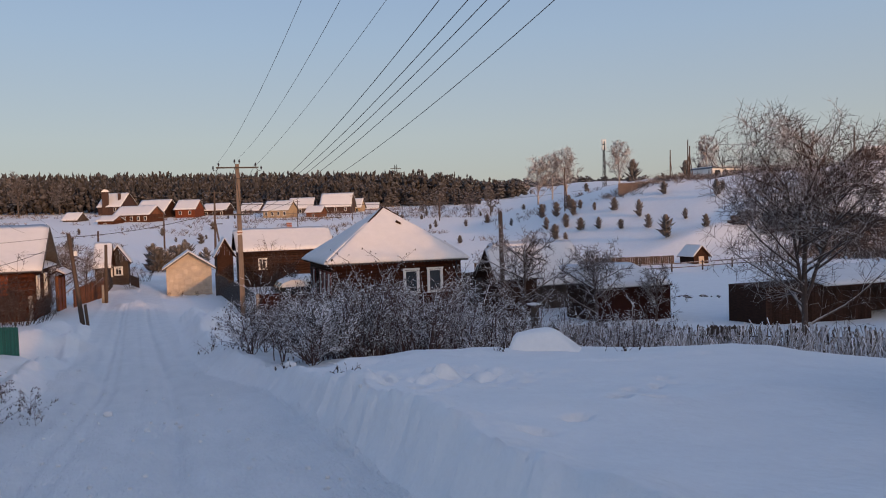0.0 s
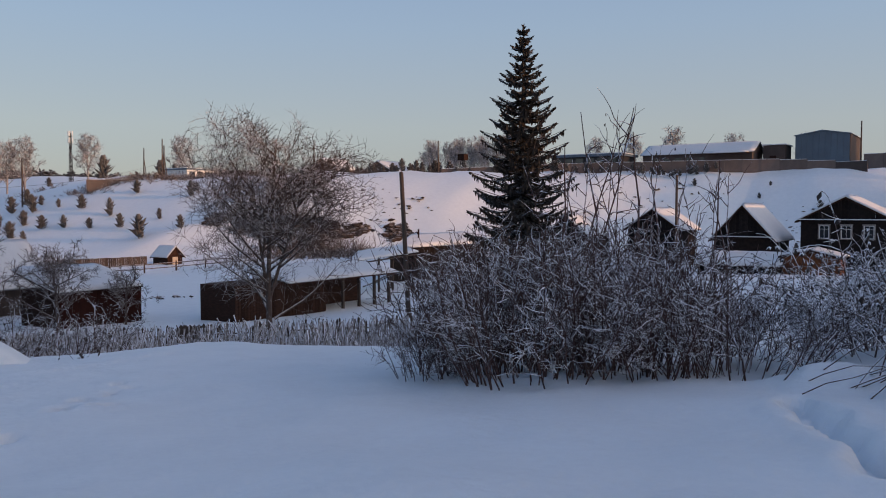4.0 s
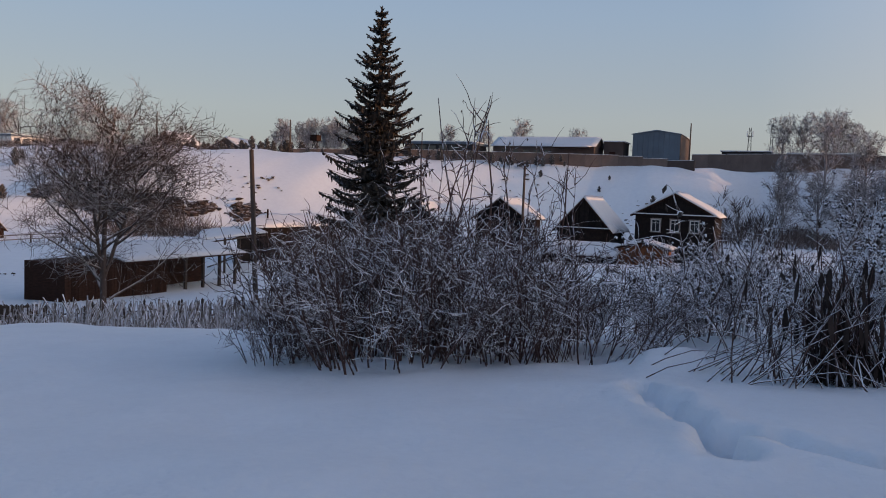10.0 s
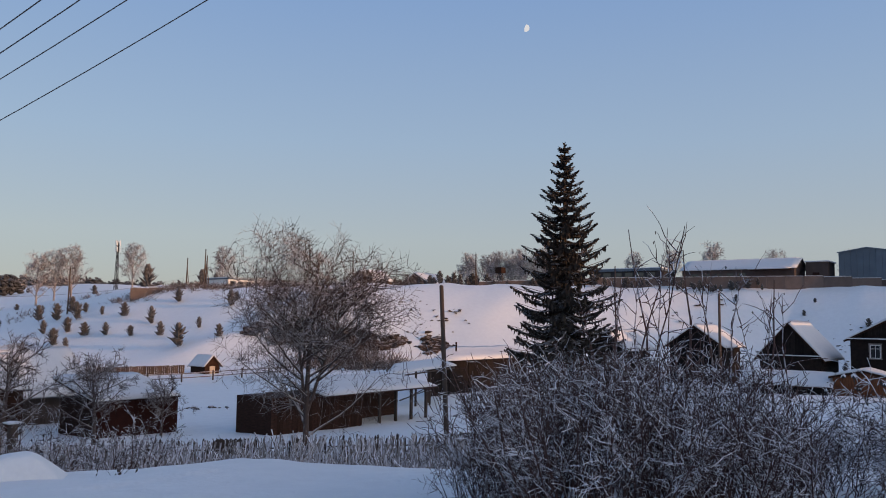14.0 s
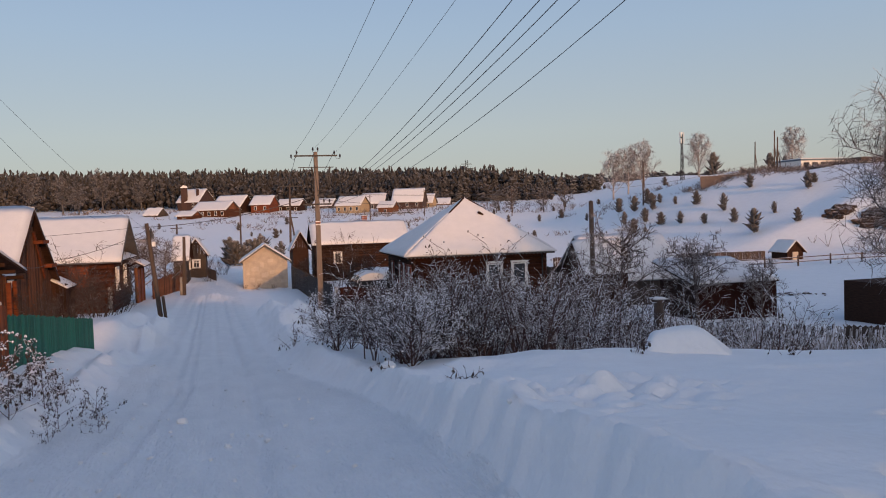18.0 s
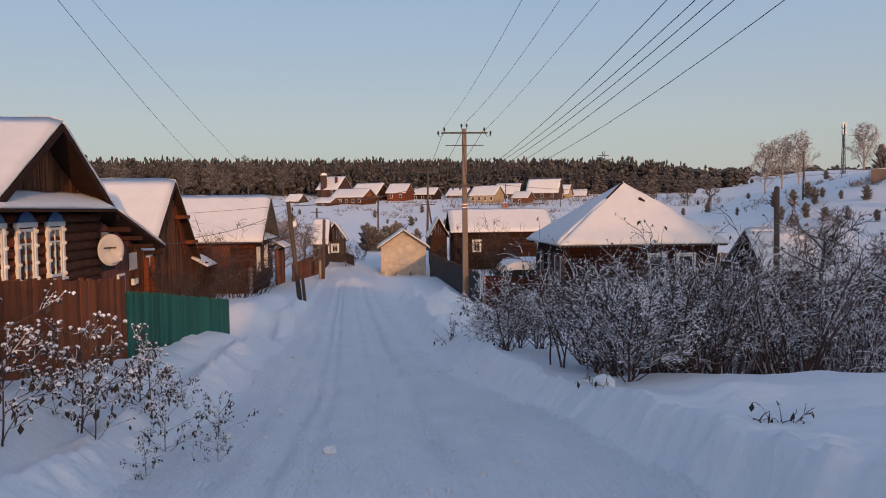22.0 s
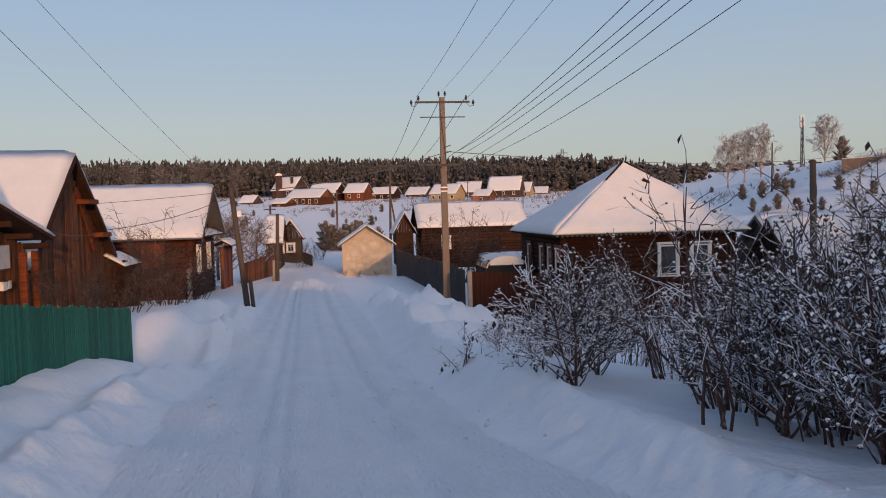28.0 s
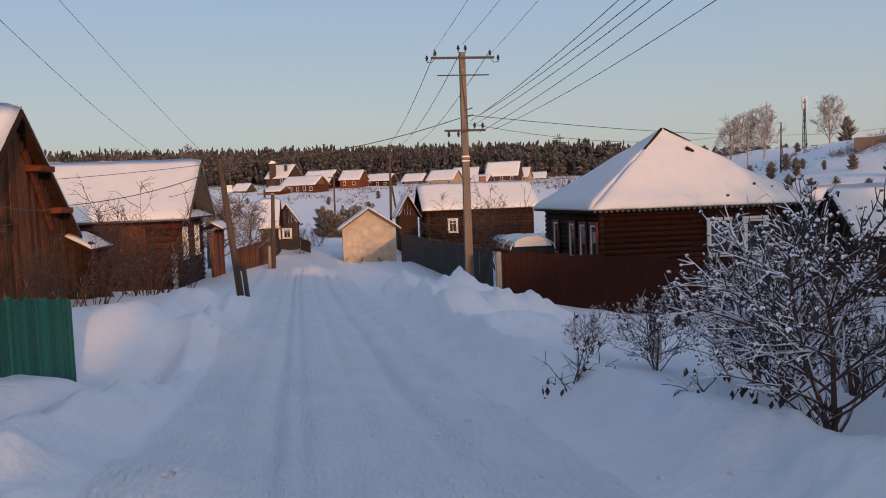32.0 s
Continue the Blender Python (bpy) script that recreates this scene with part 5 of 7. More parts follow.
for y0, s in ((0.42, 1), (-7.0, -1)):
    part("roof_sheet", prism([(y0, 3.62), (-3.3, 6.2), (-3.3, 6.1), (y0, 3.54)], "x", -7.8, 0.12), SLATE, h)
slab("roof_snow", (0.12, 0.42, 3.62), (-7.8, 0.42, 3.62), (-7.8, -3.3, 6.2), (0.12, -3.3, 6.2), 0.32, ROOF_SNOW, h, 28, 14, 53, "deep overhanging snow")
slab("roof_snow", (-7.8, -7.0, 3.62), (0.12, -7.0, 3.62), (0.12, -3.3, 6.2), (-7.8, -3.3, 6.2), 0.32, ROOF_SNOW, h, 20, 10, 54)
part("gable", prism([(-0.1, 3.6), (-6.5, 3.6), (-3.3, 5.95)], "x", -0.12, -0.02), RED_BOARD, h)
for k in range(36):
    bm = bmesh.new()
    bmesh.ops.create_cone(bm, cap_ends=True, segments=6, radius1=0.06, radius2=0.06, depth=0.12, matrix=Matrix.Translation((0.06 - k * 0.22, 0.42, 3.56)) @ Matrix.Rotation(radians(90), 4, "X"))
    part("roof_wave", bm, SLATE, h)


# ---------------------------------------------------------------- plants
def grow(rnd, p, d, length, r, pts=6, bend=0.25, up=0.0, droop=0.0):
    """A wandering shoot: its points and radii."""
    d = d.normalized()
    out, radii = [p.copy()], [r]
    for i in range(pts):
        d = (d + Vector((rnd.gauss(0, bend), rnd.gauss(0, bend), rnd.gauss(0, bend) + up - droop * i / pts)) * 0.4).normalized()
        p = p + d * (length / pts)
        out.append(p.copy())
        radii.append(max(0.0035, r * (1 - 0.75 * (i + 1) / pts)))
    return out, radii, d


def side_way(rnd, d, spread):
    a = d.cross(Vector((rnd.gauss(0, 1), rnd.gauss(0, 1), rnd.gauss(0, 1)))).normalized()
    return (d * (1 - spread) + a * spread).normalized()


def shrub_parts(seed, stems, height, spread, r=0.011, twigs=9, sub=2, lean=0.5, droop=0.35, pods=0.0, leaves=0.0, twig_len=0.4, tr=0.007, pod=1.0):
    rnd = random.Random(seed)
    sv, sf, tv, tf, pv, pf, lv, lf = [], [], [], [], [], [], [], []
    for _ in range(stems):
        a, q = rnd.uniform(0, 2 * math.pi), rnd.random() ** 0.5 * spread
        p = Vector((q * math.cos(a), q * math.sin(a), -0.1))
        h = height * rnd.uniform(0.55, 1.05)
        d = Vector((math.cos(a) * lean * rnd.uniform(0.2, 1.2), math.sin(a) * lean * rnd.uniform(0.2, 1.2), 1))
        pts, radii, _ = grow(rnd, p, d, h, r * rnd.uniform(0.7, 1.4), 7, 0.2, 0.0, droop)
        tube_into(sv, sf, pts, radii, 4)
        for _ in range(twigs):
            k = rnd.randint(2, 6)
            way = (pts[k + 1] - pts[k]).normalized()
            base = pts[k].lerp(pts[k + 1], rnd.random())
            tp, tq, td = grow(rnd, base, side_way(rnd, way, 0.55) + Vector((0, 0, 0.15)), twig_len * rnd.uniform(0.4, 1.3), tr, 5, 0.6, 0.1, 0.25)
            tube_into(tv, tf, tp, tq, 3)
            for _ in range(sub):
                j = rnd.randint(1, 3)
                b, br, bd = grow(rnd, tp[j], side_way(rnd, td, 0.7), twig_len * rnd.uniform(0.15, 0.5), tr * 0.75, 2, 0.3)
                tube_into(tv, tf, b, br, 3)
                if rnd.random() < pods:
                    blob(pv, pf, b[-1], pod * rnd.uniform(0.018, 0.035), rnd)
                if rnd.random() < leaves:
                    leaf(lv, lf, b[-1], rnd)
            if rnd.random() < pods:
                blob(pv, pf, tp[-1], pod * rnd.uniform(0.02, 0.04), rnd)
            if rnd.random() < leaves:
                leaf(lv, lf, tp[-1], rnd)
    return (sv, sf), (tv, tf), (pv, pf), (lv, lf)


def burdock_parts(seed, height, branches=12, fan=0.9, stems=1, twigs=5, heads=3, r=0.018, leaves=0.3, head=0.03, low=0.03):
    """Stout stems that fan out from one foot, forking towards burr heads laden with snow."""
    rnd = random.Random(seed)
    sv, sf, tv, tf, pv, pf, lv, lf = [], [], [], [], [], [], [], []
    turn = rnd.uniform(0, 6.28)
    for k in range(stems):
        a = turn + k * 2.4
        main, mr, _ = grow(rnd, Vector((0, 0, -0.12)), Vector((0.22 * math.cos(a), 0.22 * math.sin(a), 1)) if k else Vector((0.05, 0.03, 1)), height * rnd.uniform(0.85, 1.0), r, 8, 0.1, 0.1)
        tube_into(sv, sf, main, mr, 6)
        limbs = [(main, 3)]
        for i in range(branches):
            f = low + 0.72 * (i + rnd.random()) / branches
            j = min(7, int(f * 8))
            b = a + i * 2.4 + rnd.uniform(-0.5, 0.5)
            d = Vector((math.cos(b) * fan, math.sin(b) * fan, rnd.uniform(0.35, 1.0)))
            bp, br, _ = grow(rnd, main[j].lerp(main[j + 1], f * 8 - j), d, height * rnd.uniform(0.4, 0.8) * (1 - 0.35 * f), r * 0.6, 8, 0.14, 0.08, 0.12)
            tube_into(sv, sf, bp, br, 4)
            limbs.append((bp, 2))
        for way, first in limbs:
            for _ in range(twigs):
                j = rnd.randint(first, 7)
                d = side_way(rnd, (way[j + 1] - way[j]).normalized(), 0.42) + Vector((0, 0, 0.12))
                tp, tq, td = grow(rnd, way[j].lerp(way[j + 1], rnd.random()), d, height * rnd.uniform(0.08, 0.24), r * 0.36, 4, 0.22, 0.05)
                tube_into(tv, tf, tp, tq, 3)
                for _ in range(2):
                    sp, sq, _ = grow(rnd, tp[rnd.randint(1, 3)], side_way(rnd, td, 0.55), height * rnd.uniform(0.03, 0.09), r * 0.3, 2, 0.25, 0.05)
                    tube_into(tv, tf, sp, sq, 3)
                    if rnd.random() < 0.22 and heads:
                        blob(pv, pf, sp[-1], head * rnd.uniform(0.5, 1.0), rnd)
                    if rnd.random() < leaves * 0.6:
                        leaf(lv, lf, sp[-1], rnd)
                for _ in range(rnd.randint(1, max(1, heads))):
                    blob(pv, pf, tp[-1] + Vector((rnd.gauss(0, 1), rnd.gauss(0, 1), rnd.gauss(0, 0.7))) * head, head * rnd.uniform(0.6, 1.15), rnd)
                if rnd.random() < leaves:
                    leaf(lv, lf, tp[2], rnd)
            for _ in range(heads):
                blob(pv, pf, way[-1] + Vector((rnd.gauss(0, 1), rnd.gauss(0, 1), rnd.gauss(0, 0.7))) * head * 1.2, head * rnd.uniform(0.7, 1.3), rnd)
    return (sv, sf), (tv, tf), (pv, pf), (lv, lf)


def blob(vs, fs, p, r, rnd, rough=0.0, flat=1.0):
    n = len(vs)
    for h, w in ((0.4, 0.8), (-0.4, 0.85)):
        for a in range(4):
            k = r * rnd.uniform(0.7 - rough, 1.25 + rough)
            b = (a + 0.5 * (h < 0)) * math.pi / 2
            vs.append(p + Vector((math.cos(b) * w * k, math.sin(b) * w * k, h * k * flat)))
    vs += [p + Vector((0, 0, r * 0.85 * flat)), p - Vector((0, 0, r * 0.85 * flat))]
    for a in range(4):
        b = (a + 1) % 4
        fs += [(n + a, n + b, n + 8), (n + 4 + b, n + 4 + a, n + 9), (n + a, n + 4 + a, n + b), (n + b, n + 4 + a, n + 4 + b)]


def leaf(vs, fs, p, rnd):
    n, s = len(vs), rnd.uniform(0.03, 0.06)
    a = rnd.uniform(0, 6.28)
    u, down = Vector((math.cos(a), math.sin(a), 0)) * s * 0.5, Vector((rnd.uniform(-0.3, 0.3), rnd.uniform(-0.3, 0.3), -1)) * s * 1.8
    w = Vector((-math.sin(a), math.cos(a), 0)) * 0.008
    vs += [p, p + down * 0.5 + u + w, p + down, p + down * 0.5 - u + w, p + down * 0.5 - w]
    fs += [(n, n + 1, n + 4), (n + 1, n + 2, n + 4), (n + 2, n + 3, n + 4), (n + 3, n, n + 4)]


DRY = material("dry_leaf", (0.065, 0.045, 0.036), 0.85, (0.03, 0.023, 0.02), 9.0)
DEAD = material("dead_leaf", (0.055, 0.04, 0.035), 0.9, (0.022, 0.017, 0.016), 6.0, spec=0.15)
POD = frosted("frosted_seed_heads", (0.035, 0.03, 0.032), (0.8, 0.82, 0.87), -0.1, 0.35)
PALE = frosted("frosted_grass", (0.24, 0.2, 0.17), (0.7, 0.71, 0.76), -0.3, 0.4)


def shrub(name, label, seed, at, mat=TWIG, group="", cat="shrub", maker=shrub_parts, **kw):
    t = thing(name, (at[0], at[1], ground_z(*at) - 0.02), label, cat, group)
    meshes = maker(seed, **kw)
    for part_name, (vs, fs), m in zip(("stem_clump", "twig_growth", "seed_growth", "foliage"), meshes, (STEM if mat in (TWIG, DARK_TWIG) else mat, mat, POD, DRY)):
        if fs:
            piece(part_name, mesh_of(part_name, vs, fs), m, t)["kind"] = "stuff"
    return t


def repeat(t, spots, seed):
    rnd = random.Random(seed)
    for x, y, s in spots:
        m = Matrix.Translation((x, y, ground_z(x, y) - 0.03)) @ Matrix.Rotation(rnd.uniform(0, 6.28), 4, "Z")
        c = copy_thing(t, m)
        c.matrix_basis = m @ Matrix.Diagonal((s, s, s * rnd.uniform(0.9, 1.12), 1))


# the thick frosted shrubs at the rim of the field
G1 = "frosted shrubs at the rim of the field"
a = shrub("frosted_shrub", "dense upright shrub with reddish stems, white with rime", 1, (7.1, 5.3), group=G1, stems=95, height=1.6, spread=0.75, r=0.009, twigs=9, sub=2, lean=0.45, droop=0.15, twig_len=0.36, tr=0.0052)
b = shrub("frosted_shrub", "tangled arching shrub covered in rime", 2, (7.9, 3.6), group=G1, stems=48, height=1.35, spread=0.6, r=0.009, twigs=9, sub=3, lean=0.7, droop=0.5, tr=0.0056)
c = shrub("frosted_shrub", "rimed shrub with dark dry leaves still hanging", 3, (9.3, 2.6), mat=WHITE_TWIG, group=G1, stems=20, height=1.75, spread=0.5, twigs=10, sub=2, lean=0.5, droop=0.35, leaves=0.12, pods=0.1)
repeat(a, [(7.6, 6.3, 0.95), (8.3, 5.2, 1.05), (9.0, 6.6, 1.1), (10.4, 7.0, 1.1), (7.7, 4.4, 0.9)], 5)
repeat(b, [(7.0, 6.6, 0.6), (9.3, 4.2, 0.9), (10.6, 2.2, 1.0), (11.6, 0.4, 1.0), (10.1, 0.9, 0.9), (12.6, -1.2, 1.0), (14.3, 1.6, 0.9), (15.2, -2.6, 1.1), (13.4, -0.4, 1.0), (12.0, 3.4, 0.8)], 6)
repeat(c, [(8.7, 1.9, 0.9), (9.6, 0.2, 1.0), (11.8, -2.2, 0.9), (9.3, -0.9, 0.7), (14.0, -3.8, 1.0), (15.9, -5.6, 1.0), (17.6, -7.4, 1.0), (12.6, -3.0, 0.9)], 7)

# tall burdock-like weeds with snow-capped heads
w1 = shrub("tall_weed", "tall dry weed with snow-capped burr heads", 12, (7.95, -0.08), mat=WHITE_TWIG, group="tall dry weeds", cat="weed", maker=burdock_parts, height=1.95, branches=12, fan=0.8, stems=2, twigs=6, heads=4, r=0.019, leaves=0.15, head=0.027, low=0.12)
repeat(w1, [(9.6, -1.5, 0.75), (10.8, 0.9, 0.8), (9.3, 0.7, 0.6), (13.0, -3.2, 0.7), (9.4, -2.6, 0.45), (9.8, 2.6, 0.65), (8.7, 3.0, 0.5)], 13)
w2 = shrub("tall_weed", "bent dry weed with snowy heads at the foot of the mound", 14, (9.2, -3.3), mat=DARK_TWIG, group="tall dry weeds", cat="weed", maker=burdock_parts, height=0.9, branches=7, fan=1.1, twigs=4, heads=3, r=0.01, leaves=0.1, head=0.028)
repeat(w2, [(8.6, -3.9, 0.9), (9.6, -4.4, 1.1), (7.6, -1.2, 0.45), (7.4, -0.75, 0.5)], 17)
# thin saplings standing over the shrubs
s1 = shrub("sapling", "thin bare sapling standing above the shrubs", 15, (16.2, 8.4), group="thin saplings", cat="sapling", stems=7, height=5.7, spread=0.7, r=0.036, twigs=8, sub=1, lean=0.1, droop=0.0, leaves=0.12, twig_len=0.9, tr=0.016, mat=STEM)
repeat(s1, [(17.6, 8.0, 0.95), (14.6, 8.6, 0.75), (18.0, 6.6, 0.8)], 16)

# heap of dead stalks
t = thing("stalk_heap", (7.0, 1.28, ground_z(7.0, 1.28)), "dark heap of dead leaning stalks and leaves", "heap")
rnd = random.Random(21)
vs, fs, lv, lf = [], [], [], []
for k in range(95):
    a = rnd.uniform(0, 6.28)
    p = Vector((0.42 * math.cos(a) * rnd.uniform(0.4, 1.0), 0.42 * math.sin(a) * rnd.uniform(0.4, 1.0) - 0.12, -0.05))
    top = Vector((rnd.gauss(0, 0.13), rnd.gauss(0.08, 0.2), rnd.uniform(0.35, 0.85)))
    pts, radii, _ = grow(rnd, p, top - p, (top - p).length * rnd.uniform(0.6, 1.3), 0.008, 5, 0.3)
    tube_into(vs, fs, pts, radii, 4)
    # long dead leaves hanging along the stalk
    for q in pts[1:]:
        if rnd.random() < 0.85:
            n, ln, b = len(lv), rnd.uniform(0.12, 0.34), rnd.uniform(0, 6.28)
            u = Vector((math.cos(b), math.sin(b), 0)) * rnd.uniform(0.012, 0.03)
            w = Vector((-math.sin(b), math.cos(b), 0)) * rnd.uniform(-0.05, 0.05)
            lv += [q - u * 0.3, q + u * 0.3, q + w + u + Vector((0, 0, -ln * 0.5)), q + w - u + Vector((0, 0, -ln * 0.5)), q + w * 2 + Vector((0, 0, -ln))]
            lf += [(n, n + 1, n + 2, n + 3), (n + 3, n + 2, n + 4)]
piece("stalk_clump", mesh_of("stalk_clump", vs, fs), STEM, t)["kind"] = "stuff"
piece("foliage", mesh_of("foliage", lv, lf), DEAD, t, "blackened hanging dead leaves")["kind"] = "stuff"
vs, fs = [], []
for k in range(75):
    # frosted stalks leaning onto the heap from one side
    p = Vector((rnd.uniform(-0.6, 0.3), rnd.gauss(0.55, 0.5), -0.05))
    top = Vector((rnd.gauss(-0.1, 0.25), rnd.gauss(0.3, 0.35), rnd.uniform(0.3, 1.1)))
    pts, radii, _ = grow(rnd, p, top - p, (top - p).length * rnd.uniform(0.6, 1.3), 0.007, 6, 0.35, 0, 0.3)
    tube_into(vs, fs, pts, radii, 4)
piece("twig_growth", mesh_of("twig_growth", vs, fs), TWIG, t)["kind"] = "stuff"
shrub("dry_sprig", "small bent sprig with snow on its twigs", 23, (6.35, 0.45), cat="sprig", stems=5, height=0.55, spread=0.08, r=0.008, twigs=3, sub=1, lean=0.9, droop=0.9)
shrub("dry_tuft", "tiny dark tuft of dry leaves in the snow", 24, (7.3, -2.75), cat="tuft", stems=6, height=0.22, spread=0.04, r=0.008, twigs=5, sub=1, lean=0.4, droop=0.5, leaves=0.7, twig_len=0.06)

# the roadside thicket before the pyramid-roofed house
G2 = "frosted thicket by the road"
a = shrub("roadside_shrub", "fanning roadside shrub with dark stems and snow-tipped twigs", 31, (1.6, 23.2), mat=DARK_TWIG, group=G2, maker=burdock_parts, height=1.75, branches=14, fan=1.0, stems=2, twigs=9, heads=1, r=0.022, leaves=0.12, head=0.022)
b = shrub("roadside_shrub", "broad tangled shrub thick with rime", 32, (4.2, 19.4), mat=DARK_TWIG, group=G2, stems=24, height=1.75, spread=0.75, r=0.014, twigs=8, sub=3, lean=0.6, droop=0.3, leaves=0.05, pods=0.12, twig_len=0.38, tr=0.0085, pod=0.7)
c = shrub("roadside_shrub", "arching shrub with long bare shoots above", 33, (4.6, 22.0), group=G2, stems=18, height=2.9, spread=0.45, r=0.02, twigs=12, sub=3, lean=0.5, droop=0.3, leaves=0.08, pods=0.2, twig_len=0.5, tr=0.008, pod=0.8)
repeat(a, [(2.05, 24.6, 0.8), (2.6, 25.4, 0.9), (2.1, 27.3, 0.6), (1.75, 28.6, 0.4), (3.1, 21.7, 0.8), (2.3, 17.7, 0.9), (2.5, 19.0, 1.0), (2.6, 20.4, 1.0), (3.4, 18.3, 1.0), (3.9, 21.6, 1.0), (4.2, 23.6, 1.1), (3.0, 26.6, 0.9)], 34)
repeat(b, [(3.8, 18.5, 1.0), (3.3, 20.6, 0.9), (5.6, 18.6, 0.95), (7.2, 19.2, 1.0), (5.4, 21.2, 1.05), (4.3, 21.2, 1.0), (7.0, 21.6, 1.1), (8.8, 20.0, 1.05), (6.4, 24.0, 1.1), (4.6, 24.4, 1.05), (10.4, 19.0, 0.9), (9.8, 22.4, 1.1), (8.4, 25.0, 1.15), (5.2, 27.2, 1.0), (11.8, 21.2, 1.0), (7.2, 27.6, 1.1), (4.4, 29.6, 0.8), (10.8, 26.0, 1.1), (12.8, 23.8, 1.0)], 35)
shrub("low_shrub", "low sparse shrub with dark buds at the road's edge", 37, (0.6, 25.9), cat="shrub", stems=5, height=0.85, spread=0.06, r=0.01, twigs=5, sub=2, lean=0.9, droop=0.2, leaves=0.2, pods=0.2, twig_len=0.3)
repeat(c, [(5.4, 22.9, 1.0), (4.1, 26.2, 0.85), (6.6, 20.4, 0.9), (8.2, 22.6, 0.95), (3.3, 22.6, 0.8), (4.9, 18.4, 0.85), (3.7, 19.8, 0.85), (3.6, 18.7, 0.75), (4.2, 20.4, 0.7), (5.4, 19.6, 0.95)], 36)

y1 = shrub("young_cherry", "slender young cherry with upright shoots and snowy side twigs", 38, (1.95, 20.5), mat=DARK_TWIG, group=G2, cat="sapling", stems=4, height=2.45, spread=0.25, r=0.017, twigs=9, sub=3, lean=0.12, droop=0.0, leaves=0.04, pods=0.15, twig_len=0.6, tr=0.008, pod=0.7)
repeat(y1, [(2.55, 20.7, 0.85), (3.15, 20.7, 1.08), (3.4, 19.6, 0.95), (4.2, 19.8, 1.0)], 39)

# weeds on the fence side
G3 = "dry weeds beside the fence"
a = shrub("dry_weed", "dry leafy weed with snow-tipped burrs beside the fence", 41, (-3.75, 15.3), mat=DARK_TWIG, group=G3, cat="weed", maker=burdock_parts, height=1.25, branches=9, fan=1.0, twigs=4, heads=2, r=0.012, leaves=0.6, head=0.026)
repeat(a, [(-4.2, 16.0, 0.85), (-3.3, 16.1, 0.7), (-3.0, 15.4, 0.5), (-2.75, 16.6, 0.5), (-3.3, 17.4, 0.5), (-2.45, 15.2, 0.32), (-4.0, 14.3, 0.9), (-4.4, 15.2, 1.0), (-3.6, 16.7, 0.75), (-3.9, 17.6, 0.6), (-3.4, 14.7, 0.6), (-2.9, 14.5, 0.35), (-4.3, 13.2, 0.8)], 42)
t1 = shrub("bare_bush", "bare brown bush before the log house", 44, (-7.1, 46.0), group="bare bushes by the houses", cat="bush", stems=18, height=2.4, spread=0.6, r=0.013, twigs=10, sub=3, lean=0.5, droop=0.1, twig_len=0.6, mat=BARE)
repeat(t1, [(-7.4, 44.2, 1.5), (-7.2, 42.2, 1.1), (-7.5, 38.6, 0.8), (-7.4, 36.2, 0.8), (-7.4, 33.2, 0.7), (5.6, 60, 1.7), (7.2, 58.2, 1.8), (-5.2, 90.5, 1.0), (-3.4, 93, 0.9), (-4.4, 84, 0.7), (0.2, 76.3, 0.24), (1.6, 76.3, 0.22), (-0.9, 76.0, 0.2)], 45)

# pale frosted grass and reeds in the garden below: too many to count
vs, fs = [], []
rnd = random.Random(51)
for _ in range(6000):
    k = rnd.random()
    x, y = A.lerp(B, rnd.random()).xy
    x, y = x + rnd.gauss(-0.9, 1.3), y + rnd.gauss(-0.9, 1.3)
    if k < 0.35:
        x, y = rnd.uniform(5, 14), rnd.uniform(20, 31)
    p = Vector((x, y, ground_z(x, y) - 0.05))
    h = rnd.uniform(0.35, 1.25)
    q = p + Vector((rnd.gauss(0, 0.12), rnd.gauss(0, 0.12), h))
    tube_into(vs, fs, [p, p.lerp(q, 0.6), q + Vector((rnd.gauss(0, 0.08), rnd.gauss(0, 0.08), -0.05))], [0.012, 0.014, 0.021], 3)
tagged(piece("frosted_grass", mesh_of("frosted_grass", vs, fs), PALE), "pale frosted grass and reeds along the picket fence", "grass", kind="stuff")


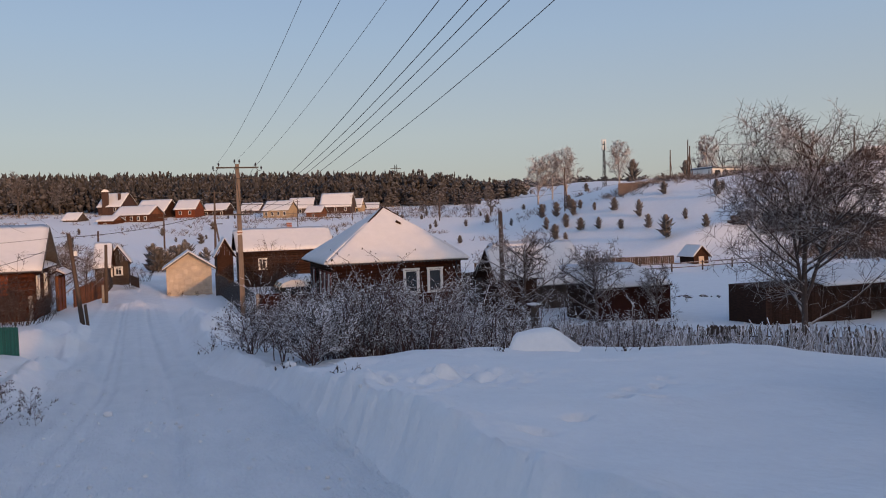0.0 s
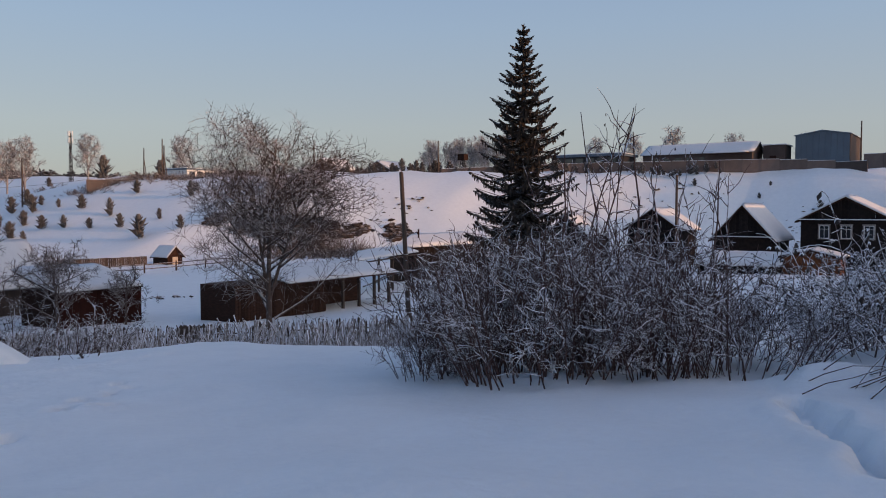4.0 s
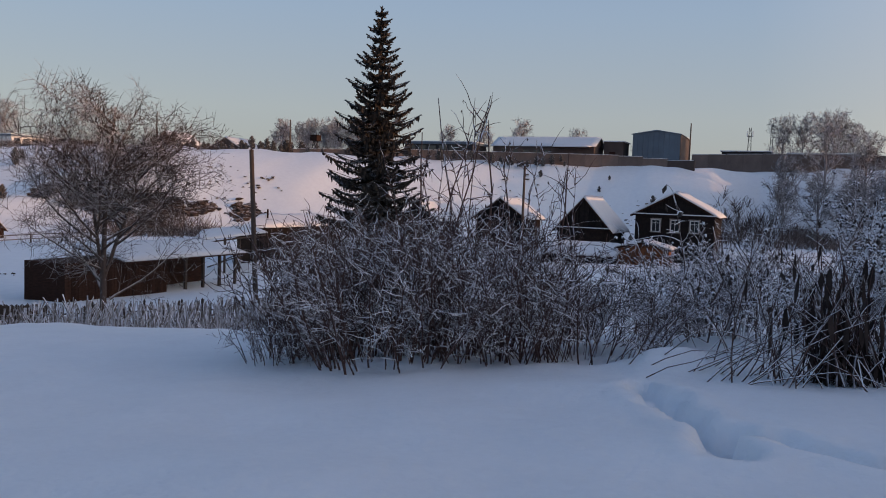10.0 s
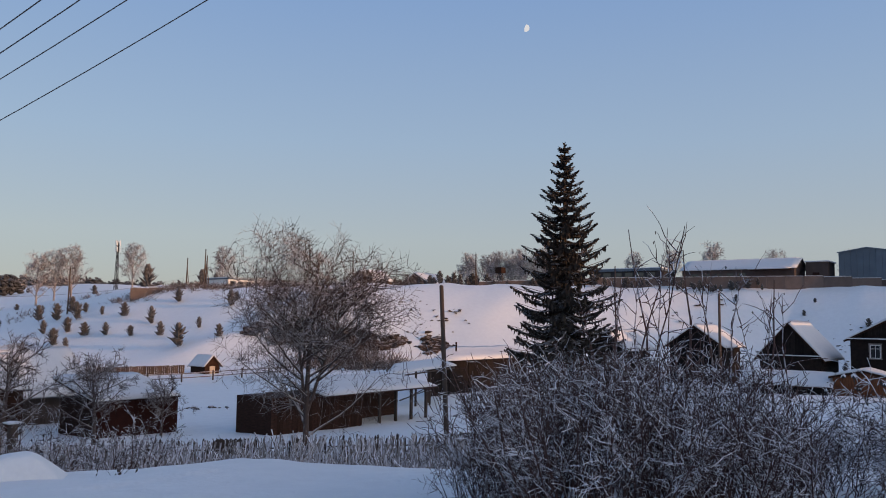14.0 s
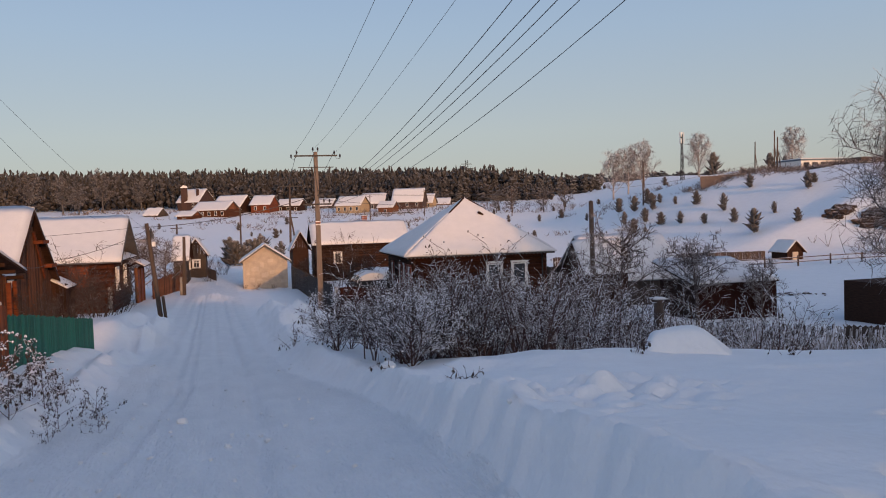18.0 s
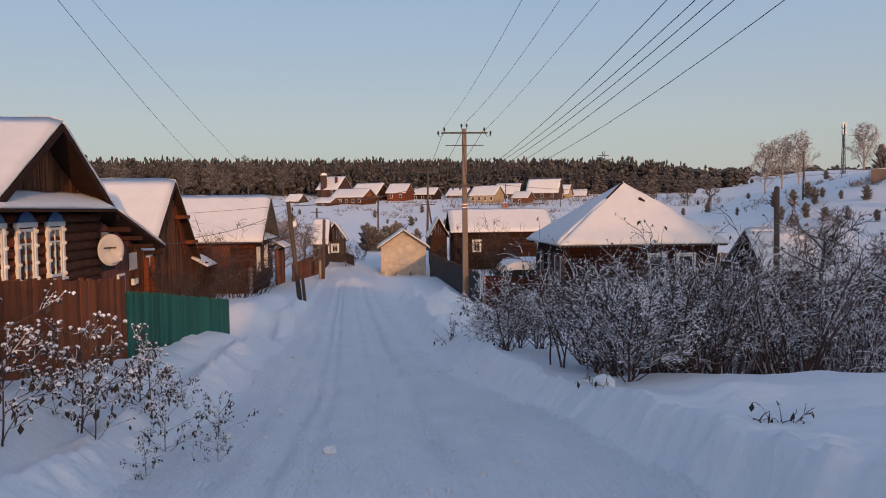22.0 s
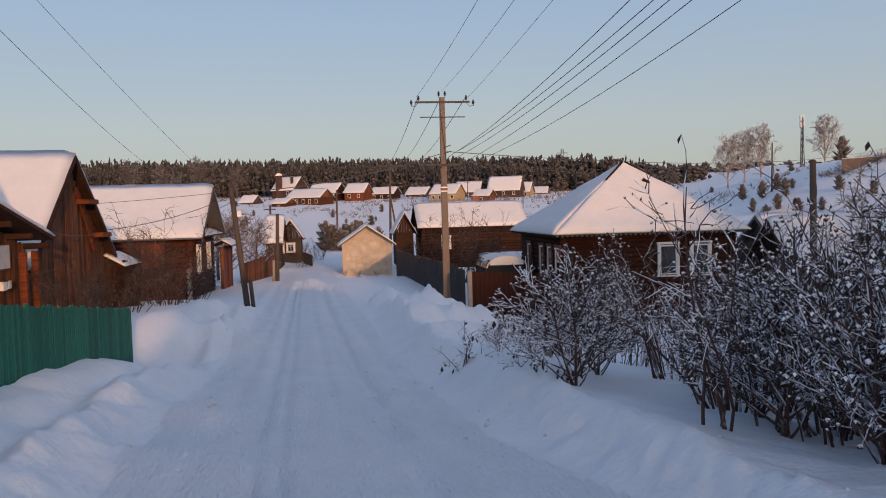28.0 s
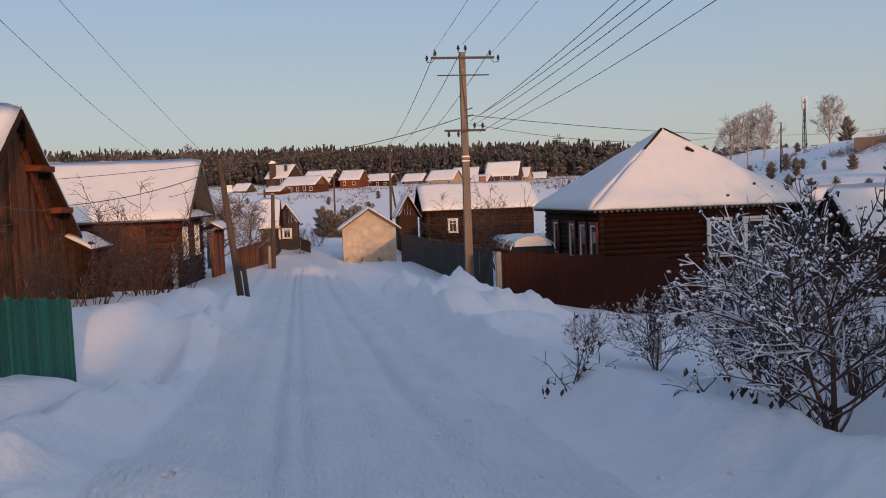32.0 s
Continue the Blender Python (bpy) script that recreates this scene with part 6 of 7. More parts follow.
def tree_parts(seed, height, trunk_r, crown_low, limbs, limb_len, fine=5, twig=4, up=0.35, droop=0.0, lean=(0, 0), limb_up=0.7, tw=1.0, forks=()):
    """A bare tree: trunk, limbs and twiggy crown."""
    rnd = random.Random(seed)
    tv, tf, bv, bf, cv, cf = [], [], [], [], [], []
    pts, radii, _ = grow(rnd, Vector((0, 0, -0.4)), Vector((lean[0], lean[1], 1)), height + 0.4, trunk_r, 12, 0.06, 0.1)
    tube_into(tv, tf, pts, radii, 8)
    stems = [(pts, crown_low)]
    for way in forks:
        fp, fr, _ = grow(rnd, pts[3], Vector((way[0], way[1], 1)), height * way[2], trunk_r * 0.62, 12, 0.07, 0.12)
        tube_into(tv, tf, fp, fr, 7)
        stems.append((fp, 0.25))
    for i in range(limbs):
        pts, crown_low = stems[i % len(stems)]
        f = crown_low + (0.97 - crown_low) * (i + rnd.random()) / limbs
        k = min(11, int(f * 12))
        base = pts[k].lerp(pts[k + 1], f * 12 - k)
        a = i * 2.4 + rnd.uniform(-0.4, 0.4)
        taper = (1 - f) ** 0.45 * 0.8 + 0.3
        d = Vector((math.cos(a), math.sin(a), limb_up * rnd.uniform(0.6, 1.5)))
        lp, lr, _ = grow(rnd, base, d, limb_len * taper * rnd.uniform(0.75, 1.2), trunk_r * 0.34 * taper + 0.012, 7, 0.16, up * 0.4, droop)
        tube_into(bv, bf, lp, lr, 5)
        for _ in range(fine):
            j = rnd.randint(1, 6)
            b = lp[j].lerp(lp[j + 1], rnd.random())
            bp, br, bd = grow(rnd, b, side_way(rnd, (lp[j + 1] - lp[j]).normalized(), 0.55), limb_len * 0.42 * taper * rnd.uniform(0.5, 1.2), 0.016 * tw, 5, 0.22, up * 0.4, droop)
            tube_into(cv, cf, bp, br, 3)
            for _ in range(twig):
                j2 = rnd.randint(1, 4)
                b2 = bp[j2].lerp(bp[j2 + 1], rnd.random())
                tp, tr, td = grow(rnd, b2, side_way(rnd, bd, 0.65), limb_len * 0.2 * rnd.uniform(0.5, 1.3), 0.011 * tw, 3, 0.3, up * 0.3, droop)
                tube_into(cv, cf, tp, tr, 3)
                for _ in range(2):
                    b3, r3, _ = grow(rnd, tp[rnd.randint(1, 2)], side_way(rnd, td, 0.6), limb_len * 0.1, 0.009 * tw, 2, 0.3, 0, droop)
                    tube_into(cv, cf, b3, r3, 3)
    return ((tv, tf), (bv, bf)), (cv, cf)


def bare_tree(name, label, seed, at, mat=BIRCH, group="", **kw):
    t = thing(name, (at[0], at[1], ground_z(*at)), label, "tree", group)
    trunk, crown = tree_parts(seed, **kw)
    trunk, limbs = trunk
    piece("trunk", mesh_of("trunk", *trunk, True), mat, t)
    piece("limb_growth", mesh_of("limb_growth", *limbs, True), mat, t)["kind"] = "stuff"
    piece("crown", mesh_of("crown", *crown), mat, t)["kind"] = "stuff"
    return t


bare_tree("birch", "tall bare birch with a fine frosted crown", 61, (22.4, 25.6), height=8.3, trunk_r=0.135, crown_low=0.14, limbs=54, limb_len=3.9, fine=11, twig=6, up=0.22, droop=0.04, limb_up=0.6, tw=1.0, lean=(0.04, -0.02), forks=((-0.2, 0.16, 0.62), (0.22, -0.2, 0.6)))
ap = bare_tree("apple_tree", "gnarled bare apple tree in the garden", 62, (15.6, 36.5), height=4.4, trunk_r=0.14, crown_low=0.25, limbs=16, limb_len=2.6, fine=7, twig=5, up=0.1, tw=1.5, group="garden trees")
repeat(ap, [(21.4, 39.5, 0.9), (24.0, 44.6, 0.8), (26.0, 40.8, 0.6), (-8.3, 67.0, 0.95), (-7.2, 72.0, 0.8), (-9.6, 70.5, 0.9)], 63)


# spruce: tiers of drooping boughs hung with sprays
def spruce_parts(seed, height, radius, tiers=32, low=0.04):
    rnd = random.Random(seed)
    tv, tf, cv, cf = [], [], [], []
    tube_into(tv, tf, [Vector((0, 0, -0.5)), Vector((0, 0, height * 0.6)), Vector((0.05, 0, height))], [radius * 0.07, radius * 0.035, 0.02], 8)

    def spray(c0, fwd, side, wd, hang):
        i = len(cv)
        tip = c0 + side * wd + fwd * rnd.uniform(0.05, 0.22) + Vector((0, 0, -hang))
        cv.extend([c0 - fwd * 0.08, tip, c0 + fwd * 0.12, c0 + Vector((0, 0, -hang * 0.9 - 0.03)) + side * wd * 0.4])
        cf.extend([(i, i + 1, i + 2), (i, i + 3, i + 1), (i + 3, i + 2, i + 1)])

    def tassel(c0, ln):
        # a hanging twig
        i, a = len(cv), rnd.uniform(0, 6.28)
        u = Vector((math.cos(a), math.sin(a), 0)) * rnd.uniform(0.025, 0.05)
        e = c0 + Vector((rnd.gauss(0, 0.04), rnd.gauss(0, 0.04), -ln))
        cv.extend([c0 - u, c0 + u, c0.lerp(e, 0.6) + u * 1.1, c0.lerp(e, 0.6) - u * 1.1, e])
        cf.extend([(i, i + 1, i + 2, i + 3), (i + 3, i + 2, i + 4)])

    for w in range(tiers):
        f = low + (0.975 - low) * (w / (tiers - 1)) ** 0.92
        tier = radius * (1 - f) ** 0.9 * rnd.uniform(0.82, 1.1) + 0.1
        n = int(8 + 9 * (1 - f))
        for k in range(n):
            a = 2 * math.pi * (k + rnd.uniform(0, 0.9)) / n + w * 1.3
            ln = tier * rnd.choice((0.55, 0.75, 0.9, 1.0, 1.0, 1.15)) * rnd.uniform(0.9, 1.08)
            rise = -0.42 + 0.52 * f + rnd.uniform(-0.08, 0.08)
            out = Vector((math.cos(a), math.sin(a), 0))
            p = Vector((0, 0, height * f + rnd.uniform(-0.12, 0.12)))
            side = Vector((-math.sin(a), math.cos(a), 0))
            steps = max(4, int(ln / 0.1))
            # boughs dip, then lift at the tip
            spine = [p + out * ln * q + Vector((0, 0, ln * (rise * q - 0.1 * math.sin(math.pi * q) + 0.15 * q ** 3))) for q in (i / steps for i in range(steps + 1))]
            tube_into(tv, tf, [spine[0], spine[steps // 2], spine[-1]], [0.035, 0.022, 0.01], 3)
            for i in range(1, steps + 1):
                q = i / steps
                fwd = (spine[i] - spine[i - 1]).normalized()
                wd = (0.08 + 0.4 * min(1.0, 1.5 * (1 - q)) * min(1.0, 0.25 + q * 1.6)) * min(1.0, 0.35 + ln * 0.4)
                for sg in (-1, 1):
                    spray(spine[i], fwd, side * sg, wd * rnd.uniform(0.7, 1.2), rnd.uniform(0.02, 0.1))
                    if rnd.random() < 0.75:
                        tassel(spine[i] + side * sg * wd * rnd.uniform(0.0, 0.8), rnd.uniform(0.1, 0.34) * min(1.0, 0.3 + ln * 0.4))
            spray(spine[-1], out, side, 0.05, -0.03)
            spray(spine[-1], out, -side, 0.05, -0.03)
    for k in range(14):
        a = k * 2.4
        spray(Vector((0.03, 0, height - 0.05 - 0.07 * k)), Vector((0, 0, 1)), Vector((math.cos(a), math.sin(a), 0)), 0.1 + 0.022 * k, -0.03)
    return (tv, tf), (cv, cf)


zb = ground_z(33.2, 19.8)
t = thing("spruce", (33.2, 19.8, zb), "tall dark spruce with drooping frosted branches", "tree")
trunk, crown = spruce_parts(71, 11.05 - zb, 3.9)
piece("trunk", mesh_of("trunk", *trunk), POLE_WOOD, t)
piece("crown", mesh_of("crown", *crown), NEEDLE, t)


# ---------------------------------------------------------------- young pines on the hill
def pine_parts(seed, height, radius):
    rnd = random.Random(seed)
    tv, tf, cv, cf = [], [], [], []
    tube_into(tv, tf, [Vector((0, 0, -0.3)), Vector((0, 0, height))], [0.07, 0.02], 5)
    for w in range(15):
        f = 0.06 + 0.92 * w / 14
        r = radius * math.sin(math.pi * (0.2 + 0.78 * f)) ** 0.8 * (1.1 - 0.45 * f) * 0.85 + 0.12
        for k in range(9):
            a = 2 * math.pi * (k + rnd.random()) / 9
            d = Vector((math.cos(a), math.sin(a), rnd.uniform(0.1, 0.9)))
            p = Vector((0, 0, height * f))
            e = p + d * r * rnd.choice((0.45, 0.7, 0.9, 1.0, 1.25)) * rnd.uniform(0.85, 1.15)
            side = Vector((-math.sin(a), math.cos(a), 0)) * rnd.uniform(0.14, 0.26)
            m = p.lerp(e, 0.6)
            i = len(cv)
            cv += [p, m + side + Vector((0, 0, 0.08)), e + Vector((0, 0, 0.14)), m - side + Vector((0, 0, 0.08)), m + Vector((0, 0, -0.14))]
            cf += [(i, i + 1, i + 2), (i, i + 2, i + 3), (i, i + 4, i + 1), (i + 4, i + 2, i + 1), (i + 4, i + 3, i + 2), (i, i + 3, i + 4)]
    return (tv, tf), (cv, cf)


PINE = frosted("frosted_pine", (0.075, 0.068, 0.062), (0.52, 0.505, 0.51), -0.5, 0.75, patch=3.0)
pines = []
for k in range(3):
    t = thing("young_pine", (74 + k, 140 + 9 * k, ground_z(74 + k, 140 + 9 * k)), "young frosted pine on the snowy hillside", "tree", "young pines on the hill")
    trunk, crown = pine_parts(80 + k, 3.0, 1.15)
    piece("trunk", mesh_of("trunk", *trunk), POLE_WOOD, t)
    piece("crown", mesh_of("crown", *crown), PINE, t)
    pines.append(t)
SPOTS = [(79.1, 157, 2.6), (78.9, 151, 3.8), (78, 144.5, 2.3), (77.2, 137.3, 2), (77.6, 130.7, 3.1), (77.1, 121.7, 3.8), (70.2, 135.9, 3.4), (69.6, 129.1, 2.9), (68.1, 140, 3.1), (65.1, 130.5, 3.6), (64.4, 125.1, 2.4), (71.1, 125.3, 2.8), (71.8, 119.1, 2.2), (73.4, 113.3, 2.9), (70.4, 104.1, 4.4), (78.2, 110, 2.3), (75.1, 100.7, 2.5), (85.6, 126.6, 3), (86.6, 112.9, 3.5), (88.9, 114.3, 2.1), (73.5, 168.9, 2.3), (73.6, 199, 2.4), (78.9, 196.9, 3), (84.3, 173.6, 2.2)]
SPOTS2 = [(136.4, 43, 1.6), (141.7, 40.2, 1.3), (138.2, 32.8, 1.3), (141.1, 31.7, 1), (131.9, 30.9, 1.1), (135.9, 23.1, 1.9), (121.5, 23.9, 2.1), (118, 32.9, 1.9)]
rnd = random.Random(90)
for k in range(44):
    f = rnd.uniform(0.55, 1.5)
    SPOTS2.append((115 + 18 * f + rnd.uniform(-1.5, 1.5), 109 - 46 * f + rnd.uniform(-1, 1), rnd.uniform(1.2, 2.6)))
for k in range(40):
    f = rnd.random()
    SPOTS2.append((119 + 18 * f + rnd.uniform(1.5, 6), 110 - 46 * f + rnd.uniform(-1, 3), rnd.uniform(1.8, 3.4)))
for k in range(26):
    SPOTS2.append((rnd.uniform(112, 128), rnd.uniform(86, 112), rnd.uniform(1.6, 3.0)))
for k in range(22):
    SPOTS2.append((rnd.uniform(-3.4, 4.5), rnd.uniform(104, 128), rnd.uniform(2.2, 4.6)))
for k in range(9):
    SPOTS2.append((rnd.uniform(-13, -8), rnd.uniform(124, 150), rnd.uniform(2.0, 3.6)))
for k in range(22):
    SPOTS2.append((rnd.uniform(-25, 55), rnd.uniform(135, 230), rnd.uniform(1.3, 2.8)))
for k in range(11):
    SPOTS2.append((rnd.uniform(60, 110), rnd.uniform(175, 260), rnd.uniform(1.5, 3.2)))
for k, (x, y, hh) in enumerate(SPOTS + SPOTS2):
    s = hh / 3.9
    m = Matrix.Translation((x, y, ground_z(x, y) - 0.05)) @ Matrix.Rotation(k * 2.1, 4, "Z")
    c = copy_thing(pines[k % 3], m)
    wide = 0.85 + 0.4 * ((k * 7) % 5) / 5
    c.matrix_basis = m @ Matrix.Diagonal((s * wide, s * wide, s, 1))

# clods of bare earth in the cut bank
EARTH = frosted("bare_earth", (0.05, 0.03, 0.021), (0.6, 0.55, 0.53), 0.75, 1.3, patch=1.5)
vs, fs = [], []
for _ in range(2600):
    f, q = rnd.uniform(-0.1, 1.15), rnd.gauss(0.3, 1.6)
    x, y = 80.5 + 15.5 * f + 0.78 * q + rnd.gauss(0, 0.5), 96.5 - 19.5 * f + 0.62 * q + rnd.gauss(0, 0.5)
    if lumps(x, y, 3.5, 33) + 0.25 * (1.3 - abs(q)) > 0:
        blob(vs, fs, Vector((x, y, ground_z(x, y) + 0.05)), rnd.uniform(0.15, 0.8), rnd, 0.45, 0.7)
for cx, cy, n, sp in ((101, 86, 30, 2.0), (104, 79, 14, 2.0), (97, 80, 20, 2.6), (92, 95, 15, 3.0), (132, 25, 40, 2.2), (131, 20, 40, 2.4), (122, 34, 40, 6.0), (116, 52, 30, 7.0), (126, 45, 30, 6.0), (37.0, 51.5, 9, 0.7)):
    for _ in range(n):
        x, y = cx + rnd.gauss(0, sp), cy + rnd.gauss(0, sp)
        blob(vs, fs, Vector((x, y, ground_z(x, y) + 0.05)), rnd.uniform(0.08, 0.45 if cx > 60 else 0.25), rnd, 0.5, 0.4)
tagged(piece("earth_clods", mesh_of("earth_clods", vs, fs), EARTH), "brown clods of bare earth on the snowy bank", "earth", kind="stuff")
FAR_BRUSH = frosted("rimed_brush", (0.1, 0.072, 0.06), (0.42, 0.38, 0.37), 0.05, 0.9, patch=1.0)
# brushwood along the hill's foot and its crest
vs, fs = [], []
for _ in range(4200):
    k = rnd.random()
    if k < 0.45:
        x, y = rnd.gauss(131, 5), rnd.uniform(-60, 14)
    elif k < 0.7:
        x, y = rnd.uniform(82, 120), 0
        y = 138 - (x - 83) * 0.8 + rnd.gauss(2, 2.5)
    elif k < 0.85:
        x, y = rnd.gauss(82, 4), rnd.gauss(80, 5)
    else:
        x, y = rnd.uniform(20, 110), rnd.uniform(240, 300)
    p = Vector((x, y, ground_z(x, y) - 0.1))
    hh = rnd.uniform(0.7, 2.2) * (1.1 if k < 0.45 else 0.55 if k < 0.7 else 1)
    for _ in range(6 if k < 0.45 else 3):
        q = p + Vector((rnd.gauss(0, 0.7), rnd.gauss(0, 0.7), hh * rnd.uniform(0.7, 1.1)))
        tube_into(vs, fs, [p, p.lerp(q, 0.5) + Vector((rnd.gauss(0, 0.15), rnd.gauss(0, 0.15), 0)), q], [0.04, 0.03, 0.02], 3)
for _ in range(200):
    # clumps of bushes over the meadow and round the far houses
    cx, cy = rnd.uniform(-70, 95), rnd.uniform(150, 335)
    if -8 < cx < 6 and cy < 200:
        continue
    for _ in range(rnd.randint(3, 12)):
        x, y = cx + rnd.gauss(0, 1.6), cy + rnd.gauss(0, 1.6)
        p = Vector((x, y, ground_z(x, y) - 0.1))
        for _ in range(4):
            q = p + Vector((rnd.gauss(0, 0.5), rnd.gauss(0, 0.5), rnd.uniform(0.3, 1.2)))
            tube_into(vs, fs, [p, p.lerp(q, 0.5) + Vector((rnd.gauss(0, 0.15), rnd.gauss(0, 0.15), 0)), q], [0.045, 0.035, 0.025], 3)
tagged(piece("brushwood", mesh_of("brushwood", vs, fs), FAR_BRUSH), "frosted brown brushwood at the hill's foot and crest", "bushes", kind="stuff")

# ---------------------------------------------------------------- on the crest of the hill
BRICK_WALL = material("old_brick_wall", (0.085, 0.06, 0.052), 0.9, (0.06, 0.044, 0.038), 0.8, 0.3, 6.0, per_object=0.1)
TAN_WALL = material("weathered_wall", (0.17, 0.125, 0.105), 0.9, (0.12, 0.09, 0.078), 0.8, 0.3, 6.0, per_object=0.12)
STEEL_BLUE = material("blue_grey_steel", (0.10, 0.135, 0.17), 0.5, (0.075, 0.1, 0.13), 0.6, per_object=0.08)


def crest_wall(label, pts, tops, mat):
    f = thing("boundary_wall", (0, 0, 0), label, "wall")
    for (x0, y0), (x1, y1), t0, t1 in zip(pts, pts[1:], tops, tops[1:]):
        n = max(1, int(math.hypot(x1 - x0, y1 - y0) / (3 if abs(t1 - t0) < 0.8 else 1.5)))
        ang = math.atan2(y1 - y0, x1 - x0)
        for k in range(n):
            a, b = k / n, (k + 1) / n
            x, y = x0 + (x1 - x0) * a, y0 + (y1 - y0) * a
            ln = math.hypot(x1 - x0, y1 - y0) / n
            top = t0 + (t1 - t0) * (a + b) / 2
            low = min(ground_z(x, y), ground_z(x0 + (x1 - x0) * b, y0 + (y1 - y0) * b)) - 0.4
            m = Matrix.Translation((x, y, 0)) @ Matrix.Rotation(ang, 4, "Z")
            part("panel", cube(0, ln - 0.12, -0.1, 0.1, low, top), mat, f, at=m)
            part("pillar", cube(ln - 0.12, ln, -0.14, 0.14, low, top + 0.05), mat, f, at=m)
            part("snow_cap", cube(0, ln - 0.12, -0.16, 0.16, top + 0.004, top + 0.07, bevel=0.02), ROOF_SNOW, f, at=m)


crest_wall("long brick boundary wall on the crest, capped with snow", [(83.3, 138.5), (94.4, 131.1), (104.2, 123.3), (118.4, 109.5)], [7.9, 8.3, 9.1, 9.9], TAN_WALL)
crest_wall("long weathered brick wall above the snowy hillside", [(123.4, 86.7), (135.5, 65.7), (147.1, 31.5), (148.6, 22.9)], [10.0, 10.9, 11.1, 10.5], TAN_WALL)
crest_wall("grey concrete wall above the brushwood", [(148.6, 22.9), (147.4, 18)], [10.5, 10.2], BRICK_WALL)
crest_wall("grey concrete wall along the works", [(160, 20), (158, 4), (158, -26), (150, -60)], [12.2, 12.4, 12.2, 12.4], TAN_WALL)

h = thing("steel_hangar", (0, 0, 0), "blue-grey steel hangar with a shallow snowy roof", "hangar")
for k in range(9):
    y = 22.6 + k * 1.03
    top = 16.3 + 0.75 * (1 - abs(y + 0.5 - 27.2) / 4.6)
    part("sheet", cube(162.0 - 0.02 * (k % 2), 162.1, y, y + 1.0, 8, top), STEEL_BLUE, h)
part("wall", cube(162.12, 176, 22.65, 31.8, 8, 16.25), STEEL_BLUE, h)
part("side_wall", cube(162.2, 176, 22.5, 22.62, 8, 16.2), BRICK_WALL, h)
gable_roof(h, "x", 22.3, 32.1, 16.3, 17.1, 161.8, 176.2, STEEL_BLUE, 0.1, 60)
h = thing("brick_workshop", (0, 0, 0), "long brick workshop with a broad snow-covered roof", "workshop")
part("wall", cube(157.5, 166, 38.6, 60, 8, 13.4), BRICK_WALL, h)
plank_gable(h, "y", 38.6, 157.5, 166, 13.4, 161.7, 15.3, BRICK_WALL, width=1.0, out=-1)
gable_roof(h, "y", 157.0, 166.5, 13.3, 15.4, 38.1, 60.4, SLATE, 0.25, 61)
part("canopy", cube(155.2, 157.4, 39, 46.5, 13.0, 13.12), DARK_LOG, h)
slab("canopy_snow", (155.2, 39, 13.12), (155.2, 46.5, 13.12), (157.4, 46.5, 13.3), (157.4, 39, 13.3), 0.3, ROOF_SNOW, h, 8, 4, 62)
for k in range(5):
    part("window", cube(157.44, 157.52, 47.5 + k * 2.3, 48.8 + k * 2.3, 11.3, 12.6), GLASS, h)
h = thing("brick_annex", (0, 0, 0), "small brick annex beside the hangar", "building")
part("wall", cube(161, 167, 33.5, 37.4, 8, 14.6), BRICK_WALL, h)
part("roof_snow", cube(160.7, 167.3, 33.2, 37.6, 14.6, 14.8, bevel=0.05), ROOF_SNOW, h)
part("door", cube(160.93, 160.99, 35, 36.2, 10, 12.6), DARK_LOG, h)
h = thing("long_warehouse", (0, 0, 0), "long grey warehouse with a pale roof line", "warehouse")
part("wall", cube(152, 160, 62.5, 78, 8, 13.2), METAL_GREY, h)
part("roof", cube(151.6, 160.4, 62.1, 78.4, 13.2, 13.7, bevel=0.05), STEEL_BLUE, h)
part("roof_snow", cube(151.7, 160.3, 62.2, 78.3, 13.7, 13.85, bevel=0.05), ROOF_SNOW, h)
for k in range(6):
    part("window", cube(151.93, 151.99, 63.5 + k * 2.4, 65.2 + k * 2.4, 12.0, 12.9), GLASS, h)
h = thing("office_building", (0, 0, 0), "low white and blue building with a flat roof", "building")
part("wall", cube(113, 124, 148, 156, 8, 11.3), WHITE_PAINT, h)
part("roof", cube(112.6, 124.4, 147.6, 156.4, 11.3, 11.6, bevel=0.04), STEEL_BLUE, h)
part("roof_snow", cube(112.7, 124.3, 147.7, 156.3, 11.6, 11.75, bevel=0.04), ROOF_SNOW, h)
for k in range(5):
    part("window", cube(113.6 + k * 2.1, 115 + k * 2.1, 147.93, 147.99, 9.8, 10.9), GLASS, h)
part("annex", cube(124.4, 131, 144, 150, 8, 11.6), BRICK_WALL, h, "brick annex")
h = thing("low_sheds", (0, 0, 0), "row of dark flat sheds along the crest", "sheds")
for x, y, dx, dy, z in ((165, 6, 6, 9, 13.2), (163, -9, 6, 12, 12.8), (158, -30, 6, 16, 13.0), (170, -52, 8, 18, 14.2)):
    part("wall", cube(x, x + dx, y, y + dy, 8, z), METAL_GREY, h)
    part("roof_snow", cube(x - 0.3, x + dx + 0.3, y - 0.3, y + dy + 0.3, z, z + 0.2, bevel=0.05), ROOF_SNOW, h)

# mansard cottages beyond the wall
simple_house("cottage", "brick cottage with a dark roof behind the wall", 128, 135, 118, 125, 7, 11.3, 13.6, "x", BRICK_WALL, SLATE, 0.4, 0.2, 63, width=0.8)
simple_house("cottage", "brick cottage with a snowy roof behind the wall", 138, 146, 110, 118, 7, 11.0, 13.2, "x", BRICK_WALL, SLATE, 0.4, 0.2, 64, width=0.8)


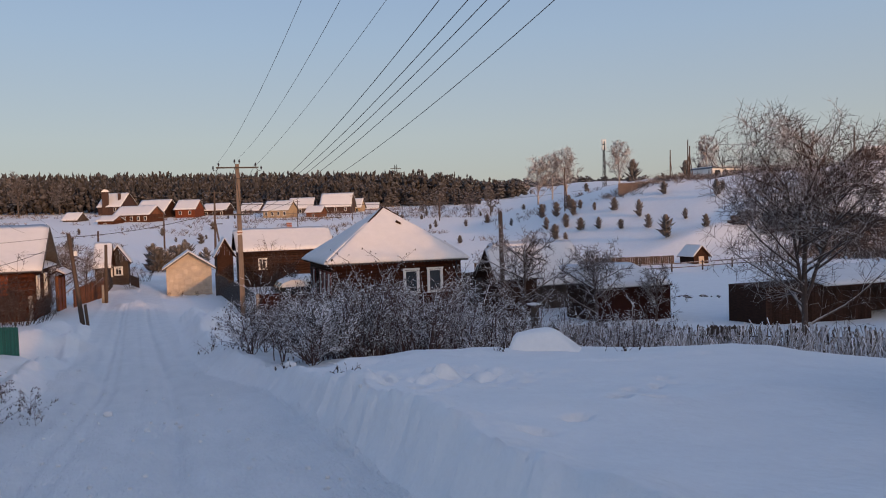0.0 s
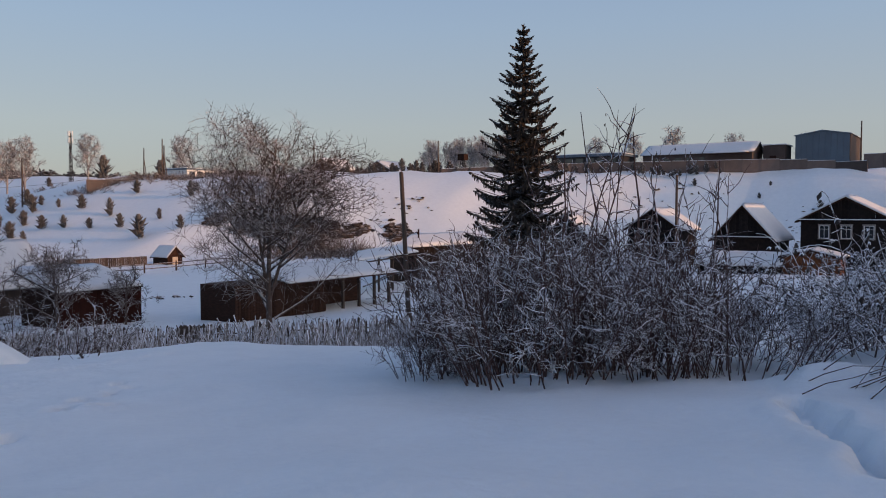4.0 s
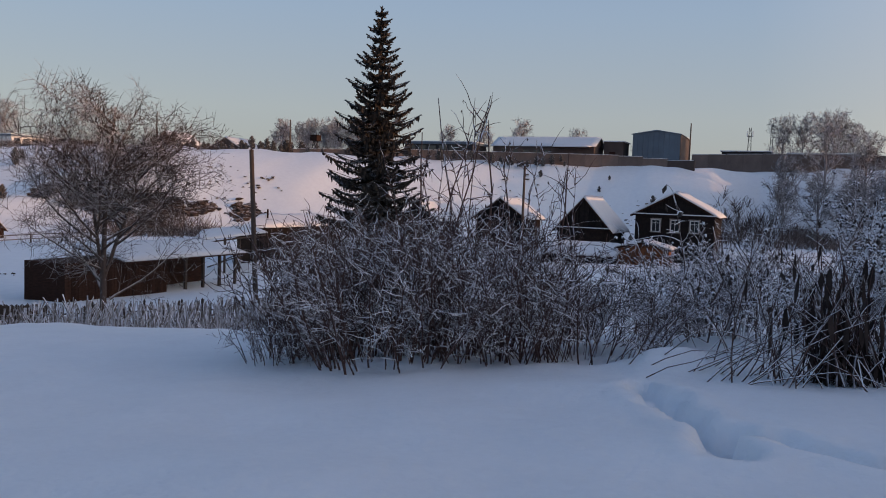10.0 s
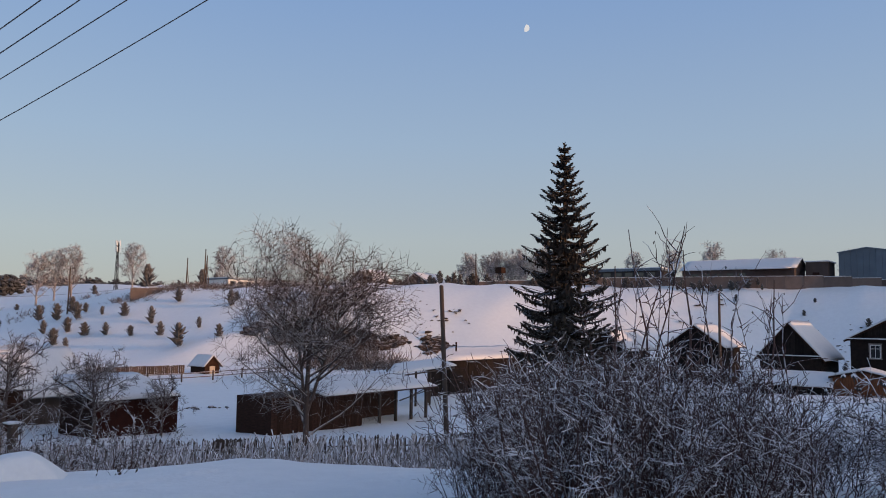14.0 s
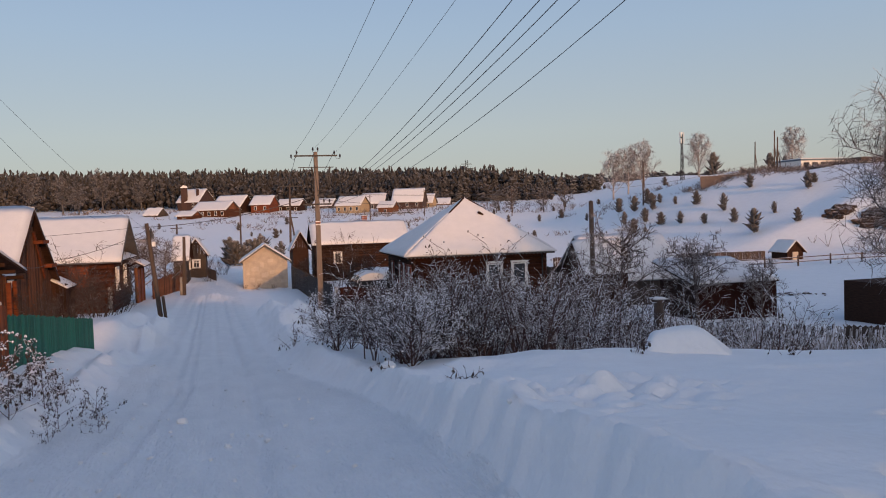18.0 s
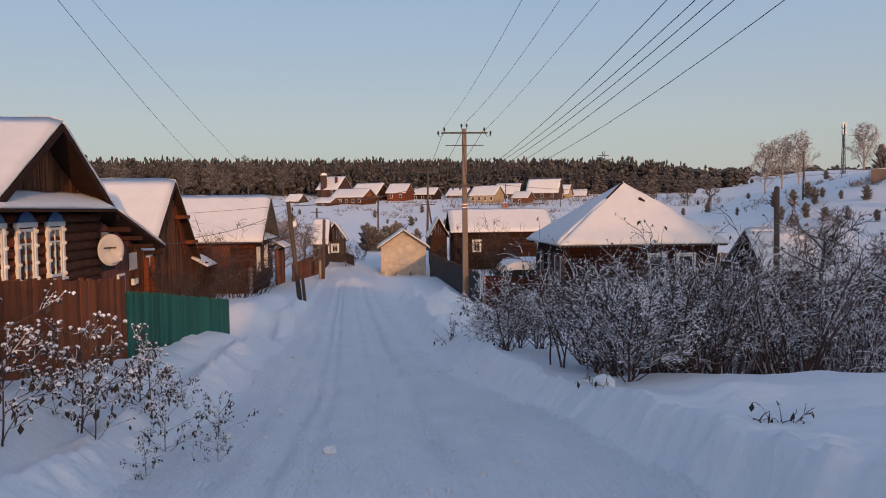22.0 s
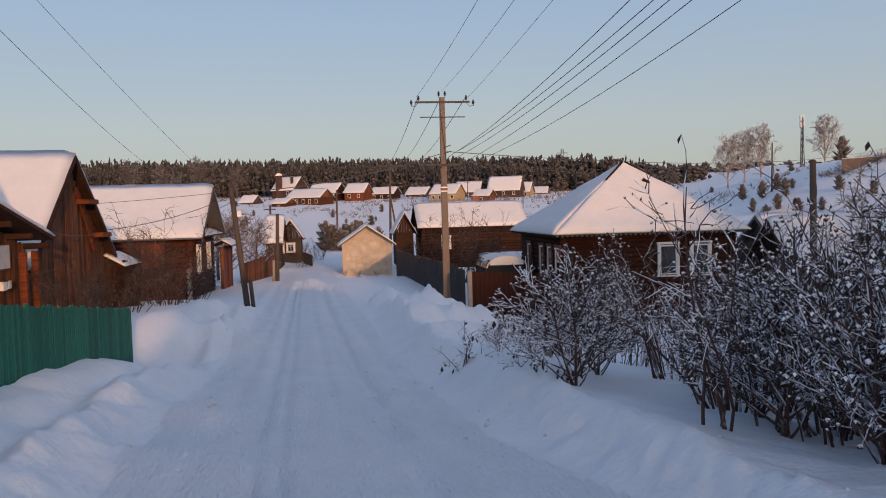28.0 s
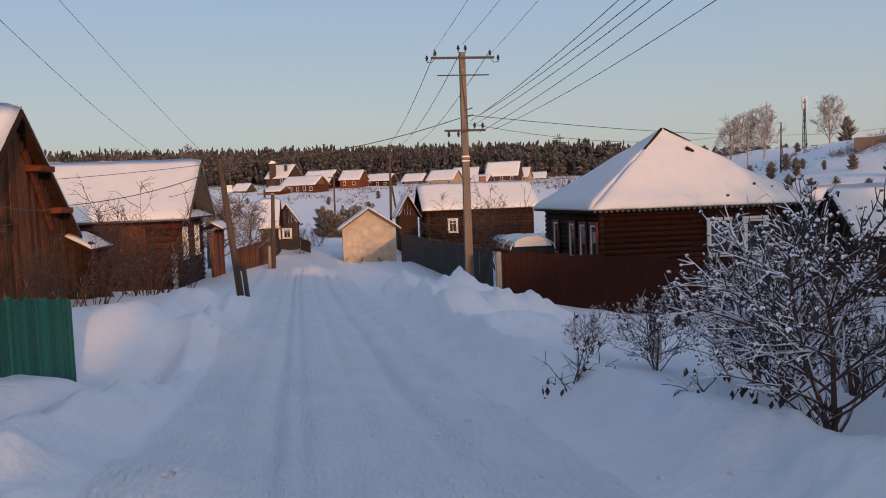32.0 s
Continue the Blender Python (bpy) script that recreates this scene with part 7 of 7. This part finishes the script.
def mast(label, x, y, top, wide, steps=8, platforms=()):
    z0 = ground_z(x, y)
    t = thing("lattice_mast", (x, y, z0), label, "mast")
    hh = top - z0
    legs = [(-1, -1), (1, -1), (1, 1), (-1, 1)]
    for a, b in legs:
        rod("leg", (a * wide, b * wide, -0.5), (a * wide * 0.35, b * wide * 0.35, hh), 0.12, 0.09, BLACK, t, sides=4)
    for k in range(steps):
        f, g = k / steps, (k + 1) / steps
        for i in range(4):
            (a, b), (c, d) = legs[i], legs[(i + 1) % 4]
            wa, wb = wide * (1 - 0.65 * f), wide * (1 - 0.65 * g)
            rod("brace", (a * wa, b * wa, hh * f), (c * wb, d * wb, hh * g), 0.05, 0.05, BLACK, t, sides=3)
    for f in platforms:
        part("platform", cube(-wide, wide, -wide, wide, hh * f, hh * f + 0.2), BLACK, t)
        for a, b in legs:
            part("antenna", cube(a * wide - 0.12, a * wide + 0.12, b * wide - 0.12, b * wide + 0.12, hh * f, hh * f + 1.8), WHITE_PAINT, t)
    return t


mast("lattice radio mast with pale antennas on the ridge", 151.8, 260.1, 28.6, 0.5, 8, (0.8, 0.93))
mast("thin lattice mast beyond the works", 295, 16.5, 30, 0.9, 8, (0.85,))
mast("thin lattice mast beyond the works", 295, 9.5, 31.5, 0.7, 8)
pyl = mast("far steel power pylon over the forest", 125.9, 454.3, 34.2, 1.6, 7)
for z, wd in ((16.0, 4.5), (18.5, 3.2)):
    part("crossarm", cube(-wd, wd, -0.2, 0.2, z, z + 0.35), BLACK, pyl)
wt = mast("watch tower with a small cabin on the crest", 139, 92, 13.0, 0.7, 4)
part("cabin", cube(-0.8, 0.8, -0.8, 0.8, 2.7, 3.9), DARK_LOG, wt)
STACK = material("pale_stack", (0.5, 0.46, 0.44), 0.9, (0.4, 0.37, 0.35), 0.2)
for x, y, z, r in ((300, -131.5, 65.4, 1.5), (300, -167.7, 57.3, 1.5)):
    t = thing("factory_chimney", (x, y, ground_z(x, y)), "tall pale factory chimney with a dark rim", "chimney")
    hh = z - ground_z(x, y)
    rod("shaft", (0, 0, -1), (0, 0, hh), r * 1.45, r * 0.85, STACK, t, sides=14)
    rod("rim", (0, 0, hh - 2.5), (0, 0, hh + 0.3), r * 1.0, r * 1.0, BLACK, t, sides=14)
    for zz in (hh - 8, hh - 4.5):
        rod("gallery", (0, 0, zz), (0, 0, zz + 0.5), r * 1.3, r * 1.3, BLACK, t, sides=14)
for x, y, hh in ((78.5, 152, 9), (108, 150, 8.5), (96, 133, 6), (116.5, 113, 7.5), (127, 90, 6.5), (109, 158, 7), (160, 20.5, 8.5)):
    q = thing("wooden_pole", (x, y, ground_z(x, y)), "bare wooden pole on the crest", "pole")
    rod("shaft", (0, 0, -0.3), (0.15, 0, hh), 0.16, 0.11, POLE_WOOD, q, sides=6)
    rod("brace", (1.0, 0.2, -0.2), (0.1, 0, hh * 0.7), 0.1, 0.08, POLE_WOOD, q, sides=5)

# bare trees and older pines on the skyline
G4 = "bare trees on the skyline"
# bark under the rime is set well paler than on the near trees
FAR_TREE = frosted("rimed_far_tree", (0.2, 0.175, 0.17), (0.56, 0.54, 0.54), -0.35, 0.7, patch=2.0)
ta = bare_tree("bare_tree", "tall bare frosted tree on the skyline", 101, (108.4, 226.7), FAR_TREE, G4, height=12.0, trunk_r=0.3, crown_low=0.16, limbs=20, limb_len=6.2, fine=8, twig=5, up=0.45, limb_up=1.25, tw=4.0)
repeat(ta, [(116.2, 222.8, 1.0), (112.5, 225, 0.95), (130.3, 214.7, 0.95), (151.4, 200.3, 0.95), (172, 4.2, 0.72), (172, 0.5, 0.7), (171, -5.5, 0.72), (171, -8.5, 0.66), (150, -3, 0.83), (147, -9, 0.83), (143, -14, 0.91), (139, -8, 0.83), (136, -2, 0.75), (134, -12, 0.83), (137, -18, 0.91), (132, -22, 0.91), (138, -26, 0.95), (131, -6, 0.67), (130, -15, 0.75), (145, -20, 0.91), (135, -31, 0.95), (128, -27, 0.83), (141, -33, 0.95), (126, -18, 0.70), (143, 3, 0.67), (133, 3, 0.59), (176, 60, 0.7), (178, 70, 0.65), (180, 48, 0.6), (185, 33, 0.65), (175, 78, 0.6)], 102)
for k in range(20):
    rnd2 = random.Random(200 + k)
    repeat(ta, [(150 + rnd2.uniform(-3, 12), 82 + k * 1.6, rnd2.uniform(0.42, 0.58))], 300 + k)
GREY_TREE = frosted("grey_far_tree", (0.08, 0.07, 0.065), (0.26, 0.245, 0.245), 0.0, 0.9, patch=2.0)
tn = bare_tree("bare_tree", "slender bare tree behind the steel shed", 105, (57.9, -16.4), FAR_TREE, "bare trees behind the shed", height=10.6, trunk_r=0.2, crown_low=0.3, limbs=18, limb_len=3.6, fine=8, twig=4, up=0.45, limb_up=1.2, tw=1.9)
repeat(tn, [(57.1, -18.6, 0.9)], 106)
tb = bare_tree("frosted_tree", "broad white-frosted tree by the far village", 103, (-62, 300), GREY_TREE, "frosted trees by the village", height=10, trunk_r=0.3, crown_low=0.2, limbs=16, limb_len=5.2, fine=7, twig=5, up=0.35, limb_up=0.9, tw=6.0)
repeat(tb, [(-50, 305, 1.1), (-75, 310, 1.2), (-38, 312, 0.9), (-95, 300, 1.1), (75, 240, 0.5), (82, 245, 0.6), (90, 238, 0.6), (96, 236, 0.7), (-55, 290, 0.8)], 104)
for x, y, s in ((133.8, 212.5, 2.6), (146.6, 203.9, 2.3), (149.5, 201, 2.0), (120, 112, 1.3)):
    m = Matrix.Translation((x, y, ground_z(x, y) - 0.05))
    c = copy_thing(pines[1], m)
    c.matrix_basis = m @ Matrix.Diagonal((s * 0.9, s * 0.9, s, 1))
    tagged(c, "dark grown pine on the skyline", "tree", "older pines on the skyline")

# ---------------------------------------------------------------- the far village
YELLOW = material("yellow_plaster", (0.4, 0.3, 0.18), 0.9, (0.32, 0.24, 0.15), 1.0, 0.2)
FAR_BRICK = material("far_red_brick", (0.06, 0.03, 0.024), 0.9, (0.04, 0.022, 0.018), 1.0, 0.2)


def far_house(label, px0, px1, z_eave, z_peak, depth, axis, wall, y=266, wins=4, seed=1):
    k = (y - 7) / 260.0
    x0, x1 = (-20.2 + (p - 505) * 0.182 for p in (px0, px1))
    lift = lambda z: 1.9 + (z - 1.9) * k
    x0, x1 = x0 * k, x1 * k
    g = ground_z((x0 + x1) / 2, y) - 1.0
    h = simple_house("village_house", label, x0, x1, y, y + depth, g, lift(z_eave), lift(z_peak), axis, wall, SLATE, 0.5, 0.25, seed, width=1.1)
    h["group"] = "houses of the far village"
    mid = Vector(((x0 + x1) / 2, y + depth / 2, 0))
    h.matrix_basis = Matrix.Translation(mid) @ Matrix.Rotation(radians(-20 - 4 * (seed % 4)), 4, "Z") @ Matrix.Translation(-mid)
    ze = lift(z_eave)
    for i in range(wins):
        x = x0 + (x1 - x0) * (i + 0.5) / wins
        w = piece("window", bpy.data.meshes.new("window"), None, h)
        bm = cube(x - 0.45, x + 0.45, y - 0.05, y - 0.004, ze - 2.0, ze - 0.7)
        bm.to_mesh(w.data)
        bm.free()
        w.data.materials.append(WHITE_PAINT)
        part("pane", cube(x - 0.35, x + 0.35, y - 0.06, y - 0.051, ze - 1.9, ze - 0.8), GLASS, w)
    return h


far_house("long low brown house under a snowy roof", 528, 592, 6.3, 8.8, 9, "x", BOARD, 262, 5, 110)
far_house("brown house with a wide snowy roof and blue annex", 563, 618, 7.2, 10.6, 9, "x", DARK_LOG, 285, 3, 111)
far_house("log house with its gable to the street", 628, 662, 7.6, 10.4, 10, "x", LOG, 280, 2, 112)
far_house("low dark house with a snowy roof", 672, 714, 7.0, 9.0, 8, "x", DARK_LOG, 290, 3, 113)
far_house("red-roofed brick house among trees", 736, 772, 6.6, 8.8, 8, "x", FAR_BRICK, 300, 2, 114)
far_house("yellow plastered house with a pointed snowy roof", 780, 828, 6.6, 9.4, 8, "x", YELLOW, 266, 4, 115)
far_house("grey house with a wide snowy roof", 824, 866, 7.0, 10.2, 9, "x", GREY_BOARD, 290, 3, 116)
far_house("tall brick house with a steep snowy roof", 884, 940, 7.4, 11.6, 9, "x", FAR_BRICK, 280, 3, 117)
far_house("pale house beside the tall brick one", 932, 958, 6.8, 9.6, 7, "x", YELLOW, 288, 2, 118)
far_house("small dark outbuilding with a snowy roof", 856, 884, 5.6, 7.4, 6, "x", BOARD, 262, 1, 119)
far_house("low house at the edge of the village", 960, 988, 6.2, 8.0, 7, "x", BOARD, 300, 2, 120)
far_house("small snowy shed at the edge of the village", 446, 470, 5.2, 7.2, 6, "x", GREY_BOARD, 270, 1, 121)
far_house("low snowy shed before the long house", 500, 528, 4.6, 6.0, 6, "x", BOARD, 255, 1, 122)
far_house("brown house with a brick annex", 505, 548, 9.0, 12.9, 10, "x", FAR_BRICK, 305, 2, 123)
far_house("house behind the yellow one", 742, 760, 7.4, 9.6, 7, "x", DARK_LOG, 320, 1, 124)
t = thing("brick_tower", (-22.5, 306, 8), "slim dark brick tower with a snowy pointed roof", "tower")
part("shaft", cube(-1.1, 1.1, 0, 2.2, -3, 7.0), FAR_BRICK, t)
part("roof", prism([(-1.3, 7.0), (1.3, 7.0), (1.0, 7.7), (-0.2, 8.0)], "y", -0.3, 2.5), ROOF_SNOW, t)
part("chimney", cube(4.2, 5.2, 0, 1, 0, 6.5), FAR_BRICK, t)
part("blue_annex", cube(12, 15, -38, -34, -6, -3.4), BLUE_PAINT, t)

# ---------------------------------------------------------------- forest on the ridge: beyond counting
vs, fs = [], []
rnd = random.Random(400)


WOODS = frosted("leafless_woods", (0.033, 0.03, 0.029), (0.15, 0.14, 0.14), 0.2, 1.2, patch=0.3)


def forest_tree(x, y, hh, r):
    """Uneven rounded clumps of boughs, stacked to a blunt pine crown."""
    z = ground_z(x, y) - 0.5
    for f, rr, up in ((0.2, 0.75, 0.16), (0.33, 0.8, 0.15), (0.45, 0.8, 0.15), (0.56, 0.78, 0.14), (0.67, 0.7, 0.13), (0.77, 0.58, 0.12), (0.87, 0.4, 0.12)):
        n0, a0 = len(vs), rnd.uniform(0, 6.28)
        cx, cy, cz = x + rnd.gauss(0, 0.42) * r, y + rnd.gauss(0, 0.42) * r, z + hh * (f + rnd.uniform(-0.06, 0.04))
        for k in range(5):
            a, q = a0 + k * math.pi * 0.4, r * rr * rnd.uniform(0.5, 1.25)
            vs.append((cx + q * math.cos(a), cy + q * math.sin(a), cz + hh * rnd.uniform(-0.05, 0.06)))
        vs.append((cx + rnd.gauss(0, 0.2) * r, cy + rnd.gauss(0, 0.2) * r, cz + hh * up * rnd.uniform(0.6, 1.0)))
        vs.append((cx, cy, cz - hh * 0.12))
        for k in range(5):
            fs.append((n0 + k, n0 + (k + 1) % 5, n0 + 5))
            fs.append((n0 + (k + 1) % 5, n0 + k, n0 + 6))


for _ in range(8000):
    x, y = rnd.uniform(-420, 190), rnd.uniform(400, 560)
    y += 25 * noise.noise((x * 0.01, 0, 3))
    if y < 392:
        continue
    fall = ss((x - 110) / 90)
    forest_tree(x, y, rnd.uniform(12.5, 18.5) * (1 - 0.45 * fall), rnd.uniform(1.3, 2.4))
tagged(piece("forest", mesh_of("forest", vs, fs), FOREST), "dense dark pine forest along the ridge, faintly frosted and hazed", "forest", kind="stuff")
vs, fs = [], []
for _ in range(4200):
    x = rnd.uniform(-150, 130)
    forest_tree(x, rnd.uniform(318, 400), rnd.uniform(6, 13.5) * (1 - 0.4 * ss((x - 60) / 60)), rnd.uniform(0.8, 1.7))
tagged(piece("bare_woods", mesh_of("bare_woods", vs, fs), WOODS), "brown leafless woods below the pine forest", "woods", kind="stuff")
vs, fs = [], []
for _ in range(1500):
    x, y = rnd.uniform(150, 1100), rnd.uniform(640, 900)
    forest_tree(x, y, rnd.uniform(7, 11), rnd.uniform(2.5, 4.5))
tagged(piece("far_forest", mesh_of("far_forest", vs, fs), FOREST), "distant low forest beyond the hill", "forest", kind="stuff")

# ---------------------------------------------------------------- the moon
MOON = bpy.data.materials.new("moonlight")
MOON.use_nodes = True
MOON.node_tree.nodes["Principled BSDF"].inputs["Emission Color"].default_value = (1, 0.98, 0.95, 1)
MOON.node_tree.nodes["Principled BSDF"].inputs["Emission Strength"].default_value = 0.6
MOON.node_tree.nodes["Principled BSDF"].inputs["Base Color"].default_value = (0.2, 0.2, 0.2, 1)
bm = bmesh.new()
pts = [(math.cos(a * math.pi / 12), math.sin(a * math.pi / 12)) for a in range(-6, 7)] + [(-0.35 * math.cos(a * math.pi / 12), math.sin(a * math.pi / 12)) for a in range(5, -6, -1)]
lo = [bm.verts.new((u * 9.5, v * 9.5, 0)) for u, v in pts]
hi = [bm.verts.new((u * 9.5, v * 9.5, 1.0)) for u, v in pts]
bm.faces.new(lo)
bm.faces.new(hi[::-1])
for i in range(len(pts)):
    j = (i + 1) % len(pts)
    bm.faces.new((lo[j], lo[i], hi[i], hi[j]))
bmesh.ops.recalc_face_normals(bm, faces=bm.faces)
moon = tagged(part("moon", bm, MOON), "pale half moon in the evening sky", "moon", kind="structure")
moon.matrix_world = look((1711.6, 1038.4, 762.8), (0, 0, 2)) @ Matrix.Rotation(radians(196), 4, "Z")

# ---------------------------------------------------------------- small things in the snow
m = thing("snow_mound", (6.7, 15.9, ground_z(6.7, 15.9)), "smooth snow-covered mound at the field's edge", "mound")
vs, fs = [], []
N = 30
for j in range(N + 1):
    for i in range(N + 1):
        u, v = -0.95 + 1.95 * i / N, -0.8 + 1.6 * j / N
        tops = (0.52 + 0.02 * u, 0.4 + 0.28 * (u + 0.6), (u + 0.74) * 3.2, (0.74 - u) * 0.95, (v + 0.62) * 1.6, (0.62 - v) * 1.5)
        z = -0.07 * math.log(sum(math.exp(-q / 0.07) for q in tops))
        z = max(z, -0.16) + 0.03 * noise.noise((u * 2.2, v * 2.2, 1)) + 0.012 * noise.noise((u * 7, v * 7, 4))
        vs.append((0.877 * u + 0.48 * v, -0.48 * u + 0.877 * v, z - 0.03))
for j in range(N):
    for i in range(N):
        k = j * (N + 1) + i
        fs.append((k, k + 1, k + N + 2, k + N + 1))
piece("snow", mesh_of("snow", vs, fs, True), SNOW, m)
sp = thing("old_stump", (8.43, 20.0, ground_z(8.43, 20.0)), "weathered stump post with a cap of snow", "stump")
zt = 0.1 - ground_z(8.43, 20.0)
rod("stump", (0, 0, -0.3), (0.02, 0, zt), 0.13, 0.11, GREY_BOARD, sp, sides=9)
slab("snow_cap", (-0.13, -0.12, zt), (0.15, -0.12, zt), (0.15, 0.13, zt), (-0.13, 0.13, zt), 0.09, ROOF_SNOW, sp, 5, 5, 3)
st = thing("marker_post", (2.8, 29.0, ground_z(2.8, 29.0)), "short pale post with a black cap in the snow", "post")
rod("post", (0, 0, -0.3), (0, 0, 0.42), 0.085, 0.08, CONCRETE, st, sides=10)
rod("cap", (0, 0, 0.42), (0, 0, 0.66), 0.09, 0.075, BLACK, st, "black plastic cap", 10)
rod("tip", (0, 0, 0.66), (0, 0, 0.72), 0.075, 0.02, BLACK, st, sides=10)
lump_meshes = []
for k in range(4):
    bm = bmesh.new()
    bmesh.ops.create_icosphere(bm, subdivisions=2, radius=1.0)
    for v in bm.verts:
        v.co *= 1 + 0.35 * noise.noise(v.co * 1.4 + Vector((k * 5, 0, 0)))
        v.co.z *= 0.7
    me = bpy.data.meshes.new("snow_lump")
    bm.to_mesh(me)
    bm.free()
    me.materials.append(SNOW)
    lump_meshes.append(me)
rnd = random.Random(500)
LUMPS = [(-1.4, 15.3, 0.085), (-0.75, 13.2, 0.05), (-0.3, 13.6, 0.045), (0.3, 14.6, 0.04), (-2.6, 16.4, 0.06), (-3.1, 18.0, 0.09), (1.75, 16.9, 0.17)]
for k in range(280):
    y = 2.5 + 30 * rnd.random() ** 1.5
    s = rnd.choice((-1, 1))
    LUMPS.append((road_x(y) + s * abs(rnd.gauss(1.2, 0.7)), y, rnd.uniform(0.01, 0.036)))
for k, (x, y, r) in enumerate(LUMPS):
    ob = new("snow_lump", lump_meshes[k % 4])
    ob.matrix_basis = Matrix.Translation((x, y, ground_z(x, y) + r * 0.3)) @ Matrix.Rotation(k * 1.3, 4, "Z") @ Matrix.Diagonal((r, r * 0.85, r, 1))
    tagged(ob, "small clod of loose snow on the road", "snow clod", "loose snow clods")
for x, y, s, sd in ((1.25, 24.1, 0.35, 601), (1.6, 23.2, 0.3, 602), (1.7, 17.0, 0.3, 603), (5.4, 15.2, 0.25, 604), (2.1, 13.4, 0.2, 605), (7.9, 14.9, 0.3, 606)):
    shrub("dry_sprig", "small dark dry sprig poking out of the snow", sd, (x, y), cat="sprig", stems=4, height=s * 1.6, spread=0.05, r=0.006, twigs=4, sub=1, lean=0.9, droop=0.5, leaves=0.4, twig_len=s * 0.6)
